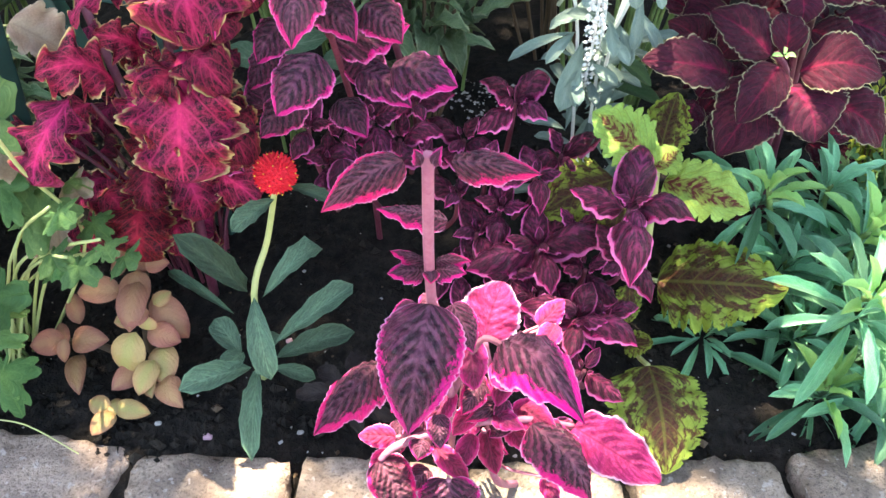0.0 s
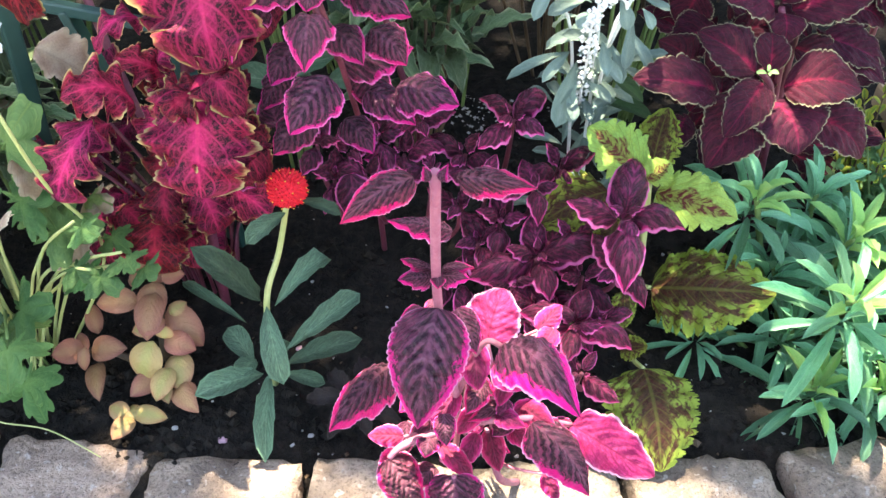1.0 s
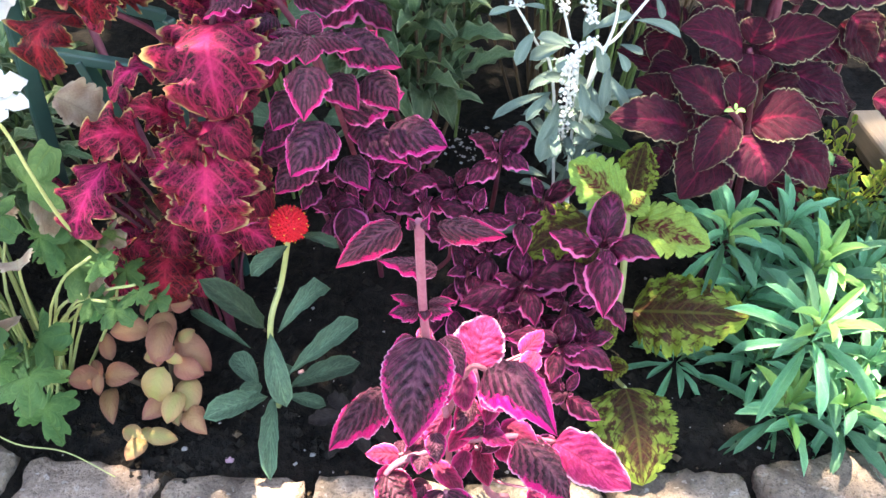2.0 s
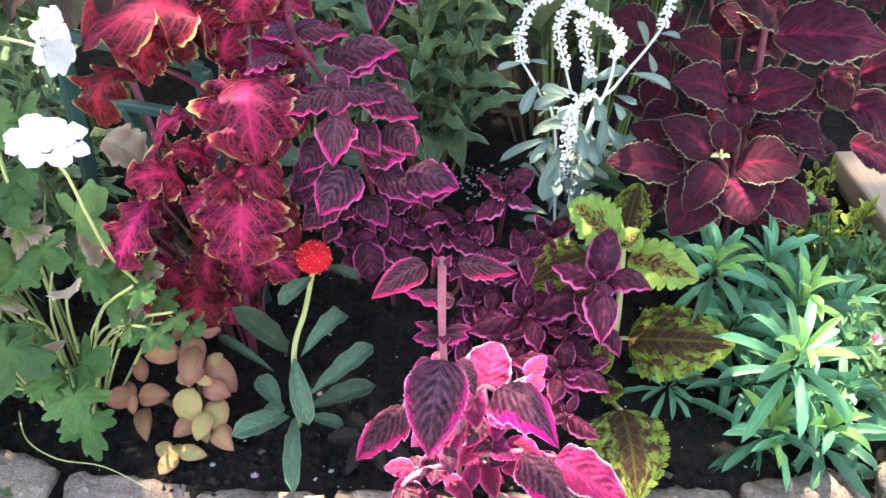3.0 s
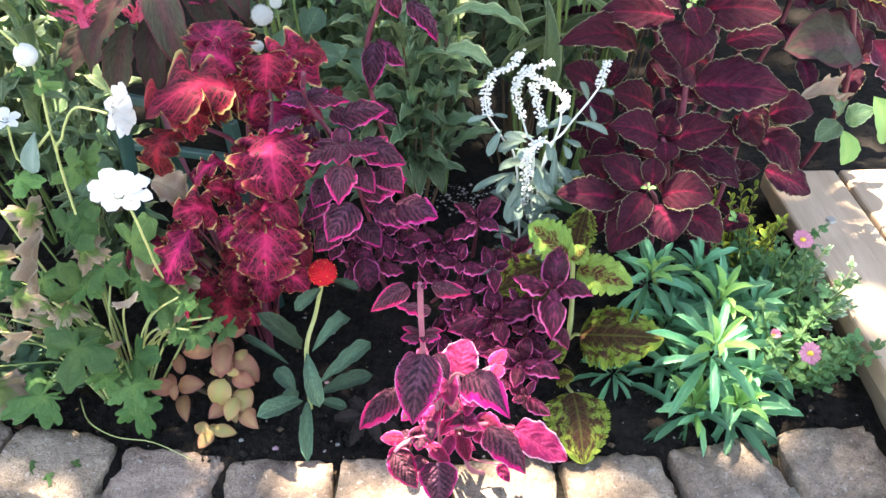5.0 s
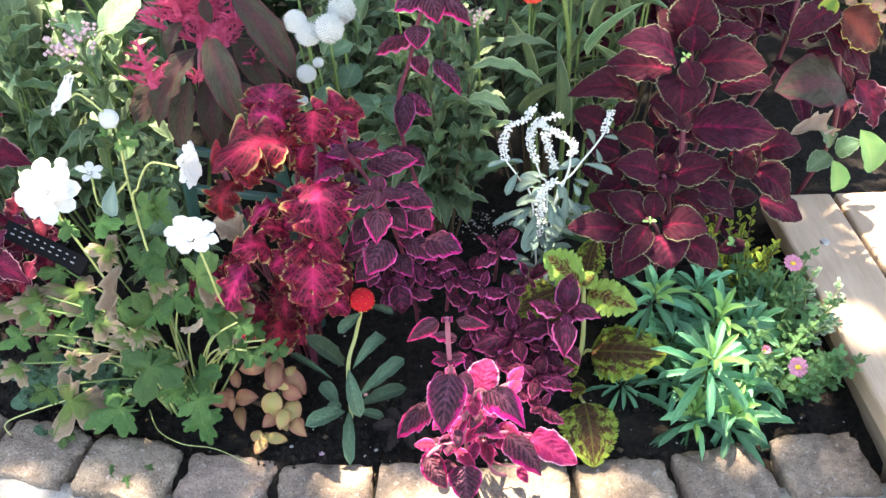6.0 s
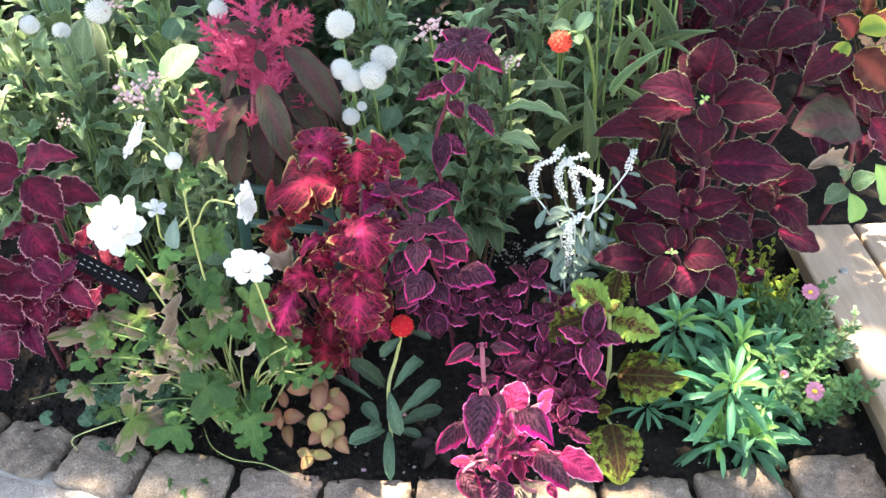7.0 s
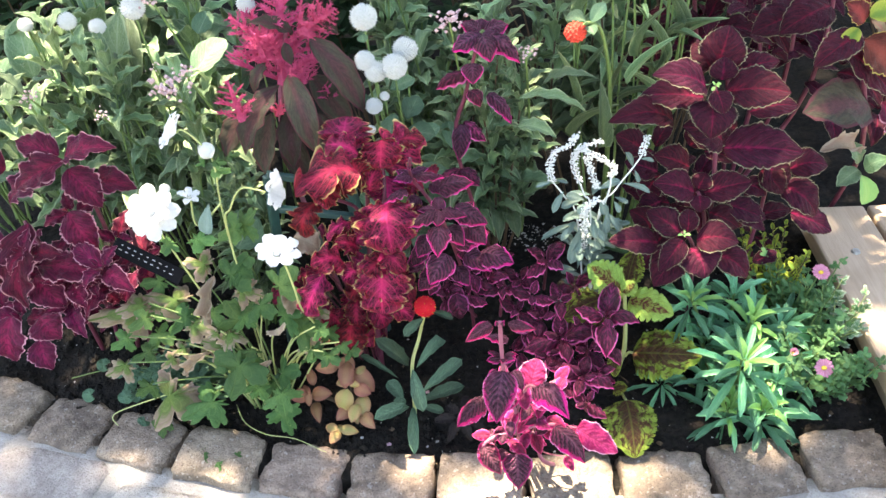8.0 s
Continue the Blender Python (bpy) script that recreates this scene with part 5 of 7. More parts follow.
wine.leaf((0.367, 0.550, 0.150), (0.421, 0.540, 0.125), 0.039)
wine.leaf((0.175, 0.560, 0.248), (0.140, 0.570, 0.265), 0.040)
wine.leaf((0.192, 0.550, 0.221), (0.152, 0.560, 0.232), 0.040)
wine.leaf((0.194, 0.520, 0.198), (0.167, 0.520, 0.181), 0.037)
wine.leaf((0.186, 0.540, 0.215), (0.172, 0.530, 0.193), 0.034)
wine.leaf((0.289, 0.570, 0.265), (0.226, 0.570, 0.280), 0.062)
wine.leaf((0.233, 0.570, 0.244), (0.255, 0.580, 0.271), 0.034)
wine.leaf((0.294, 0.540, 0.204), (0.324, 0.530, 0.193), 0.029)
wine.leaf((0.209, 0.500, 0.193), (0.186, 0.490, 0.177), 0.033)
wine.leaf((0.179, 0.500, 0.171), (0.153, 0.510, 0.193), 0.034)
wine.leaf((0.230, 0.525, 0.348), (0.165, 0.510, 0.375), 0.045)
wine.leaf((0.230, 0.530, 0.334), (0.158, 0.530, 0.339), 0.045)
wine.leaf((0.253, 0.525, 0.342), (0.321, 0.510, 0.345), 0.055)
wine.leaf((0.238, 0.510, 0.352), (0.244, 0.490, 0.333), 0.028)
wine.leaf((0.236, 0.515, 0.336), (0.230, 0.480, 0.308), 0.054)
wine.leaf((0.248, 0.530, 0.354), (0.250, 0.540, 0.378), 0.032)
wine.leaf((0.245, 0.550, 0.358), (0.260, 0.570, 0.402), 0.052)
wine.leaf((0.239, 0.550, 0.358), (0.220, 0.570, 0.382), 0.039)
wine.leaf((0.271, 0.550, 0.356), (0.316, 0.550, 0.365), 0.031)
wine.leaf((0.199, 0.530, 0.304), (0.120, 0.510, 0.318), 0.038)
wine.leaf((0.256, 0.520, 0.281), (0.205, 0.510, 0.308), 0.053)
wine.leaf((0.352, 0.545, 0.221), (0.395, 0.540, 0.227), 0.040)
wine.leaf((0.326, 0.550, 0.224), (0.349, 0.540, 0.189), 0.046)
wine.leaf((0.296, 0.560, 0.294), (0.353, 0.560, 0.299), 0.037)
wine.rosette((0.239, 0.520, 0.352), 0.008, pairs=3, what="fresh")
wine.rosette((0.203, 0.435, 0.209), 0.007, pairs=3, what="fresh")
for i in range(16):
    c = Vector((rng.uniform(0.17, 0.36), rng.uniform(0.50, 0.64), rng.uniform(0.06, 0.22)))
    wine.rosette(c, rng.uniform(0.04, 0.055), 2)

silver = Plant("silver_sage", (0.105, 0.50, -0.01), "silvery felted plant with white curved flower spikes", "sage plant", "silver", "stem_silver")


def spike(p, pts, r=0.0044):
    """A felted flower spike: a stem crowded with small woolly buds."""
    line = spline(pts, 10)
    verts, faces = tube_geometry(line, r * 0.2, r * 0.14, 5)
    for i, q in enumerate(line):
        for k in range(5):
            a = k * 1.3 + i * 0.8
            d = Vector((math.cos(a), math.sin(a) * 0.8, rng.uniform(-0.4, 0.6)))
            c = q + d * r * rng.uniform(0.45, 1.1)
            o = len(verts)
            s = r * rng.uniform(0.18, 0.40)
            verts += [c + Vector(v) * s for v in ((1, 0, 0), (-1, 0, 0), (0, 1, 0), (0, -1, 0), (0, 0, 1), (0, 0, -1))]
            faces += [(o + a, o + b, o + c2) for a, b, c2 in ((0, 2, 4), (2, 1, 4), (1, 3, 4), (3, 0, 4), (2, 0, 5), (1, 2, 5), (3, 1, 5), (0, 3, 5))]
    o = Vector(pts[0])
    attach("flower_spike", mesh_of("flower_spike", [Vector(q) - o for q in verts], faces, MAT["spike"]), p.ob, Matrix.Translation(o))


spike(silver, [(0.053, 0.460, 0.274), (0.050, 0.460, 0.294), (0.055, 0.450, 0.318), (0.069, 0.445, 0.329), (0.077, 0.450, 0.339)])
spike(silver, [(0.084, 0.460, 0.271), (0.076, 0.455, 0.299), (0.079, 0.450, 0.317), (0.087, 0.450, 0.324), (0.103, 0.450, 0.330)])
spike(silver, [(0.104, 0.460, 0.262), (0.096, 0.455, 0.288), (0.091, 0.455, 0.307)])
spike(silver, [(0.119, 0.460, 0.278), (0.121, 0.455, 0.292), (0.109, 0.450, 0.305), (0.096, 0.450, 0.313), (0.085, 0.450, 0.320)])
spike(silver, [(0.156, 0.480, 0.291), (0.161, 0.485, 0.312)], 0.0045)
spike(silver, [(0.102, 0.445, 0.256), (0.089, 0.440, 0.245), (0.092, 0.455, 0.210), (0.095, 0.475, 0.162)], 0.0055)
silver.stem([(0.105, 0.50, -0.01), (0.087, 0.480, 0.197), (0.069, 0.470, 0.244), (0.053, 0.460, 0.274)], 0.0013, 0.0009)
silver.stem([(0.11, 0.50, -0.01), (0.110, 0.480, 0.202), (0.127, 0.475, 0.247), (0.146, 0.480, 0.273), (0.156, 0.480, 0.291)], 0.0013, 0.0009)
silver.stem([(0.11, 0.50, -0.01), (0.100, 0.470, 0.216), (0.091, 0.465, 0.249), (0.084, 0.460, 0.271)], 0.0013, 0.0009)
silver.stem([(0.109, 0.475, 0.205), (0.119, 0.465, 0.254), (0.119, 0.460, 0.278)], 0.0013, 0.0009)
silver.stem([(0.109, 0.475, 0.205), (0.112, 0.455, 0.243), (0.102, 0.445, 0.256)], 0.0013, 0.0009)
silver.leaf((0.054, 0.460, 0.273), (0.034, 0.450, 0.273), 0.005)
silver.leaf((0.056, 0.460, 0.275), (0.070, 0.450, 0.277), 0.005)
silver.leaf((0.068, 0.470, 0.253), (0.054, 0.450, 0.237), 0.009)
silver.leaf((0.087, 0.480, 0.200), (0.041, 0.460, 0.190), 0.008)
silver.leaf((0.085, 0.480, 0.200), (0.065, 0.460, 0.188), 0.008)
silver.leaf((0.147, 0.480, 0.274), (0.137, 0.480, 0.296), 0.008)
silver.leaf((0.154, 0.480, 0.286), (0.169, 0.475, 0.285), 0.005)
silver.leaf((0.149, 0.480, 0.272), (0.153, 0.470, 0.260), 0.006)
silver.leaf((0.135, 0.475, 0.257), (0.166, 0.465, 0.249), 0.007)
silver.leaf((0.126, 0.470, 0.242), (0.141, 0.460, 0.239), 0.007)
silver.leaf((0.126, 0.470, 0.236), (0.132, 0.460, 0.226), 0.007)
silver.leaf((0.119, 0.465, 0.234), (0.116, 0.450, 0.203), 0.008)
silver.leaf((0.118, 0.470, 0.222), (0.136, 0.460, 0.195), 0.008)
silver.leaf((0.091, 0.480, 0.194), (0.077, 0.455, 0.156), 0.014)
silver.leaf((0.090, 0.470, 0.242), (0.064, 0.460, 0.236), 0.011)
silver.leaf((0.092, 0.465, 0.242), (0.068, 0.460, 0.252), 0.011)
silver.leaf((0.100, 0.465, 0.249), (0.107, 0.470, 0.266), 0.010)
silver.leaf((0.105, 0.470, 0.252), (0.133, 0.475, 0.261), 0.010)
silver.leaf((0.098, 0.470, 0.232), (0.084, 0.460, 0.227), 0.012)
silver.leaf((0.112, 0.480, 0.210), (0.102, 0.465, 0.193), 0.010)
silver.leaf((0.093, 0.480, 0.211), (0.069, 0.470, 0.211), 0.009)
silver.leaf((0.108, 0.460, 0.247), (0.113, 0.450, 0.231), 0.010)
silver.leaf((0.102, 0.500, 0.153), (0.158, 0.490, 0.136), 0.012, "deep")
silver.leaf((0.120, 0.500, 0.171), (0.145, 0.490, 0.154), 0.011, "deep")
for i in range(30):
    a = rng.uniform(0, 6.28)
    c = Vector((0.10 + rng.uniform(-0.02, 0.025), 0.475 + rng.uniform(-0.01, 0.02), rng.uniform(0.15, 0.235)))
    silver.leaf(c, c + Vector((math.cos(a) * 0.028, math.sin(a) * 0.024, rng.uniform(-0.02, 0.012))), 0.008)
for i in range(46):
    a = rng.uniform(0, 6.28)
    c = Vector((0.10 + rng.uniform(-0.02, 0.03), 0.485 + rng.uniform(-0.01, 0.02), rng.uniform(0.02, 0.17)))
    silver.leaf(c, c + Vector((math.cos(a) * 0.035, math.sin(a) * 0.03, rng.uniform(-0.01, 0.02))), 0.008)

# ---- lance-leaved plant ----
eup = Plant("snapdragon_plant", (0.285, 0.40, -0.01), "leafy green plant with whorls of narrow blue-green lance leaves", "leafy plant", "lance", "stem_green")


def whorl(p, c, r, layers=4, axis=(0, -0.25, 0.97), w=0.17, fresh=True, foot=None):
    c, axis = Vector(c), Vector(axis).normalized()
    x = axis.orthogonal().normalized()
    t0 = rng.uniform(0, 6)
    foot = Vector(foot or (p.base.x + (c.x - p.base.x) * 0.5, p.base.y + (c.y - p.base.y) * 0.5, -0.01))
    p.stem([foot, foot.lerp(c, 0.6) + Vector((0, 0.01, 0.01)), c], 0.003, 0.002)
    for k in range(layers):
        q = k / (layers - 1)
        num = (7, 7, 6, 5, 4)[min(k, 4)]
        for i in range(num):
            a = t0 + k * 0.45 + i * 2 * math.pi / num + rng.uniform(-0.2, 0.2)
            d = Matrix.Rotation(a, 3, axis) @ x
            up = -0.35 + 1.3 * q + rng.uniform(-0.3, 0.3)
            size = r * (1.15 - 0.55 * q) * rng.uniform(0.75, 1.15)
            way = d * math.cos(up) + axis * math.sin(up)
            s = c - axis * (0.5 * r * (1 - q)) + d * 0.003
            what = "fresh" if fresh and rng.random() < (0.9 if k == layers - 1 else 0.28 if k == layers - 2 else 0.0) else ""
            p.leaf(s, s + way * size, r * (w - 0.005) * (1.0 - 0.3 * q), what, face=axis * math.cos(up) - d * math.sin(up))


whorl(eup, (0.225, 0.440, 0.105), 0.055, 4)
whorl(eup, (0.295, 0.420, 0.083), 0.062, 4)
whorl(eup, (0.270, 0.355, 0.084), 0.060, 4)
whorl(eup, (0.256, 0.335, 0.019), 0.050, 4)
whorl(eup, (0.292, 0.325, 0.029), 0.062, 4)
whorl(eup, (0.187, 0.385, 0.023), 0.034, 3, fresh=False)
whorl(eup, (0.244, 0.420, 0.056), 0.055, 4, fresh=False)
whorl(eup, (0.334, 0.390, 0.043), 0.055, 4, fresh=False)
whorl(eup, (0.335, 0.430, 0.062), 0.055, 4, fresh=False)
whorl(eup, (0.286, 0.470, 0.085), 0.050, 4, fresh=False)
whorl(eup, (0.252, 0.380, 0.028), 0.050, 4, fresh=False)
whorl(eup, (0.310, 0.350, 0.038), 0.050, 4, fresh=False)

mum = Plant("chrysanthemum", (0.375, 0.42, -0.01), "bushy green chrysanthemum with a few pink daisy flowers", "chrysanthemum", "mum", "stem_green")
for i in range(36):
    top = Vector((0.372 + rng.uniform(-0.055, 0.06), 0.425 + rng.uniform(-0.10, 0.11), rng.uniform(0.035, 0.115)))
    foot = Vector((0.375 + (top.x - 0.375) * 0.4, 0.42 + (top.y - 0.42) * 0.5, -0.01))
    mum.shoot(foot, top, 11, 0.020, 0.016, "mum", 0.01, 0.35, 0.5, r=0.0013)


def daisy(p, c, r, petals=18, face=(0, -0.6, 0.8), what="ray", wide=0.3, heart="yellow", open_up=0.15, heart_size=0.3):
    """A daisy flower: rays round a domed heart."""
    c, n = Vector(c), Vector(face).normalized()
    fl = thing("flower", c, "", "")
    fl.parent = p.ob
    fl.matrix_basis = Matrix.Translation(c - p.base)
    x = n.orthogonal().normalized()
    for i in range(petals):
        d = Matrix.Rotation(i * 2 * math.pi / petals + rng.uniform(-0.1, 0.1), 3, n) @ x
        up = open_up + rng.uniform(-0.1, 0.1)
        way = d * math.cos(up) + n * math.sin(up)
        p.leaf(c + d * r * 0.12, c + way * r * rng.uniform(0.92, 1.05), r * wide * (2 if petals < 10 else 1), what, face=n * math.cos(up) - d * math.sin(up), parent=fl, name="petal")
    ball("flower_centre", c + n * r * 0.06, r * heart_size, MAT[heart], 40, fl, 0.6, 0.25)
    return fl


daisy(mum, (0.358, 0.345, 0.078), 0.0115, 20)
daisy(mum, (0.382, 0.460, 0.124), 0.0110, 20, (0, -0.4, 0.9))
daisy(mum, (0.325, 0.360, 0.089), 0.008, 14, (0, -0.5, 0.8), open_up=0.9)
for q in ((0.358, 0.345, 0.076), (0.382, 0.460, 0.124), (0.325, 0.360, 0.089)):
    q = Vector(q)
    mum.stem([(q.x - 0.01, q.y + 0.02, 0.0), (q.x - 0.005, q.y + 0.012, q.z * 0.6), q], 0.0013, 0.001)

MAT["variegated"] = leaf_material("white_edged_leaf", (0.14, 0.28, 0.12), (0.24, 0.37, 0.20), (0.52, 0.58, 0.44), (0.20, 0.34, 0.16), patch=(0.2, 0.7), edge=(0.7, 0.95), veins=4, vein_amount=0.3, through=0.25, value=0.4)
LEAVES["variegated"] = [palmate("variegated_leaf", MAT["variegated"], 5, 0.15, i + 15) for i in range(2)]
var = Plant("variegated_plant", (0.415, 0.45, -0.01), "small trailing plant with white-edged green leaves", "leafy plant", "variegated", "stem_pale")
for i in range(7):
    top = Vector((0.425 + rng.uniform(-0.015, 0.02), 0.44 + rng.uniform(-0.04, 0.04), rng.uniform(0.06, 0.11)))
    var.shoot((0.412, 0.45 + rng.uniform(-0.02, 0.02), -0.01), top, 9, 0.018, 0.014, "variegated", 0.008, 0.45, 0.5, r=0.0011)

box = Plant("boxwood_shrub", (0.36, 0.54, -0.01), "small shrub with variegated yellow-green oval leaves", "shrub", "box", "stem_brown")
for i in range(22):
    top = Vector((0.355 + rng.uniform(-0.05, 0.06), 0.53 + rng.uniform(-0.05, 0.08), rng.uniform(0.05, 0.12)))
    box.shoot((0.36 + (top.x - 0.36) * 0.4, 0.54 + (top.y - 0.54) * 0.4, -0.01), top, 11, 0.017, 0.010, "box", 0.01, 0.35, 0.6, r=0.001)

# ---- white anemone on the left of the bed ----
ane = Plant("anemone", (-0.31, 0.40, -0.01), "white-flowered anemone with lobed green leaves, some drying brown", "anemone", "palm", "stem_pale")
ane.leaf((-0.435, 0.430, 0.134), (-0.509, 0.420, 0.126), 0.050, "dry")
ane.leaf((-0.382, 0.420, 0.143), (-0.440, 0.430, 0.151), 0.042, "dry")
ane.leaf((-0.339, 0.410, 0.177), (-0.311, 0.430, 0.200), 0.046)
ane.leaf((-0.347, 0.430, 0.193), (-0.379, 0.430, 0.202), 0.037, "dry")
ane.leaf((-0.277, 0.400, 0.167), (-0.255, 0.410, 0.198), 0.045)
ane.leaf((-0.315, 0.390, 0.123), (-0.332, 0.400, 0.157), 0.046)
ane.leaf((-0.280, 0.390, 0.139), (-0.249, 0.400, 0.149), 0.050)
ane.leaf((-0.264, 0.390, 0.125), (-0.226, 0.390, 0.124), 0.046)
ane.leaf((-0.308, 0.355, 0.131), (-0.330, 0.330, 0.082), 0.063)
ane.leaf((-0.308, 0.350, 0.075), (-0.295, 0.340, 0.058), 0.024)
ane.leaf((-0.343, 0.350, 0.060), (-0.391, 0.330, 0.042), 0.052)
ane.leaf((-0.398, 0.360, 0.081), (-0.440, 0.335, 0.026), 0.071, "dry")
ane.leaf((-0.284, 0.345, 0.047), (-0.272, 0.330, 0.011), 0.038)
ane.leaf((-0.286, 0.360, 0.077), (-0.259, 0.360, 0.085), 0.040)
ane.leaf((-0.429, 0.345, 0.024), (-0.436, 0.331, 0.007), 0.026)
ane.leaf((-0.339, 0.400, 0.203), (-0.351, 0.380, 0.145), 0.015, "husk")
ane.leaf((-0.390, 0.390, 0.139), (-0.356, 0.380, 0.138), 0.031, "dry")
ane.leaf((-0.330, 0.380, 0.103), (-0.364, 0.380, 0.117), 0.036, "dry")
ane.leaf((-0.365, 0.370, 0.107), (-0.392, 0.360, 0.079), 0.014, "husk")
ane.leaf((-0.287, 0.370, 0.093), (-0.309, 0.360, 0.065), 0.010, "husk")
ane.leaf((-0.239, 0.400, 0.115), (-0.241, 0.390, 0.080), 0.028, "husk")
ane.leaf((-0.249, 0.440, 0.224), (-0.222, 0.440, 0.204), 0.031, "husk")
ane.leaf((-0.331, 0.420, 0.168), (-0.298, 0.410, 0.163), 0.037, "dry")
ane.leaf((-0.378, 0.410, 0.145), (-0.410, 0.400, 0.122), 0.035)
ane.leaf((-0.444, 0.410, 0.113), (-0.418, 0.400, 0.104), 0.032)
ane.leaf((-0.265, 0.410, 0.174), (-0.251, 0.400, 0.137), 0.019, "husk")
ane.leaf((-0.298, 0.390, 0.173), (-0.277, 0.380, 0.160), 0.036)
ane.leaf((-0.307, 0.450, 0.238), (-0.338, 0.450, 0.224), 0.037)
ane.leaf((-0.323, 0.460, 0.216), (-0.298, 0.460, 0.246), 0.043)
ane.leaf((-0.361, 0.400, 0.154), (-0.343, 0.390, 0.137), 0.031, "palm")
ane.leaf((-0.339, 0.370, 0.114), (-0.321, 0.350, 0.094), 0.036)
ane.leaf((-0.266, 0.410, 0.139), (-0.250, 0.390, 0.127), 0.034)
ane.leaf((-0.324, 0.400, 0.145), (-0.305, 0.390, 0.133), 0.033)
ane.leaf((-0.321, 0.420, 0.197), (-0.304, 0.420, 0.184), 0.030)
ane.leaf((-0.283, 0.350, 0.036), (-0.273, 0.335, 0.019), 0.025)
ane.leaf((-0.319, 0.370, 0.061), (-0.310, 0.360, 0.046), 0.027)
for i in range(15):
    a, d = rng.uniform(0, 6.28), rng.uniform(0.02, 0.12)
    q = Vector((-0.33 + math.cos(a) * d * 1.2, 0.42 + math.sin(a) * d * 0.8, rng.uniform(0.05, 0.16)))
    w = Vector((math.cos(a), math.sin(a) - 0.5, rng.uniform(-0.3, 0.2))).normalized() * rng.uniform(0.026, 0.042)
    ane.leaf(q, q + w, w.length * 1.05, rng.choice(["palm", "palm", "dry"]))
    ane.stem([(-0.31 + rng.uniform(-0.03, 0.03), 0.40 + rng.uniform(-0.02, 0.02), -0.01), (-0.31 + (q.x + 0.31) * 0.35, 0.40 + (q.y - 0.40) * 0.35, q.z * 0.7), q + w * 0.2], 0.0013, 0.001, MAT["stem_green"])
for i in range(20):
    a = rng.uniform(-1, 1)
    top = Vector((-0.31 + a * 0.12, 0.40 + rng.uniform(-0.05, 0.03), rng.uniform(0.07, 0.15)))
    ane.stem([(-0.31 + a * 0.02, 0.395 + rng.uniform(-0.02, 0.02), -0.01), (-0.31 + a * 0.06, 0.39, top.z * 0.65), top], 0.0014, 0.001, MAT["stem_pale"])
    ane.leaf(top, top + Vector((a * 0.02 + rng.uniform(-0.01, 0.01), -0.012, rng.uniform(-0.012, 0.006))), 0.024, rng.choice(["palm", "dry", "husk", "palm"]))
for a, b, c in (((-0.405, 0.440, 0.266), (0.0, -0.75, 0.65), 0.034), ((-0.241, 0.338, 0.278), (0.2, -0.15, 0.95), 0.026), ((-0.253, 0.400, 0.318), (0.9, -0.2, 0.1), 0.024), ((-0.344, 0.420, 0.381), (-0.6, -0.2, 0.5), 0.024), ((-0.354, 0.430, 0.292), (0.3, -0.2, 0.8), 0.014)):
    daisy(ane, a, c, 8 if c > 0.02 else 5, b, "petal", 0.29, "globe", 0.08 if c > 0.03 else 0.3, 0.14)
    if c > 0.03:
        daisy(ane, Vector(a) + Vector(b) * 0.004, c * 0.72, 7, b, "petal", 0.36, "globe", 0.5, 0.14)


def bud(c, r):
    bm = bmesh.new()
    bmesh.ops.create_uvsphere(bm, u_segments=12, v_segments=8, radius=r)
    verts = [Vector((v.co.x, v.co.y, v.co.z * (1.15 if v.co.z > 0 else 0.9))) * (1 - 0.05 * math.cos(5 * math.atan2(v.co.y, v.co.x))) for v in bm.verts]
    faces = [tuple(v.index for v in f.verts) for f in bm.faces]
    bm.free()
    attach("bud", mesh_of("bud", verts, faces, MAT["globe"]), ane.ob, Matrix.Translation(c))


ane.stem([(-0.32, 0.42, -0.01), (-0.395, 0.440, 0.205), (-0.403, 0.440, 0.239), (-0.407, 0.445, 0.259)], 0.0013, 0.0010)
ane.stem([(-0.28, 0.41, -0.01), (-0.233, 0.410, 0.085), (-0.240, 0.380, 0.164), (-0.236, 0.355, 0.218), (-0.237, 0.345, 0.258), (-0.242, 0.340, 0.274)], 0.0013, 0.0010)
ane.stem([(-0.31, 0.42, -0.01), (-0.321, 0.430, 0.235), (-0.307, 0.420, 0.282), (-0.287, 0.410, 0.314), (-0.269, 0.405, 0.316), (-0.258, 0.402, 0.314)], 0.0013, 0.0010)
ane.stem([(-0.32, 0.43, -0.01), (-0.325, 0.440, 0.244), (-0.318, 0.435, 0.325), (-0.320, 0.430, 0.353), (-0.335, 0.422, 0.382), (-0.343, 0.420, 0.381)], 0.0013, 0.0010)
ane.stem([(-0.322, 0.435, 0.279), (-0.358, 0.440, 0.246), (-0.354, 0.432, 0.287)], 0.0014, 0.0011)
bud((-0.320, 0.430, 0.351), 0.009)
bud((-0.383, 0.440, 0.298), 0.006)
ane.leaf((-0.323, 0.430, 0.339), (-0.332, 0.425, 0.338), 0.010)
ane.leaf((-0.320, 0.430, 0.339), (-0.303, 0.425, 0.340), 0.010)
ane.leaf((-0.337, 0.440, 0.277), (-0.346, 0.430, 0.240), 0.017, "silver")
ane.leaf((-0.306, 0.435, 0.339), (-0.289, 0.430, 0.347), 0.010)
ane.leaf((-0.330, 0.440, 0.322), (-0.306, 0.435, 0.324), 0.015)
ane.leaf((-0.392, 0.440, 0.231), (-0.403, 0.430, 0.218), 0.033)
ane.leaf((-0.371, 0.430, 0.237), (-0.338, 0.420, 0.239), 0.029)

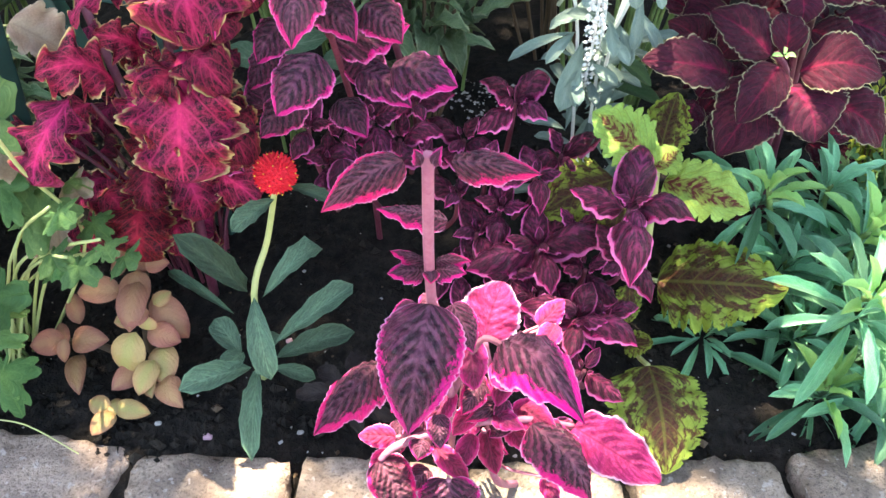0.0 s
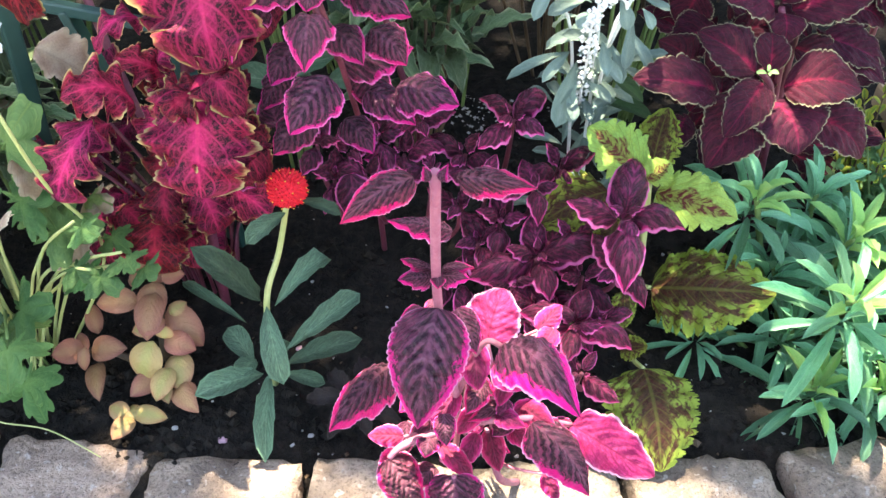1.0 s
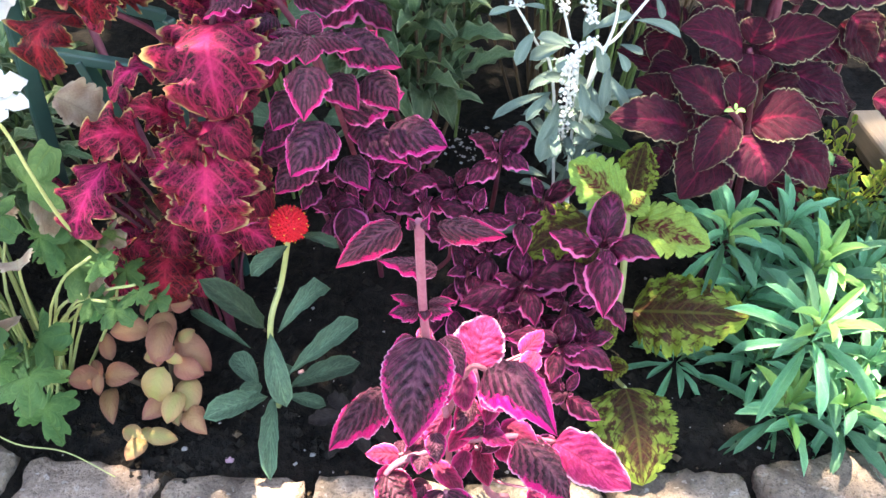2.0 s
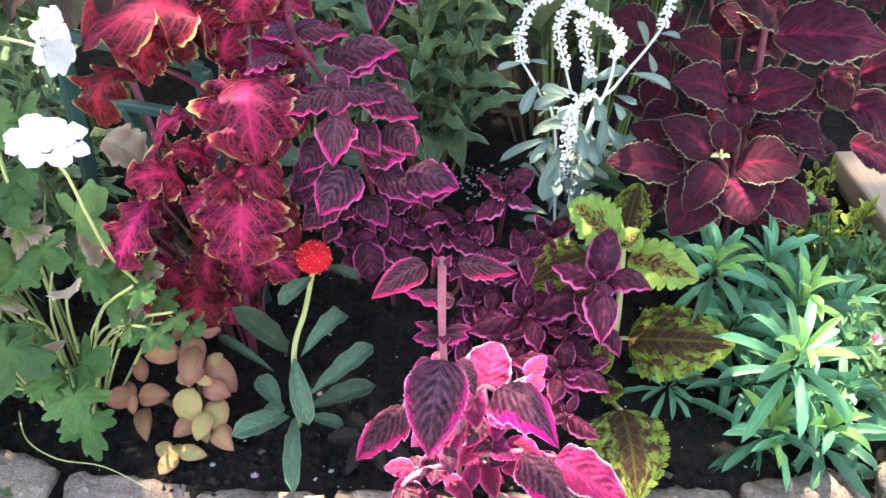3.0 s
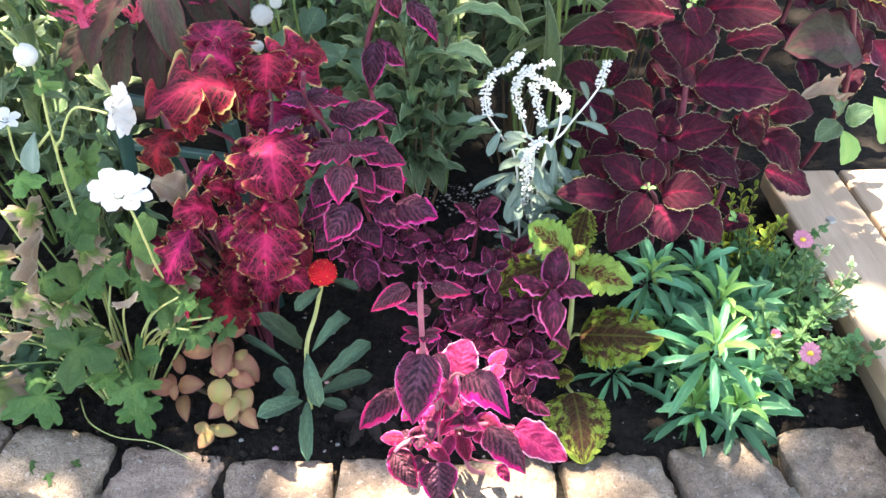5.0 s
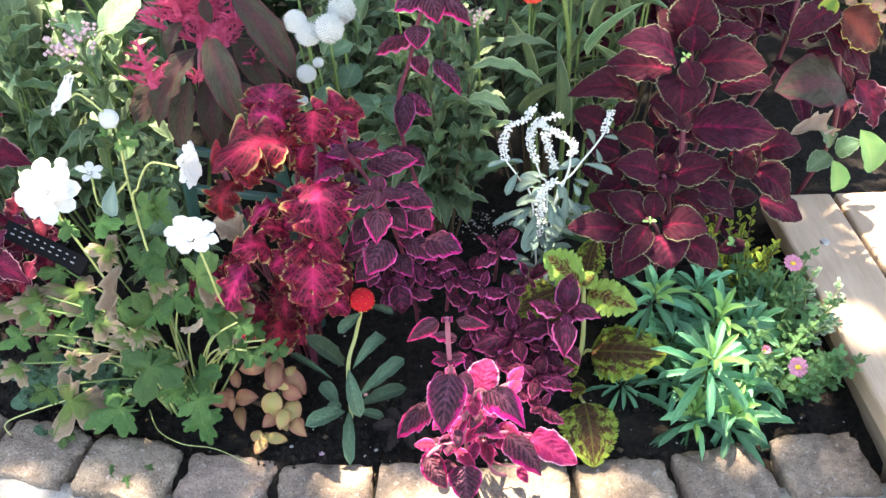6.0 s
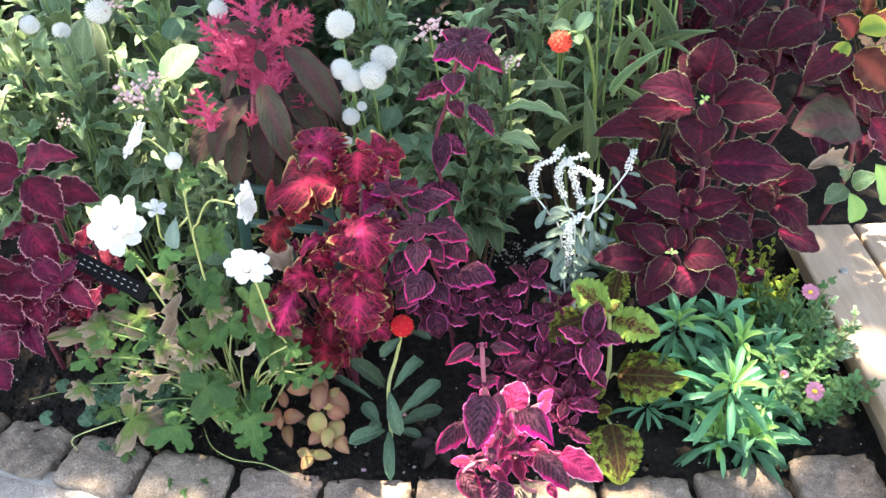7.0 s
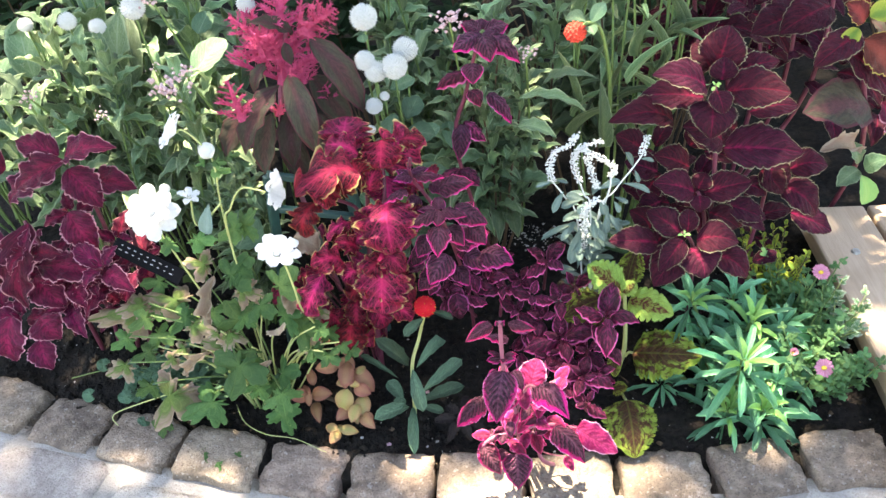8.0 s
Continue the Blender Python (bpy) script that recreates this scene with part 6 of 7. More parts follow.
tuft = Plant("dichondra", (-0.44, 0.41, -0.01), "trailing plant with small round grey-green leaves on the soil", "trailing plant", "dichondra", "stem_green")
for i in range(130):
    a = rng.gauss(0, 1)
    q = Vector((-0.42 + a * 0.05, 0.41 + rng.gauss(0, 0.022), rng.uniform(0.005, 0.05)))
    t = rng.uniform(0, 6.28)
    tuft.leaf(q, q + Vector((math.cos(t), math.sin(t) - 0.4, 0.2)).normalized() * rng.uniform(0.012, 0.021), 0.017)
for i in range(14):
    q = Vector((-0.42 + rng.gauss(0, 0.06), 0.41 + rng.gauss(0, 0.03), 0.02))
    tuft.stem([(-0.42 + rng.uniform(-0.03, 0.03), 0.41, 0.0), (q.x * 0.5 - 0.21, q.y, 0.035), q], 0.0009, 0.0007)
tuft.stem([(-0.410, 0.360, 0.054), (-0.489, 0.363, 0.020), (-0.505, 0.359, 0.010), (-0.494, 0.346, 0.010)], 0.0009, 0.0006, MAT["stem_pale"])

vine = Plant("vine_runner", (-0.353, 0.384, 0.000), "thin pale runner with tiny leaves lying on soil", "vine", "palm", "stem_pale")
vine.stem([(-0.351, 0.380, 0.004), (-0.333, 0.348, 0.006), (-0.302, 0.327, 0.008), (-0.265, 0.319, 0.008), (-0.223, 0.294, 0.012)], 0.0007, 0.0004)
vine.stem([(-0.406, 0.373, 0.030), (-0.366, 0.382, 0.030), (-0.336, 0.386, 0.020), (-0.307, 0.378, 0.005)], 0.0014, 0.001)
vine.leaf((-0.379, 0.312, 0.007), (-0.368, 0.291, 0.007), 0.012)
vine.leaf((-0.356, 0.293, 0.007), (-0.350, 0.278, 0.007), 0.011)
vine.leaf((-0.333, 0.295, 0.007), (-0.330, 0.302, 0.007), 0.010)

# ---- crimson coleus at the far left ----
crim = Plant("coleus", (-0.53, 0.49, -0.01), "coleus with crimson leaves and thin pale scalloped edges", "coleus plant", "crimson", "stem_plum")
crim.leaf((-0.515, 0.490, 0.311), (-0.574, 0.470, 0.285), 0.041)
crim.leaf((-0.512, 0.490, 0.315), (-0.441, 0.480, 0.331), 0.038)
crim.leaf((-0.523, 0.500, 0.313), (-0.575, 0.510, 0.330), 0.037)
crim.leaf((-0.512, 0.485, 0.302), (-0.475, 0.465, 0.259), 0.041)
crim.leaf((-0.497, 0.500, 0.276), (-0.438, 0.490, 0.267), 0.038)
crim.leaf((-0.536, 0.500, 0.286), (-0.602, 0.490, 0.248), 0.041)
crim.leaf((-0.534, 0.490, 0.238), (-0.505, 0.475, 0.192), 0.042)
crim.leaf((-0.569, 0.460, 0.245), (-0.589, 0.420, 0.143), 0.045)
crim.leaf((-0.572, 0.450, 0.188), (-0.488, 0.430, 0.181), 0.041)
crim.leaf((-0.586, 0.450, 0.170), (-0.547, 0.430, 0.135), 0.042)
crim.leaf((-0.597, 0.450, 0.180), (-0.645, 0.430, 0.181), 0.042)
crim.leaf((-0.632, 0.440, 0.115), (-0.639, 0.420, 0.054), 0.051)
crim.leaf((-0.595, 0.440, 0.113), (-0.566, 0.420, 0.092), 0.046)
crim.leaf((-0.602, 0.430, 0.084), (-0.589, 0.410, 0.047), 0.036)
crim.leaf((-0.581, 0.460, 0.134), (-0.508, 0.440, 0.110), 0.040)
crim.leaf((-0.615, 0.470, 0.210), (-0.661, 0.460, 0.211), 0.049)
crim.leaf((-0.608, 0.520, 0.284), (-0.647, 0.520, 0.294), 0.041)
for i in range(22):
    crim.rosette((rng.uniform(-0.70, -0.46), rng.uniform(0.43, 0.56), rng.uniform(0.03, 0.22)), rng.uniform(0.038, 0.052), 3, (0, -0.5, 0.85))
for x, y, z in ((-0.50, 0.49, 0.28), (-0.55, 0.46, 0.17), (-0.60, 0.5, 0.22), (-0.47, 0.5, 0.2)):
    crim.stem([(x * 0.5 - 0.27, 0.5, -0.01), (x * 0.8 - 0.1, 0.5, z * 0.5), (x, y, z)], 0.0035, 0.0025)

# ---- the back of the bed ----

def bush(name, label, category, base, spread, height, shoots, per, length, width, what, stem, lift=0.6, droop=0.0, seed=0, lean=(0, 0)):
    p = Plant(name, base, label, category, what, stem, "leafy plants at the back of the bed")
    for i in range(shoots):
        a, d = rng.uniform(0, 6.28), math.sqrt(rng.random()) * spread
        x, y = base[0] + math.cos(a) * d, base[1] + math.sin(a) * d * 0.7
        h = height * rng.uniform(0.7, 1.05)
        p.shoot((base[0] + (x - base[0]) * 0.35, base[1] + (y - base[1]) * 0.35, -0.01), (x + lean[0] * h, y + lean[1] * h, h), per + 3, length, width, what, 0.03, 0.34, lift, droop + 0.2)
    return p


bush("sage_plant", "leafy green plant with soft pointed leaves", "leafy plant", (-0.60, 0.66, -0.01), 0.12, 0.40, 13, 11, 0.085, 0.030, "meadow", "stem_green")
bush("sage_plant", "leafy green plant with soft pointed leaves", "leafy plant", (-0.42, 0.63, -0.01), 0.10, 0.36, 12, 11, 0.08, 0.028, "meadow", "stem_green")
bush("sage_plant", "leafy green plant with broad pale leaves", "leafy plant", (-0.50, 0.82, -0.01), 0.14, 0.52, 12, 10, 0.095, 0.046, "meadow", "stem_green")
bush("sage_plant", "leafy green plant with broad pale leaves", "leafy plant", (-0.78, 0.80, -0.01), 0.16, 0.50, 13, 10, 0.095, 0.044, "meadow", "stem_green")
bush("sage_plant", "leafy green plant with soft pointed leaves", "leafy plant", (-0.34, 0.53, -0.01), 0.05, 0.24, 9, 10, 0.06, 0.018, "meadow", "stem_green")
bush("aster_plant", "bushy green plant with narrow pale-veined leaves", "leafy plant", (-0.02, 0.645, -0.01), 0.055, 0.36, 13, 14, 0.08, 0.024, "meadow", "stem_brown")
bush("aster_plant", "bushy green plant with narrow pale-veined leaves", "leafy plant", (0.13, 0.80, -0.01), 0.10, 0.44, 14, 14, 0.09, 0.025, "meadow", "stem_brown")
bush("aster_plant", "bushy green plant with narrow dull leaves", "leafy plant", (-0.08, 0.80, -0.01), 0.10, 0.44, 12, 14, 0.08, 0.028, "meadow", "stem_green")
# filler shrubs over the soil; dark leaf colour stands for shaded gaps
bush("shrub", "dark green leafy shrub at the back of the bed, darkened for shade", "shrub", (0.30, 0.98, -0.01), 0.22, 0.50, 24, 12, 0.06, 0.026, "deep", "stem_brown")
bush("shrub", "dark green leafy shrub at the back of the bed, darkened for shade", "shrub", (-0.20, 1.05, -0.01), 0.26, 0.55, 26, 12, 0.07, 0.03, "deep", "stem_brown")
bush("shrub", "dark green leafy shrub at the back of the bed, darkened for shade", "shrub", (-0.80, 1.15, -0.01), 0.30, 0.60, 28, 12, 0.075, 0.034, "deep", "stem_brown")
bush("shrub", "dark green leafy shrub at the back of the bed, darkened for shade", "shrub", (0.85, 1.15, -0.01), 0.30, 0.50, 26, 12, 0.07, 0.03, "deep", "stem_brown")
bush("shrub", "dark green leafy shrub at the back of the bed, darkened for shade", "shrub", (0.15, 1.45, -0.01), 0.40, 0.50, 26, 12, 0.075, 0.034, "deep", "stem_brown")

# broad leaf behind the sage
broad = Plant("hosta", (-0.38, 0.76, -0.01), "plant with a few broad smooth green leaves", "leafy plant", "palm", "stem_green")
LEAVES["broad"] = [blade("broad_leaf", MAT["meadow"], power=(0.5, 0.6), arch=0.08, fold=0.12, ruffle=0.02, seed=91 + i) for i in range(2)]
LEAVES["broad_deep"] = [blade("broad_leaf", MAT["green"], power=(0.5, 0.6), arch=0.08, fold=0.08, ruffle=0.02, seed=95 + i) for i in range(2)]
broad.leaf((-0.502, 0.660, 0.305), (-0.488, 0.700, 0.405), 0.046, "broad")
broad.leaf((-0.478, 0.660, 0.320), (-0.488, 0.720, 0.389), 0.037, "broad")
broad.leaf((-0.396, 0.660, 0.332), (-0.357, 0.700, 0.359), 0.039, "broad_deep")
broad.leaf((-0.400, 0.720, 0.360), (-0.388, 0.750, 0.379), 0.030, "broad_deep")
broad.leaf((-0.634, 0.700, 0.316), (-0.647, 0.740, 0.389), 0.046, "broad")
broad.leaf((-0.674, 0.740, 0.341), (-0.643, 0.720, 0.315), 0.055, "broad_deep")
broad.leaf((-0.330, 0.470, 0.187), (-0.309, 0.500, 0.216), 0.049, "broad_deep")
broad.stem([(-0.38, 0.76, -0.01), (-0.40, 0.72, 0.2), (-0.502, 0.660, 0.305)], 0.003, 0.002)
broad.stem([(-0.36, 0.76, -0.01), (-0.32, 0.72, 0.2), (-0.396, 0.660, 0.332)], 0.003, 0.002)

# pink plume plant
celo = Plant("celosia", (-0.24, 0.60, -0.01), "celosia with feathery pink plumes and drooping bronze-green leaves", "celosia", "bronze", "stem_pink")


def plume(p, a, b, r, n=26):
    """A feathery plume: tapering side tufts of fine bristles round an axis."""
    a, b = Vector(a), Vector(b)
    axis = (b - a)
    verts, faces = tube_geometry(spline([a, b]), r * 0.18, r * 0.05, 5)
    for i in range(n):
        q = i / n
        ang = i * 2.4
        x = axis.normalized().orthogonal()
        d = Matrix.Rotation(ang, 3, axis.normalized()) @ x
        s = r * (1 - q * 0.75) * rng.uniform(0.7, 1.3)
        c = a + axis * q
        end = c + (d + axis.normalized() * rng.uniform(0.5, 1.0)).normalized() * s
        for k in range(9):
            m = c.lerp(end, (k + 1) / 9)
            for h in range(6):
                t = Vector((rng.uniform(-1, 1), rng.uniform(-1, 1), rng.uniform(-0.3, 1))).normalized()
                o = len(verts)
                w = t.orthogonal().normalized() * s * 0.034
                u = (end - c).normalized() * s * 0.12
                verts += [m + w, m - w, m + t * s * rng.uniform(0.16, 0.3) + u]
                faces.append((o, o + 1, o + 2))
    attach("plume", mesh_of("plume", verts, faces, MAT["plume"], False), p.ob)


plume(celo, (-0.265, 0.600, 0.340), (-0.258, 0.640, 0.473), 0.052, 46)
plume(celo, (-0.267, 0.600, 0.385), (-0.313, 0.590, 0.434), 0.034, 26)
plume(celo, (-0.236, 0.600, 0.405), (-0.190, 0.600, 0.434), 0.034, 26)
plume(celo, (-0.281, 0.590, 0.376), (-0.281, 0.570, 0.421), 0.03, 20)
plume(celo, (-0.306, 0.530, 0.330), (-0.316, 0.540, 0.379), 0.026, 22)
plume(celo, (-0.267, 0.540, 0.330), (-0.259, 0.540, 0.345), 0.016, 12)
plume(celo, (-0.205, 0.580, 0.324), (-0.212, 0.580, 0.347), 0.018, 14)
plume(celo, (-0.232, 0.560, 0.359), (-0.235, 0.570, 0.383), 0.022, 16)
celo.stem([(-0.24, 0.60, -0.01), (-0.281, 0.600, 0.251), (-0.255, 0.610, 0.402)], 0.004, 0.003)
celo.leaf((-0.222, 0.580, 0.410), (-0.164, 0.550, 0.323), 0.035)
celo.leaf((-0.251, 0.570, 0.369), (-0.223, 0.520, 0.287), 0.034)
celo.leaf((-0.264, 0.570, 0.355), (-0.312, 0.530, 0.283), 0.033)
celo.leaf((-0.278, 0.580, 0.380), (-0.294, 0.560, 0.351), 0.017)
celo.leaf((-0.231, 0.600, 0.353), (-0.182, 0.560, 0.295), 0.035)
celo.leaf((-0.243, 0.550, 0.417), (-0.238, 0.540, 0.394), 0.014)
celo.leaf((-0.253, 0.580, 0.326), (-0.259, 0.540, 0.254), 0.032)
celo.leaf((-0.284, 0.580, 0.312), (-0.296, 0.540, 0.247), 0.031)
celo.leaf((-0.232, 0.600, 0.299), (-0.215, 0.570, 0.241), 0.033)
celo.leaf((-0.317, 0.600, 0.311), (-0.351, 0.570, 0.256), 0.032)
celo.leaf((-0.243, 0.600, 0.405), (-0.288, 0.580, 0.431), 0.022)
celo.leaf((-0.237, 0.620, 0.418), (-0.189, 0.600, 0.402), 0.020)
celo.leaf((-0.278, 0.600, 0.285), (-0.250, 0.570, 0.208), 0.034)

glo = Plant("globe_amaranth", (-0.12, 0.62, -0.01), "globe amaranth with white round flowers on thin stems", "globe amaranth", "green", "stem_green")
for c, s in (((-0.155, 0.580, 0.429), 0.0165), ((-0.111, 0.580, 0.387), 0.0155), ((-0.157, 0.560, 0.385), 0.0125), ((-0.145, 0.555, 0.373), 0.0135), ((-0.123, 0.555, 0.378), 0.016), ((-0.151, 0.550, 0.331), 0.0105), ((-0.138, 0.555, 0.341), 0.006), ((-0.157, 0.540, 0.305), 0.006)):
    c = Vector(c)
    ball("flower_head", c, s, MAT["globe"], 300, glo.ob, 0.95, 0.09)
    glo.stem([(-0.12 + rng.uniform(-0.02, 0.02), 0.62, -0.01), (c.x * 0.7 - 0.036, 0.60, c.z * 0.55), c - Vector((0, 0, s * 0.8))], 0.0019, 0.0013)
glo.leaf((-0.128, 0.560, 0.315), (-0.136, 0.540, 0.288), 0.023)
glo.leaf((-0.133, 0.570, 0.341), (-0.102, 0.580, 0.349), 0.020)
glo.leaf((-0.152, 0.560, 0.317), (-0.174, 0.570, 0.339), 0.012)
glo.leaf((-0.116, 0.570, 0.301), (-0.101, 0.590, 0.321), 0.028)
glo.leaf((-0.117, 0.570, 0.285), (-0.082, 0.560, 0.282), 0.025)
glo.leaf((-0.105, 0.580, 0.263), (-0.076, 0.580, 0.282), 0.026)
glo.leaf((-0.159, 0.580, 0.410), (-0.157, 0.575, 0.401), 0.013)
for i in range(16):
    q = Vector((rng.uniform(-0.16, -0.06), rng.uniform(0.56, 0.64), rng.uniform(0.08, 0.26)))
    t = rng.uniform(0, 6.28)
    glo.leaf(q, q + Vector((math.cos(t), math.sin(t), 0.3)) * 0.05, 0.024)

# tall dark coleus shoot
tall = Plant("coleus", (0.01, 0.56, -0.01), "tall thin coleus with small dark plum leaves", "coleus plant", "small", "stem_plum")
tall.stem([(0.01, 0.56, -0.01), (-0.054, 0.540, 0.260), (-0.040, 0.530, 0.357), (-0.022, 0.520, 0.429)], 0.003, 0.002)
tall.leaf((-0.022, 0.520, 0.429), (-0.053, 0.500, 0.419), 0.027, "plum")
tall.leaf((-0.019, 0.520, 0.430), (0.020, 0.500, 0.402), 0.024, "plum")
tall.leaf((-0.021, 0.515, 0.430), (-0.012, 0.490, 0.409), 0.028, "plum")
tall.leaf((-0.022, 0.525, 0.430), (-0.043, 0.530, 0.437), 0.021, "plum")
tall.leaf((-0.017, 0.525, 0.430), (0.009, 0.530, 0.433), 0.025, "plum")
tall.leaf((-0.022, 0.530, 0.430), (-0.020, 0.540, 0.438), 0.021, "plum")
tall.leaf((-0.033, 0.525, 0.393), (-0.032, 0.510, 0.374), 0.025, "plum")
tall.leaf((-0.038, 0.530, 0.378), (-0.075, 0.520, 0.364), 0.017)
tall.leaf((-0.015, 0.530, 0.352), (0.010, 0.510, 0.321), 0.018, "plum")
tall.leaf((-0.047, 0.535, 0.310), (-0.053, 0.520, 0.269), 0.023, "plum")
tall.leaf((-0.045, 0.540, 0.311), (-0.020, 0.530, 0.288), 0.020)
tall.leaf((-0.053, 0.540, 0.244), (-0.085, 0.530, 0.227), 0.021)
tall.leaf((-0.053, 0.540, 0.244), (-0.029, 0.530, 0.224), 0.021)
tall.leaf((-0.037, 0.530, 0.357), (-0.025, 0.520, 0.340), 0.019)

# tall grasses and the orange flower
gra = Plant("grass_clump", (0.16, 0.70, -0.01), "clump of tall pale green grassy stems", "grass", "fresh", "stem_green")
LEAVES["grass"] = [blade("grass_leaf", MAT["meadow"], power=(0.35, 0.7), arch=0.12, fold=0.2, seed=101 + i) for i in range(2)]
for i in range(16):
    x = rng.uniform(0.10, 0.24)
    h = rng.uniform(0.45, 0.62)
    gra.stem([(0.16 + (x - 0.16) * 0.5, 0.70 + rng.uniform(-0.04, 0.04), -0.01), (x, 0.69, h * 0.5), (x + rng.uniform(-0.02, 0.02), 0.68, h)], 0.002, 0.0012)
    for k in range(4):
        q = Vector((x, 0.69, h * rng.uniform(0.3, 0.9)))
        gra.leaf(q, q + Vector((rng.uniform(-0.06, 0.06), rng.uniform(-0.05, 0.02), rng.uniform(-0.02, 0.1))), 0.008, "grass")
gra.leaf((0.129, 0.600, 0.230), (0.122, 0.600, 0.327), 0.018, "grass")
gra.leaf((0.159, 0.620, 0.307), (0.213, 0.600, 0.379), 0.011, "grass")
gra.leaf((0.050, 0.580, 0.333), (0.111, 0.560, 0.349), 0.016, "meadow")
gra.leaf((0.020, 0.580, 0.316), (0.103, 0.560, 0.303), 0.016, "meadow")
gra.leaf((0.019, 0.580, 0.277), (0.067, 0.560, 0.270), 0.018, "meadow")
ora = Plant("globe_amaranth", (0.13, 0.60, -0.01), "globe amaranth with a small orange-red flower", "globe amaranth", "green", "stem_green")
ora.stem([(0.15, 0.72, -0.01), (0.136, 0.600, 0.28), (0.113, 0.530, 0.411), (0.096, 0.520, 0.435), (0.081, 0.515, 0.429)], 0.0026, 0.0018)
ball("flower_head", (0.080, 0.515, 0.427), 0.0125, MAT["orange"], 90, ora.ob, 0.9, 0.24)
ora.leaf((0.093, 0.520, 0.434), (0.067, 0.500, 0.449), 0.016)
ora.leaf((0.096, 0.520, 0.435), (0.113, 0.530, 0.452), 0.016)
ora.leaf((0.095, 0.520, 0.432), (0.098, 0.500, 0.430), 0.013)

# pale pink flower heads
stone_fl = Plant("sedum_flowers", (-0.36, 0.60, -0.01), "stems topped with small clusters of pale pink florets", "flowers", "meadow", "stem_green")
for c, s, n in (((-0.385, 0.540, 0.373), 0.020, 40), ((-0.368, 0.550, 0.386), 0.014, 22), ((-0.405, 0.560, 0.391), 0.008, 12), ((-0.487, 0.560, 0.330), 0.011, 18), ((-0.581, 0.580, 0.350), 0.014, 22), ((-0.056, 0.560, 0.427), 0.017, 36), ((0.029, 0.560, 0.386), 0.012, 20), ((-0.411, 0.620, 0.452), 0.016, 26)):
    c = Vector(c)
    verts, faces = [], []
    for i in range(n):
        q = Vector((rng.gauss(0, 0.5), rng.gauss(0, 0.5), rng.gauss(0, 0.3))) * s
        h = s * rng.uniform(0.10, 0.2)
        o = len(verts)
        verts += [q + Vector(v) * h for v in ((1, 0, 0), (-1, 0, 0), (0, 1, 0), (0, -1, 0), (0, 0, 1), (0, 0, -1))]
        faces += [(o + a, o + b, o + c2) for a, b, c2 in ((0, 2, 4), (2, 1, 4), (1, 3, 4), (3, 0, 4), (2, 0, 5), (1, 2, 5), (3, 1, 5), (0, 3, 5))]
    attach("flower_head", mesh_of("flower_head", verts, faces, MAT["blush"]), stone_fl.ob, Matrix.Translation(c))
    stone_fl.stem([(c.x, c.y + 0.16, -0.01), (c.x + 0.01, c.y + 0.10, c.z * 0.55), c], 0.0018, 0.0012)
for c, s in (((-0.435, 0.620, 0.439), 0.015), ((-0.540, 0.660, 0.411), 0.012), ((-0.504, 0.660, 0.402), 0.011), ((-0.606, 0.680, 0.401), 0.010), ((-0.310, 0.660, 0.421), 0.012)):
    far = Plant("globe_amaranth", (c[0], c[1] + 0.05, -0.01), "globe amaranth with a white round flower head", "globe amaranth", "green", "stem_green", "white globe flowers at the back")
    ball("flower_head", c, s, MAT["globe"], 200, far.ob, 0.95, 0.1)
    far.stem([(c[0], c[1] + 0.05, -0.01), (c[0], c[1] + 0.03, c[2] * 0.5), c], 0.0018, 0.0012)

# ---- behind the deck ----
dark = Plant("coleus", (0.36, 0.80, -0.01), "coleus with dark wine leaves in deep shade", "coleus plant", "wine", "stem_plum")
for i in range(18):
    dark.rosette((rng.uniform(0.24, 0.50), rng.uniform(0.74, 0.9), rng.uniform(0.2, 0.46)), rng.uniform(0.06, 0.085), 3, (0, -0.4, 0.9))
for i in range(5):
    dark.stem([(0.36, 0.8, -0.01), (0.30 + i * 0.04, 0.8, 0.2), (0.26 + i * 0.05, 0.8, 0.44)], 0.004, 0.003)
aut = Plant("coleus", (0.50, 0.74, -0.01), "coleus with orange and wine leaves edged golden yellow", "coleus plant", "autumn", "stem_plum")
aut.leaf((0.429, 0.620, 0.360), (0.368, 0.580, 0.339), 0.040, "wine")
aut.leaf((0.438, 0.620, 0.352), (0.479, 0.600, 0.315), 0.061)
aut.leaf((0.421, 0.620, 0.339), (0.480, 0.600, 0.285), 0.048, "wine")
aut.leaf((0.428, 0.620, 0.367), (0.403, 0.600, 0.345), 0.020, "box")
aut.leaf((0.437, 0.630, 0.369), (0.416, 0.640, 0.391), 0.034)
aut.leaf((0.442, 0.630, 0.376), (0.479, 0.640, 0.377), 0.034, "box")
aut.leaf((0.414, 0.680, 0.371), (0.350, 0.660, 0.346), 0.056, "wine")
aut.leaf((0.395, 0.700, 0.357), (0.322, 0.680, 0.339), 0.058, "wine")
aut.leaf((0.467, 0.620, 0.259), (0.375, 0.600, 0.267), 0.071, "bronze")
aut.leaf((0.479, 0.620, 0.266), (0.506, 0.600, 0.211), 0.043, "crimson")
aut.leaf((0.461, 0.620, 0.193), (0.408, 0.600, 0.209), 0.026, "husk")
aut.leaf((0.474, 0.620, 0.165), (0.441, 0.600, 0.153), 0.027, "meadow")
aut.leaf((0.480, 0.620, 0.156), (0.490, 0.610, 0.115), 0.027, "fresh")
aut.leaf((0.482, 0.620, 0.165), (0.505, 0.610, 0.188), 0.027, "meadow")
aut.leaf((0.477, 0.630, 0.168), (0.459, 0.640, 0.198), 0.023, "meadow")
aut.leaf((0.503, 0.620, 0.199), (0.522, 0.600, 0.149), 0.037, "fresh")
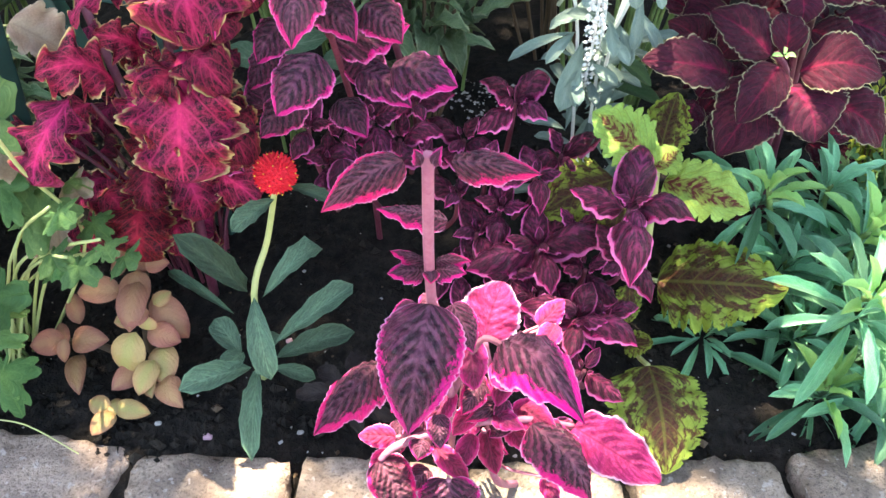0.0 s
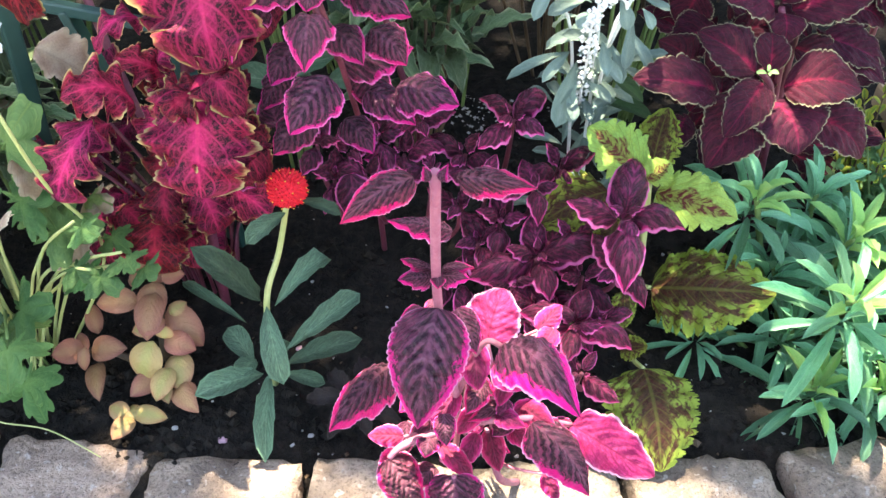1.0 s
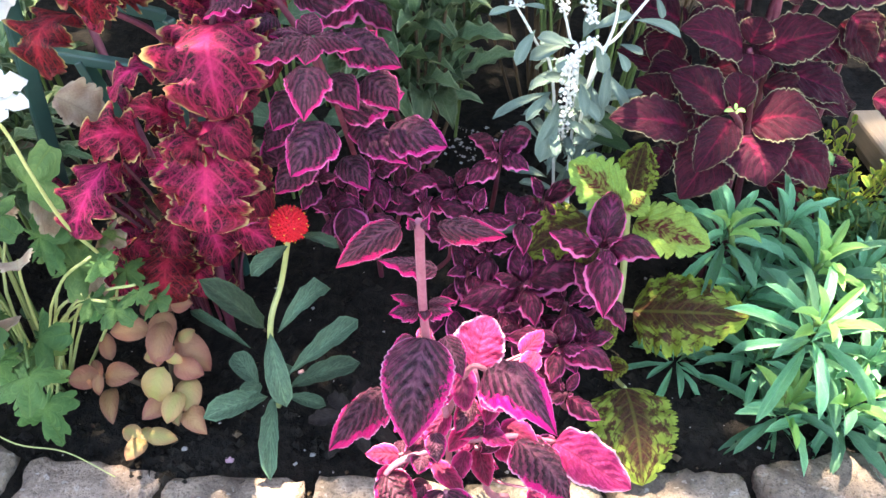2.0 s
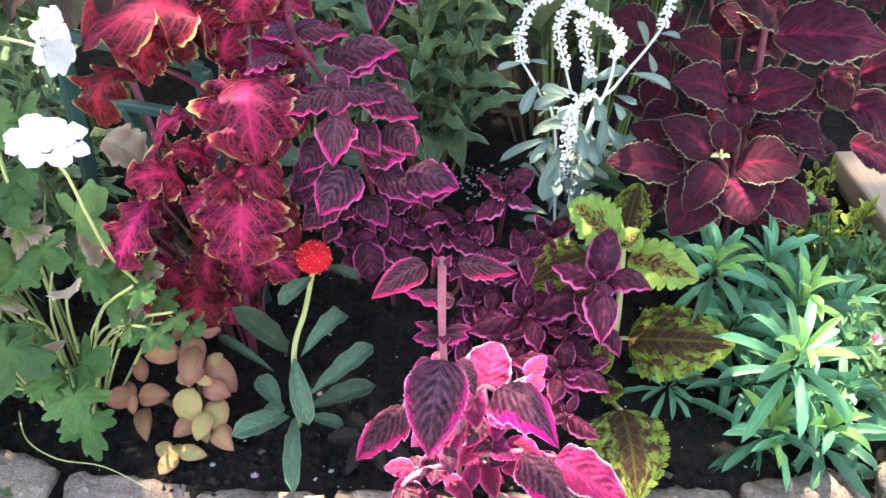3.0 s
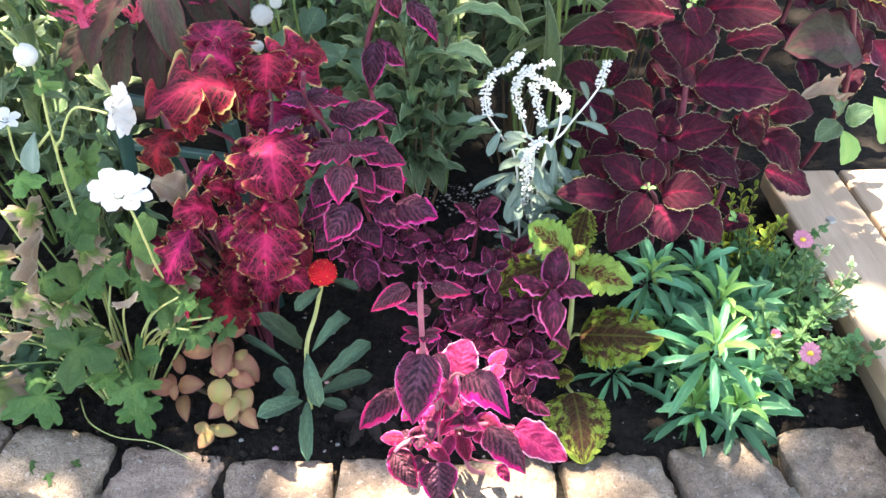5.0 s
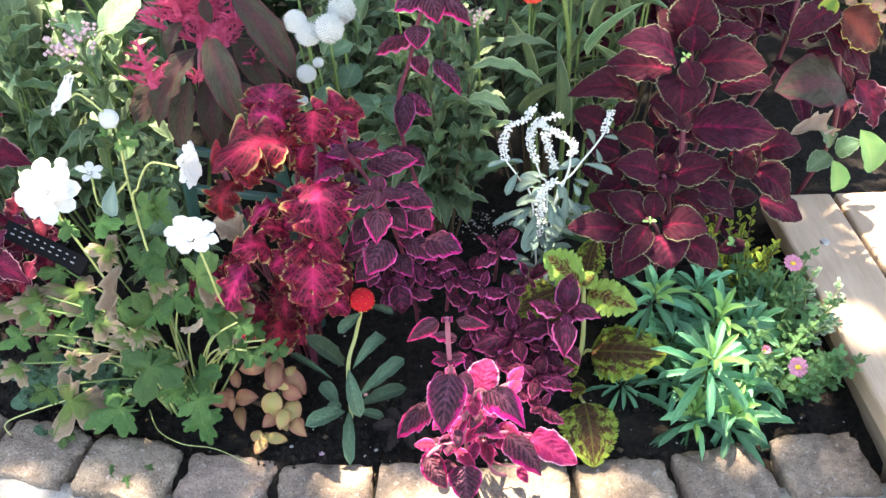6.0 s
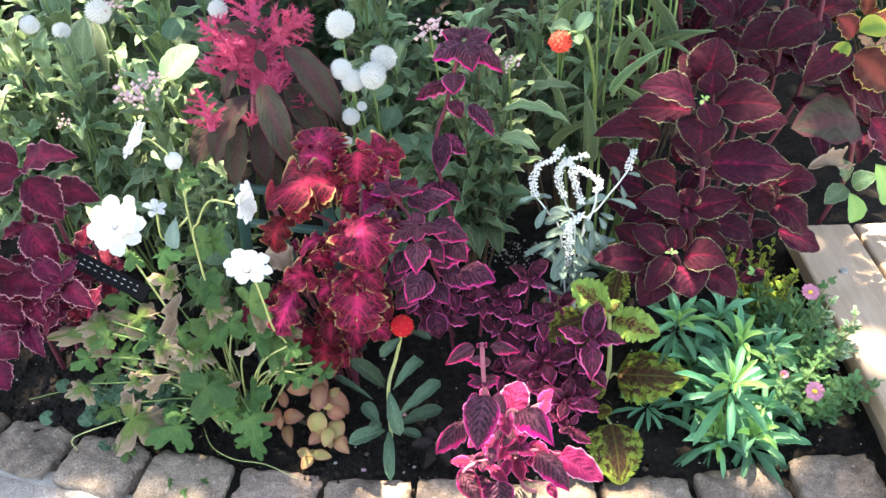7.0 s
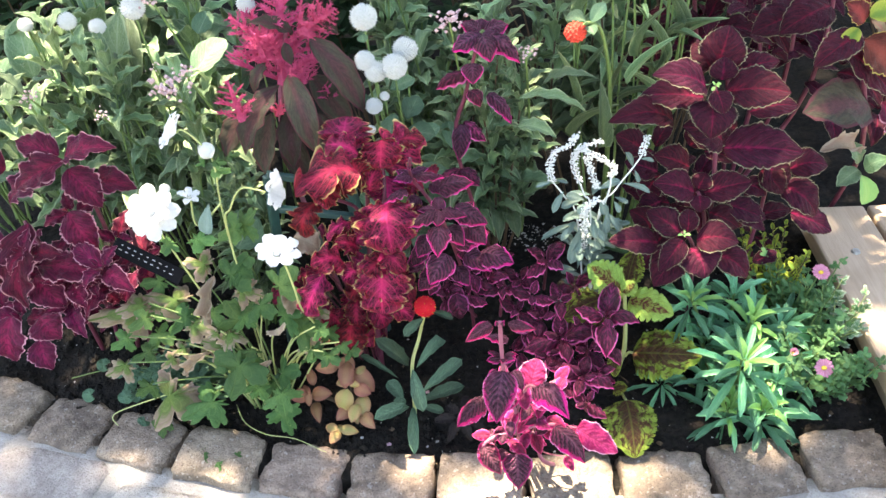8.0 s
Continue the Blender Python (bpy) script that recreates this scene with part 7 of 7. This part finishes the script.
aut.stem([(0.50, 0.74, -0.01), (0.480, 0.640, 0.188), (0.435, 0.630, 0.355)], 0.004, 0.003)
for i in range(8):
    aut.rosette((rng.uniform(0.46, 0.75), rng.uniform(0.74, 0.9), rng.uniform(0.08, 0.3)), rng.uniform(0.05, 0.07), 3, (0, -0.4, 0.9), rng.choice(["autumn", "bronze", "wine"]))

# ---- plastic stand and plant tag ----
stand = thing("plant_stand", (-0.26, 0.52, -0.01), "dark green plastic stand hidden behind the coleus", "plant stand")


def bar(a, b, w, d, parent, material, name):
    a, b = Vector(a), Vector(b)
    me = plank(w, d, (b - a).length, min(w, d) * 0.2, material, name)
    q = (b - a).to_track_quat("Z", "Y").to_matrix().to_4x4()
    return attach(name, me, parent, Matrix.Translation((a + b) / 2) @ q)


bar((-0.30, 0.50, -0.01), (-0.272, 0.470, 0.292), 0.012, 0.008, stand, MAT["plastic"], "post")
bar((-0.17, 0.52, -0.01), (-0.186, 0.500, 0.251), 0.018, 0.008, stand, MAT["plastic"], "post")
bar((-0.273, 0.470, 0.293), (-0.184, 0.500, 0.251), 0.009, 0.008, stand, MAT["plastic"], "rail")
bar((-0.283, 0.480, 0.239), (-0.183, 0.500, 0.206), 0.009, 0.008, stand, MAT["plastic"], "rail")
bar((-0.246, 0.490, 0.226), (-0.228, 0.490, 0.161), 0.016, 0.006, stand, MAT["plastic"], "brace")
tag = thing("plant_tag", (-0.446, 0.470, 0.173), "black plastic plant tag with white printing in the soil", "plant tag")
a, b = Vector((-0.482, 0.470, 0.201)), Vector((-0.401, 0.450, 0.160))
sx = (b - a).normalized()
sn = (Vector((0, -0.7, 0.7)) - sx * Vector((0, -0.7, 0.7)).dot(sx)).normalized()
sy = sn.cross(sx)
turn = Matrix((sx, sy, sn)).transposed().to_4x4()
attach("plate", plank((b - a).length, 0.020, 0.002, 0.0006, MAT["black_plastic"], "plate"), tag, Matrix.Translation((a + b) / 2) @ turn)
for i in range(2):
    for k in range(9):
        w = 0.003 + 0.003 * ((k * 7 + i * 3) % 4) / 3
        attach("print_bar", plank(w * 0.7, 0.0012, 0.0006, 0.0001, MAT["white_ink"], "print_bar"), tag, Matrix.Translation((a + b) / 2 + sx * (-0.036 + k * 0.0085) + sy * (0.004 - i * 0.006) + sn * 0.0016) @ turn)
bar((a + b) / 2 - Vector((0, -0.01, 0.005)), ((a + b) / 2).xy.to_3d() + Vector((0, 0.03, -0.01)), 0.008, 0.002, tag, MAT["black_plastic"], "stake")

# ---- crumbs on the soil ----
def crumbs(name, label, count, lo, hi, material, seed, x0=-0.7, x1=0.44, y1=0.75, top=0.35):
    r = random.Random(seed)
    verts, faces = [], []
    for i in range(count):
        x, s = r.uniform(x0, x1), lo + (hi - lo) * r.random() ** 3
        y = edge_y(x) - 0.008 + (y1 - 0.3) * r.random() ** 1.6
        c = Vector((x, y, soil_height(x, y) + s * top))
        o = len(verts)
        for v in ((1, 0, 0), (-1, 0, 0), (0, 1, 0), (0, -1, 0), (0, 0, 0.8), (0, 0, -0.8)):
            verts.append(c + Vector((v[0] + r.uniform(-0.3, 0.3), v[1] + r.uniform(-0.3, 0.3), v[2] + r.uniform(-0.3, 0.3))) * s)
        faces += [(o + a, o + b, o + c2) for a, b, c2 in ((0, 2, 4), (2, 1, 4), (1, 3, 4), (3, 0, 4), (2, 0, 5), (1, 2, 5), (3, 1, 5), (0, 3, 5))]
    return tagged(new(name, mesh_of(name, verts, faces, material, False)), label, "soil", kind="stuff")


crumbs("soil_crumbs", "dark crumbs of potting soil in the bed", 9000, 0.0012, 0.006, MAT["soil"], 1)
crumbs("bark_chips", "brown bark chips strewn over the soil", 300, 0.001, 0.004, MAT["stem_brown"], 2)
crumbs("perlite", "white perlite grains strewn over the soil", 420, 0.0006, 0.0022, MAT["perlite"], 3)


def pebble(c, s, label, material):
    me = block(s, s * 0.8, s * 0.6, int(s * 1e5), material, 0.5, 0.08)
    ob = new("pebble", me)
    ob.matrix_basis = Matrix.Translation((c[0], c[1], soil_height(c[0], c[1]) + s * 0.45))
    return tagged(ob, label, "pebble", "pebbles on the soil")


pebble((-0.151, 0.317, 0.000), 0.006, "small pinkish pebble on the dark soil", MAT["pebble"])
pebble((-0.093, 0.326, 0.000), 0.0045, "small grey pebble on the dark soil", MAT["perlite"])
pebble((-0.107, 0.398, 0.000), 0.005, "small pinkish pebble on the dark soil", MAT["pebble"])
pebble((-0.185, 0.327, 0.000), 0.004, "small pale pebble on the dark soil", MAT["perlite"])


def spill(c, spread, count, label, material):
    """A small spill of pale grains on the soil."""
    r = random.Random(11)
    verts, faces = [], []
    for i in range(count):
        x, y, s = r.gauss(c[0], spread), r.gauss(c[1], spread * 0.5), r.uniform(0.0007, 0.0026)
        p = Vector((x, y, soil_height(x, y) + s * 0.5))
        o = len(verts)
        verts += [p + Vector((v[0] + r.uniform(-0.3, 0.3), v[1] + r.uniform(-0.3, 0.3), v[2])) * s for v in ((1, 0, 0), (-1, 0, 0), (0, 1, 0), (0, -1, 0), (0, 0, 0.8), (0, 0, -0.8))]
        faces += [(o + a, o + b, o + d) for a, b, d in ((0, 2, 4), (2, 1, 4), (1, 3, 4), (3, 0, 4), (2, 0, 5), (1, 2, 5), (3, 1, 5), (0, 3, 5))]
    return tagged(new("spilled_grit", mesh_of("spilled_grit", verts, faces, material, False)), label, "grit", kind="stuff")


spill((0.05, 0.70), 0.03, 150, "pale grit spilled on the soil behind the coleus", MAT["perlite"])
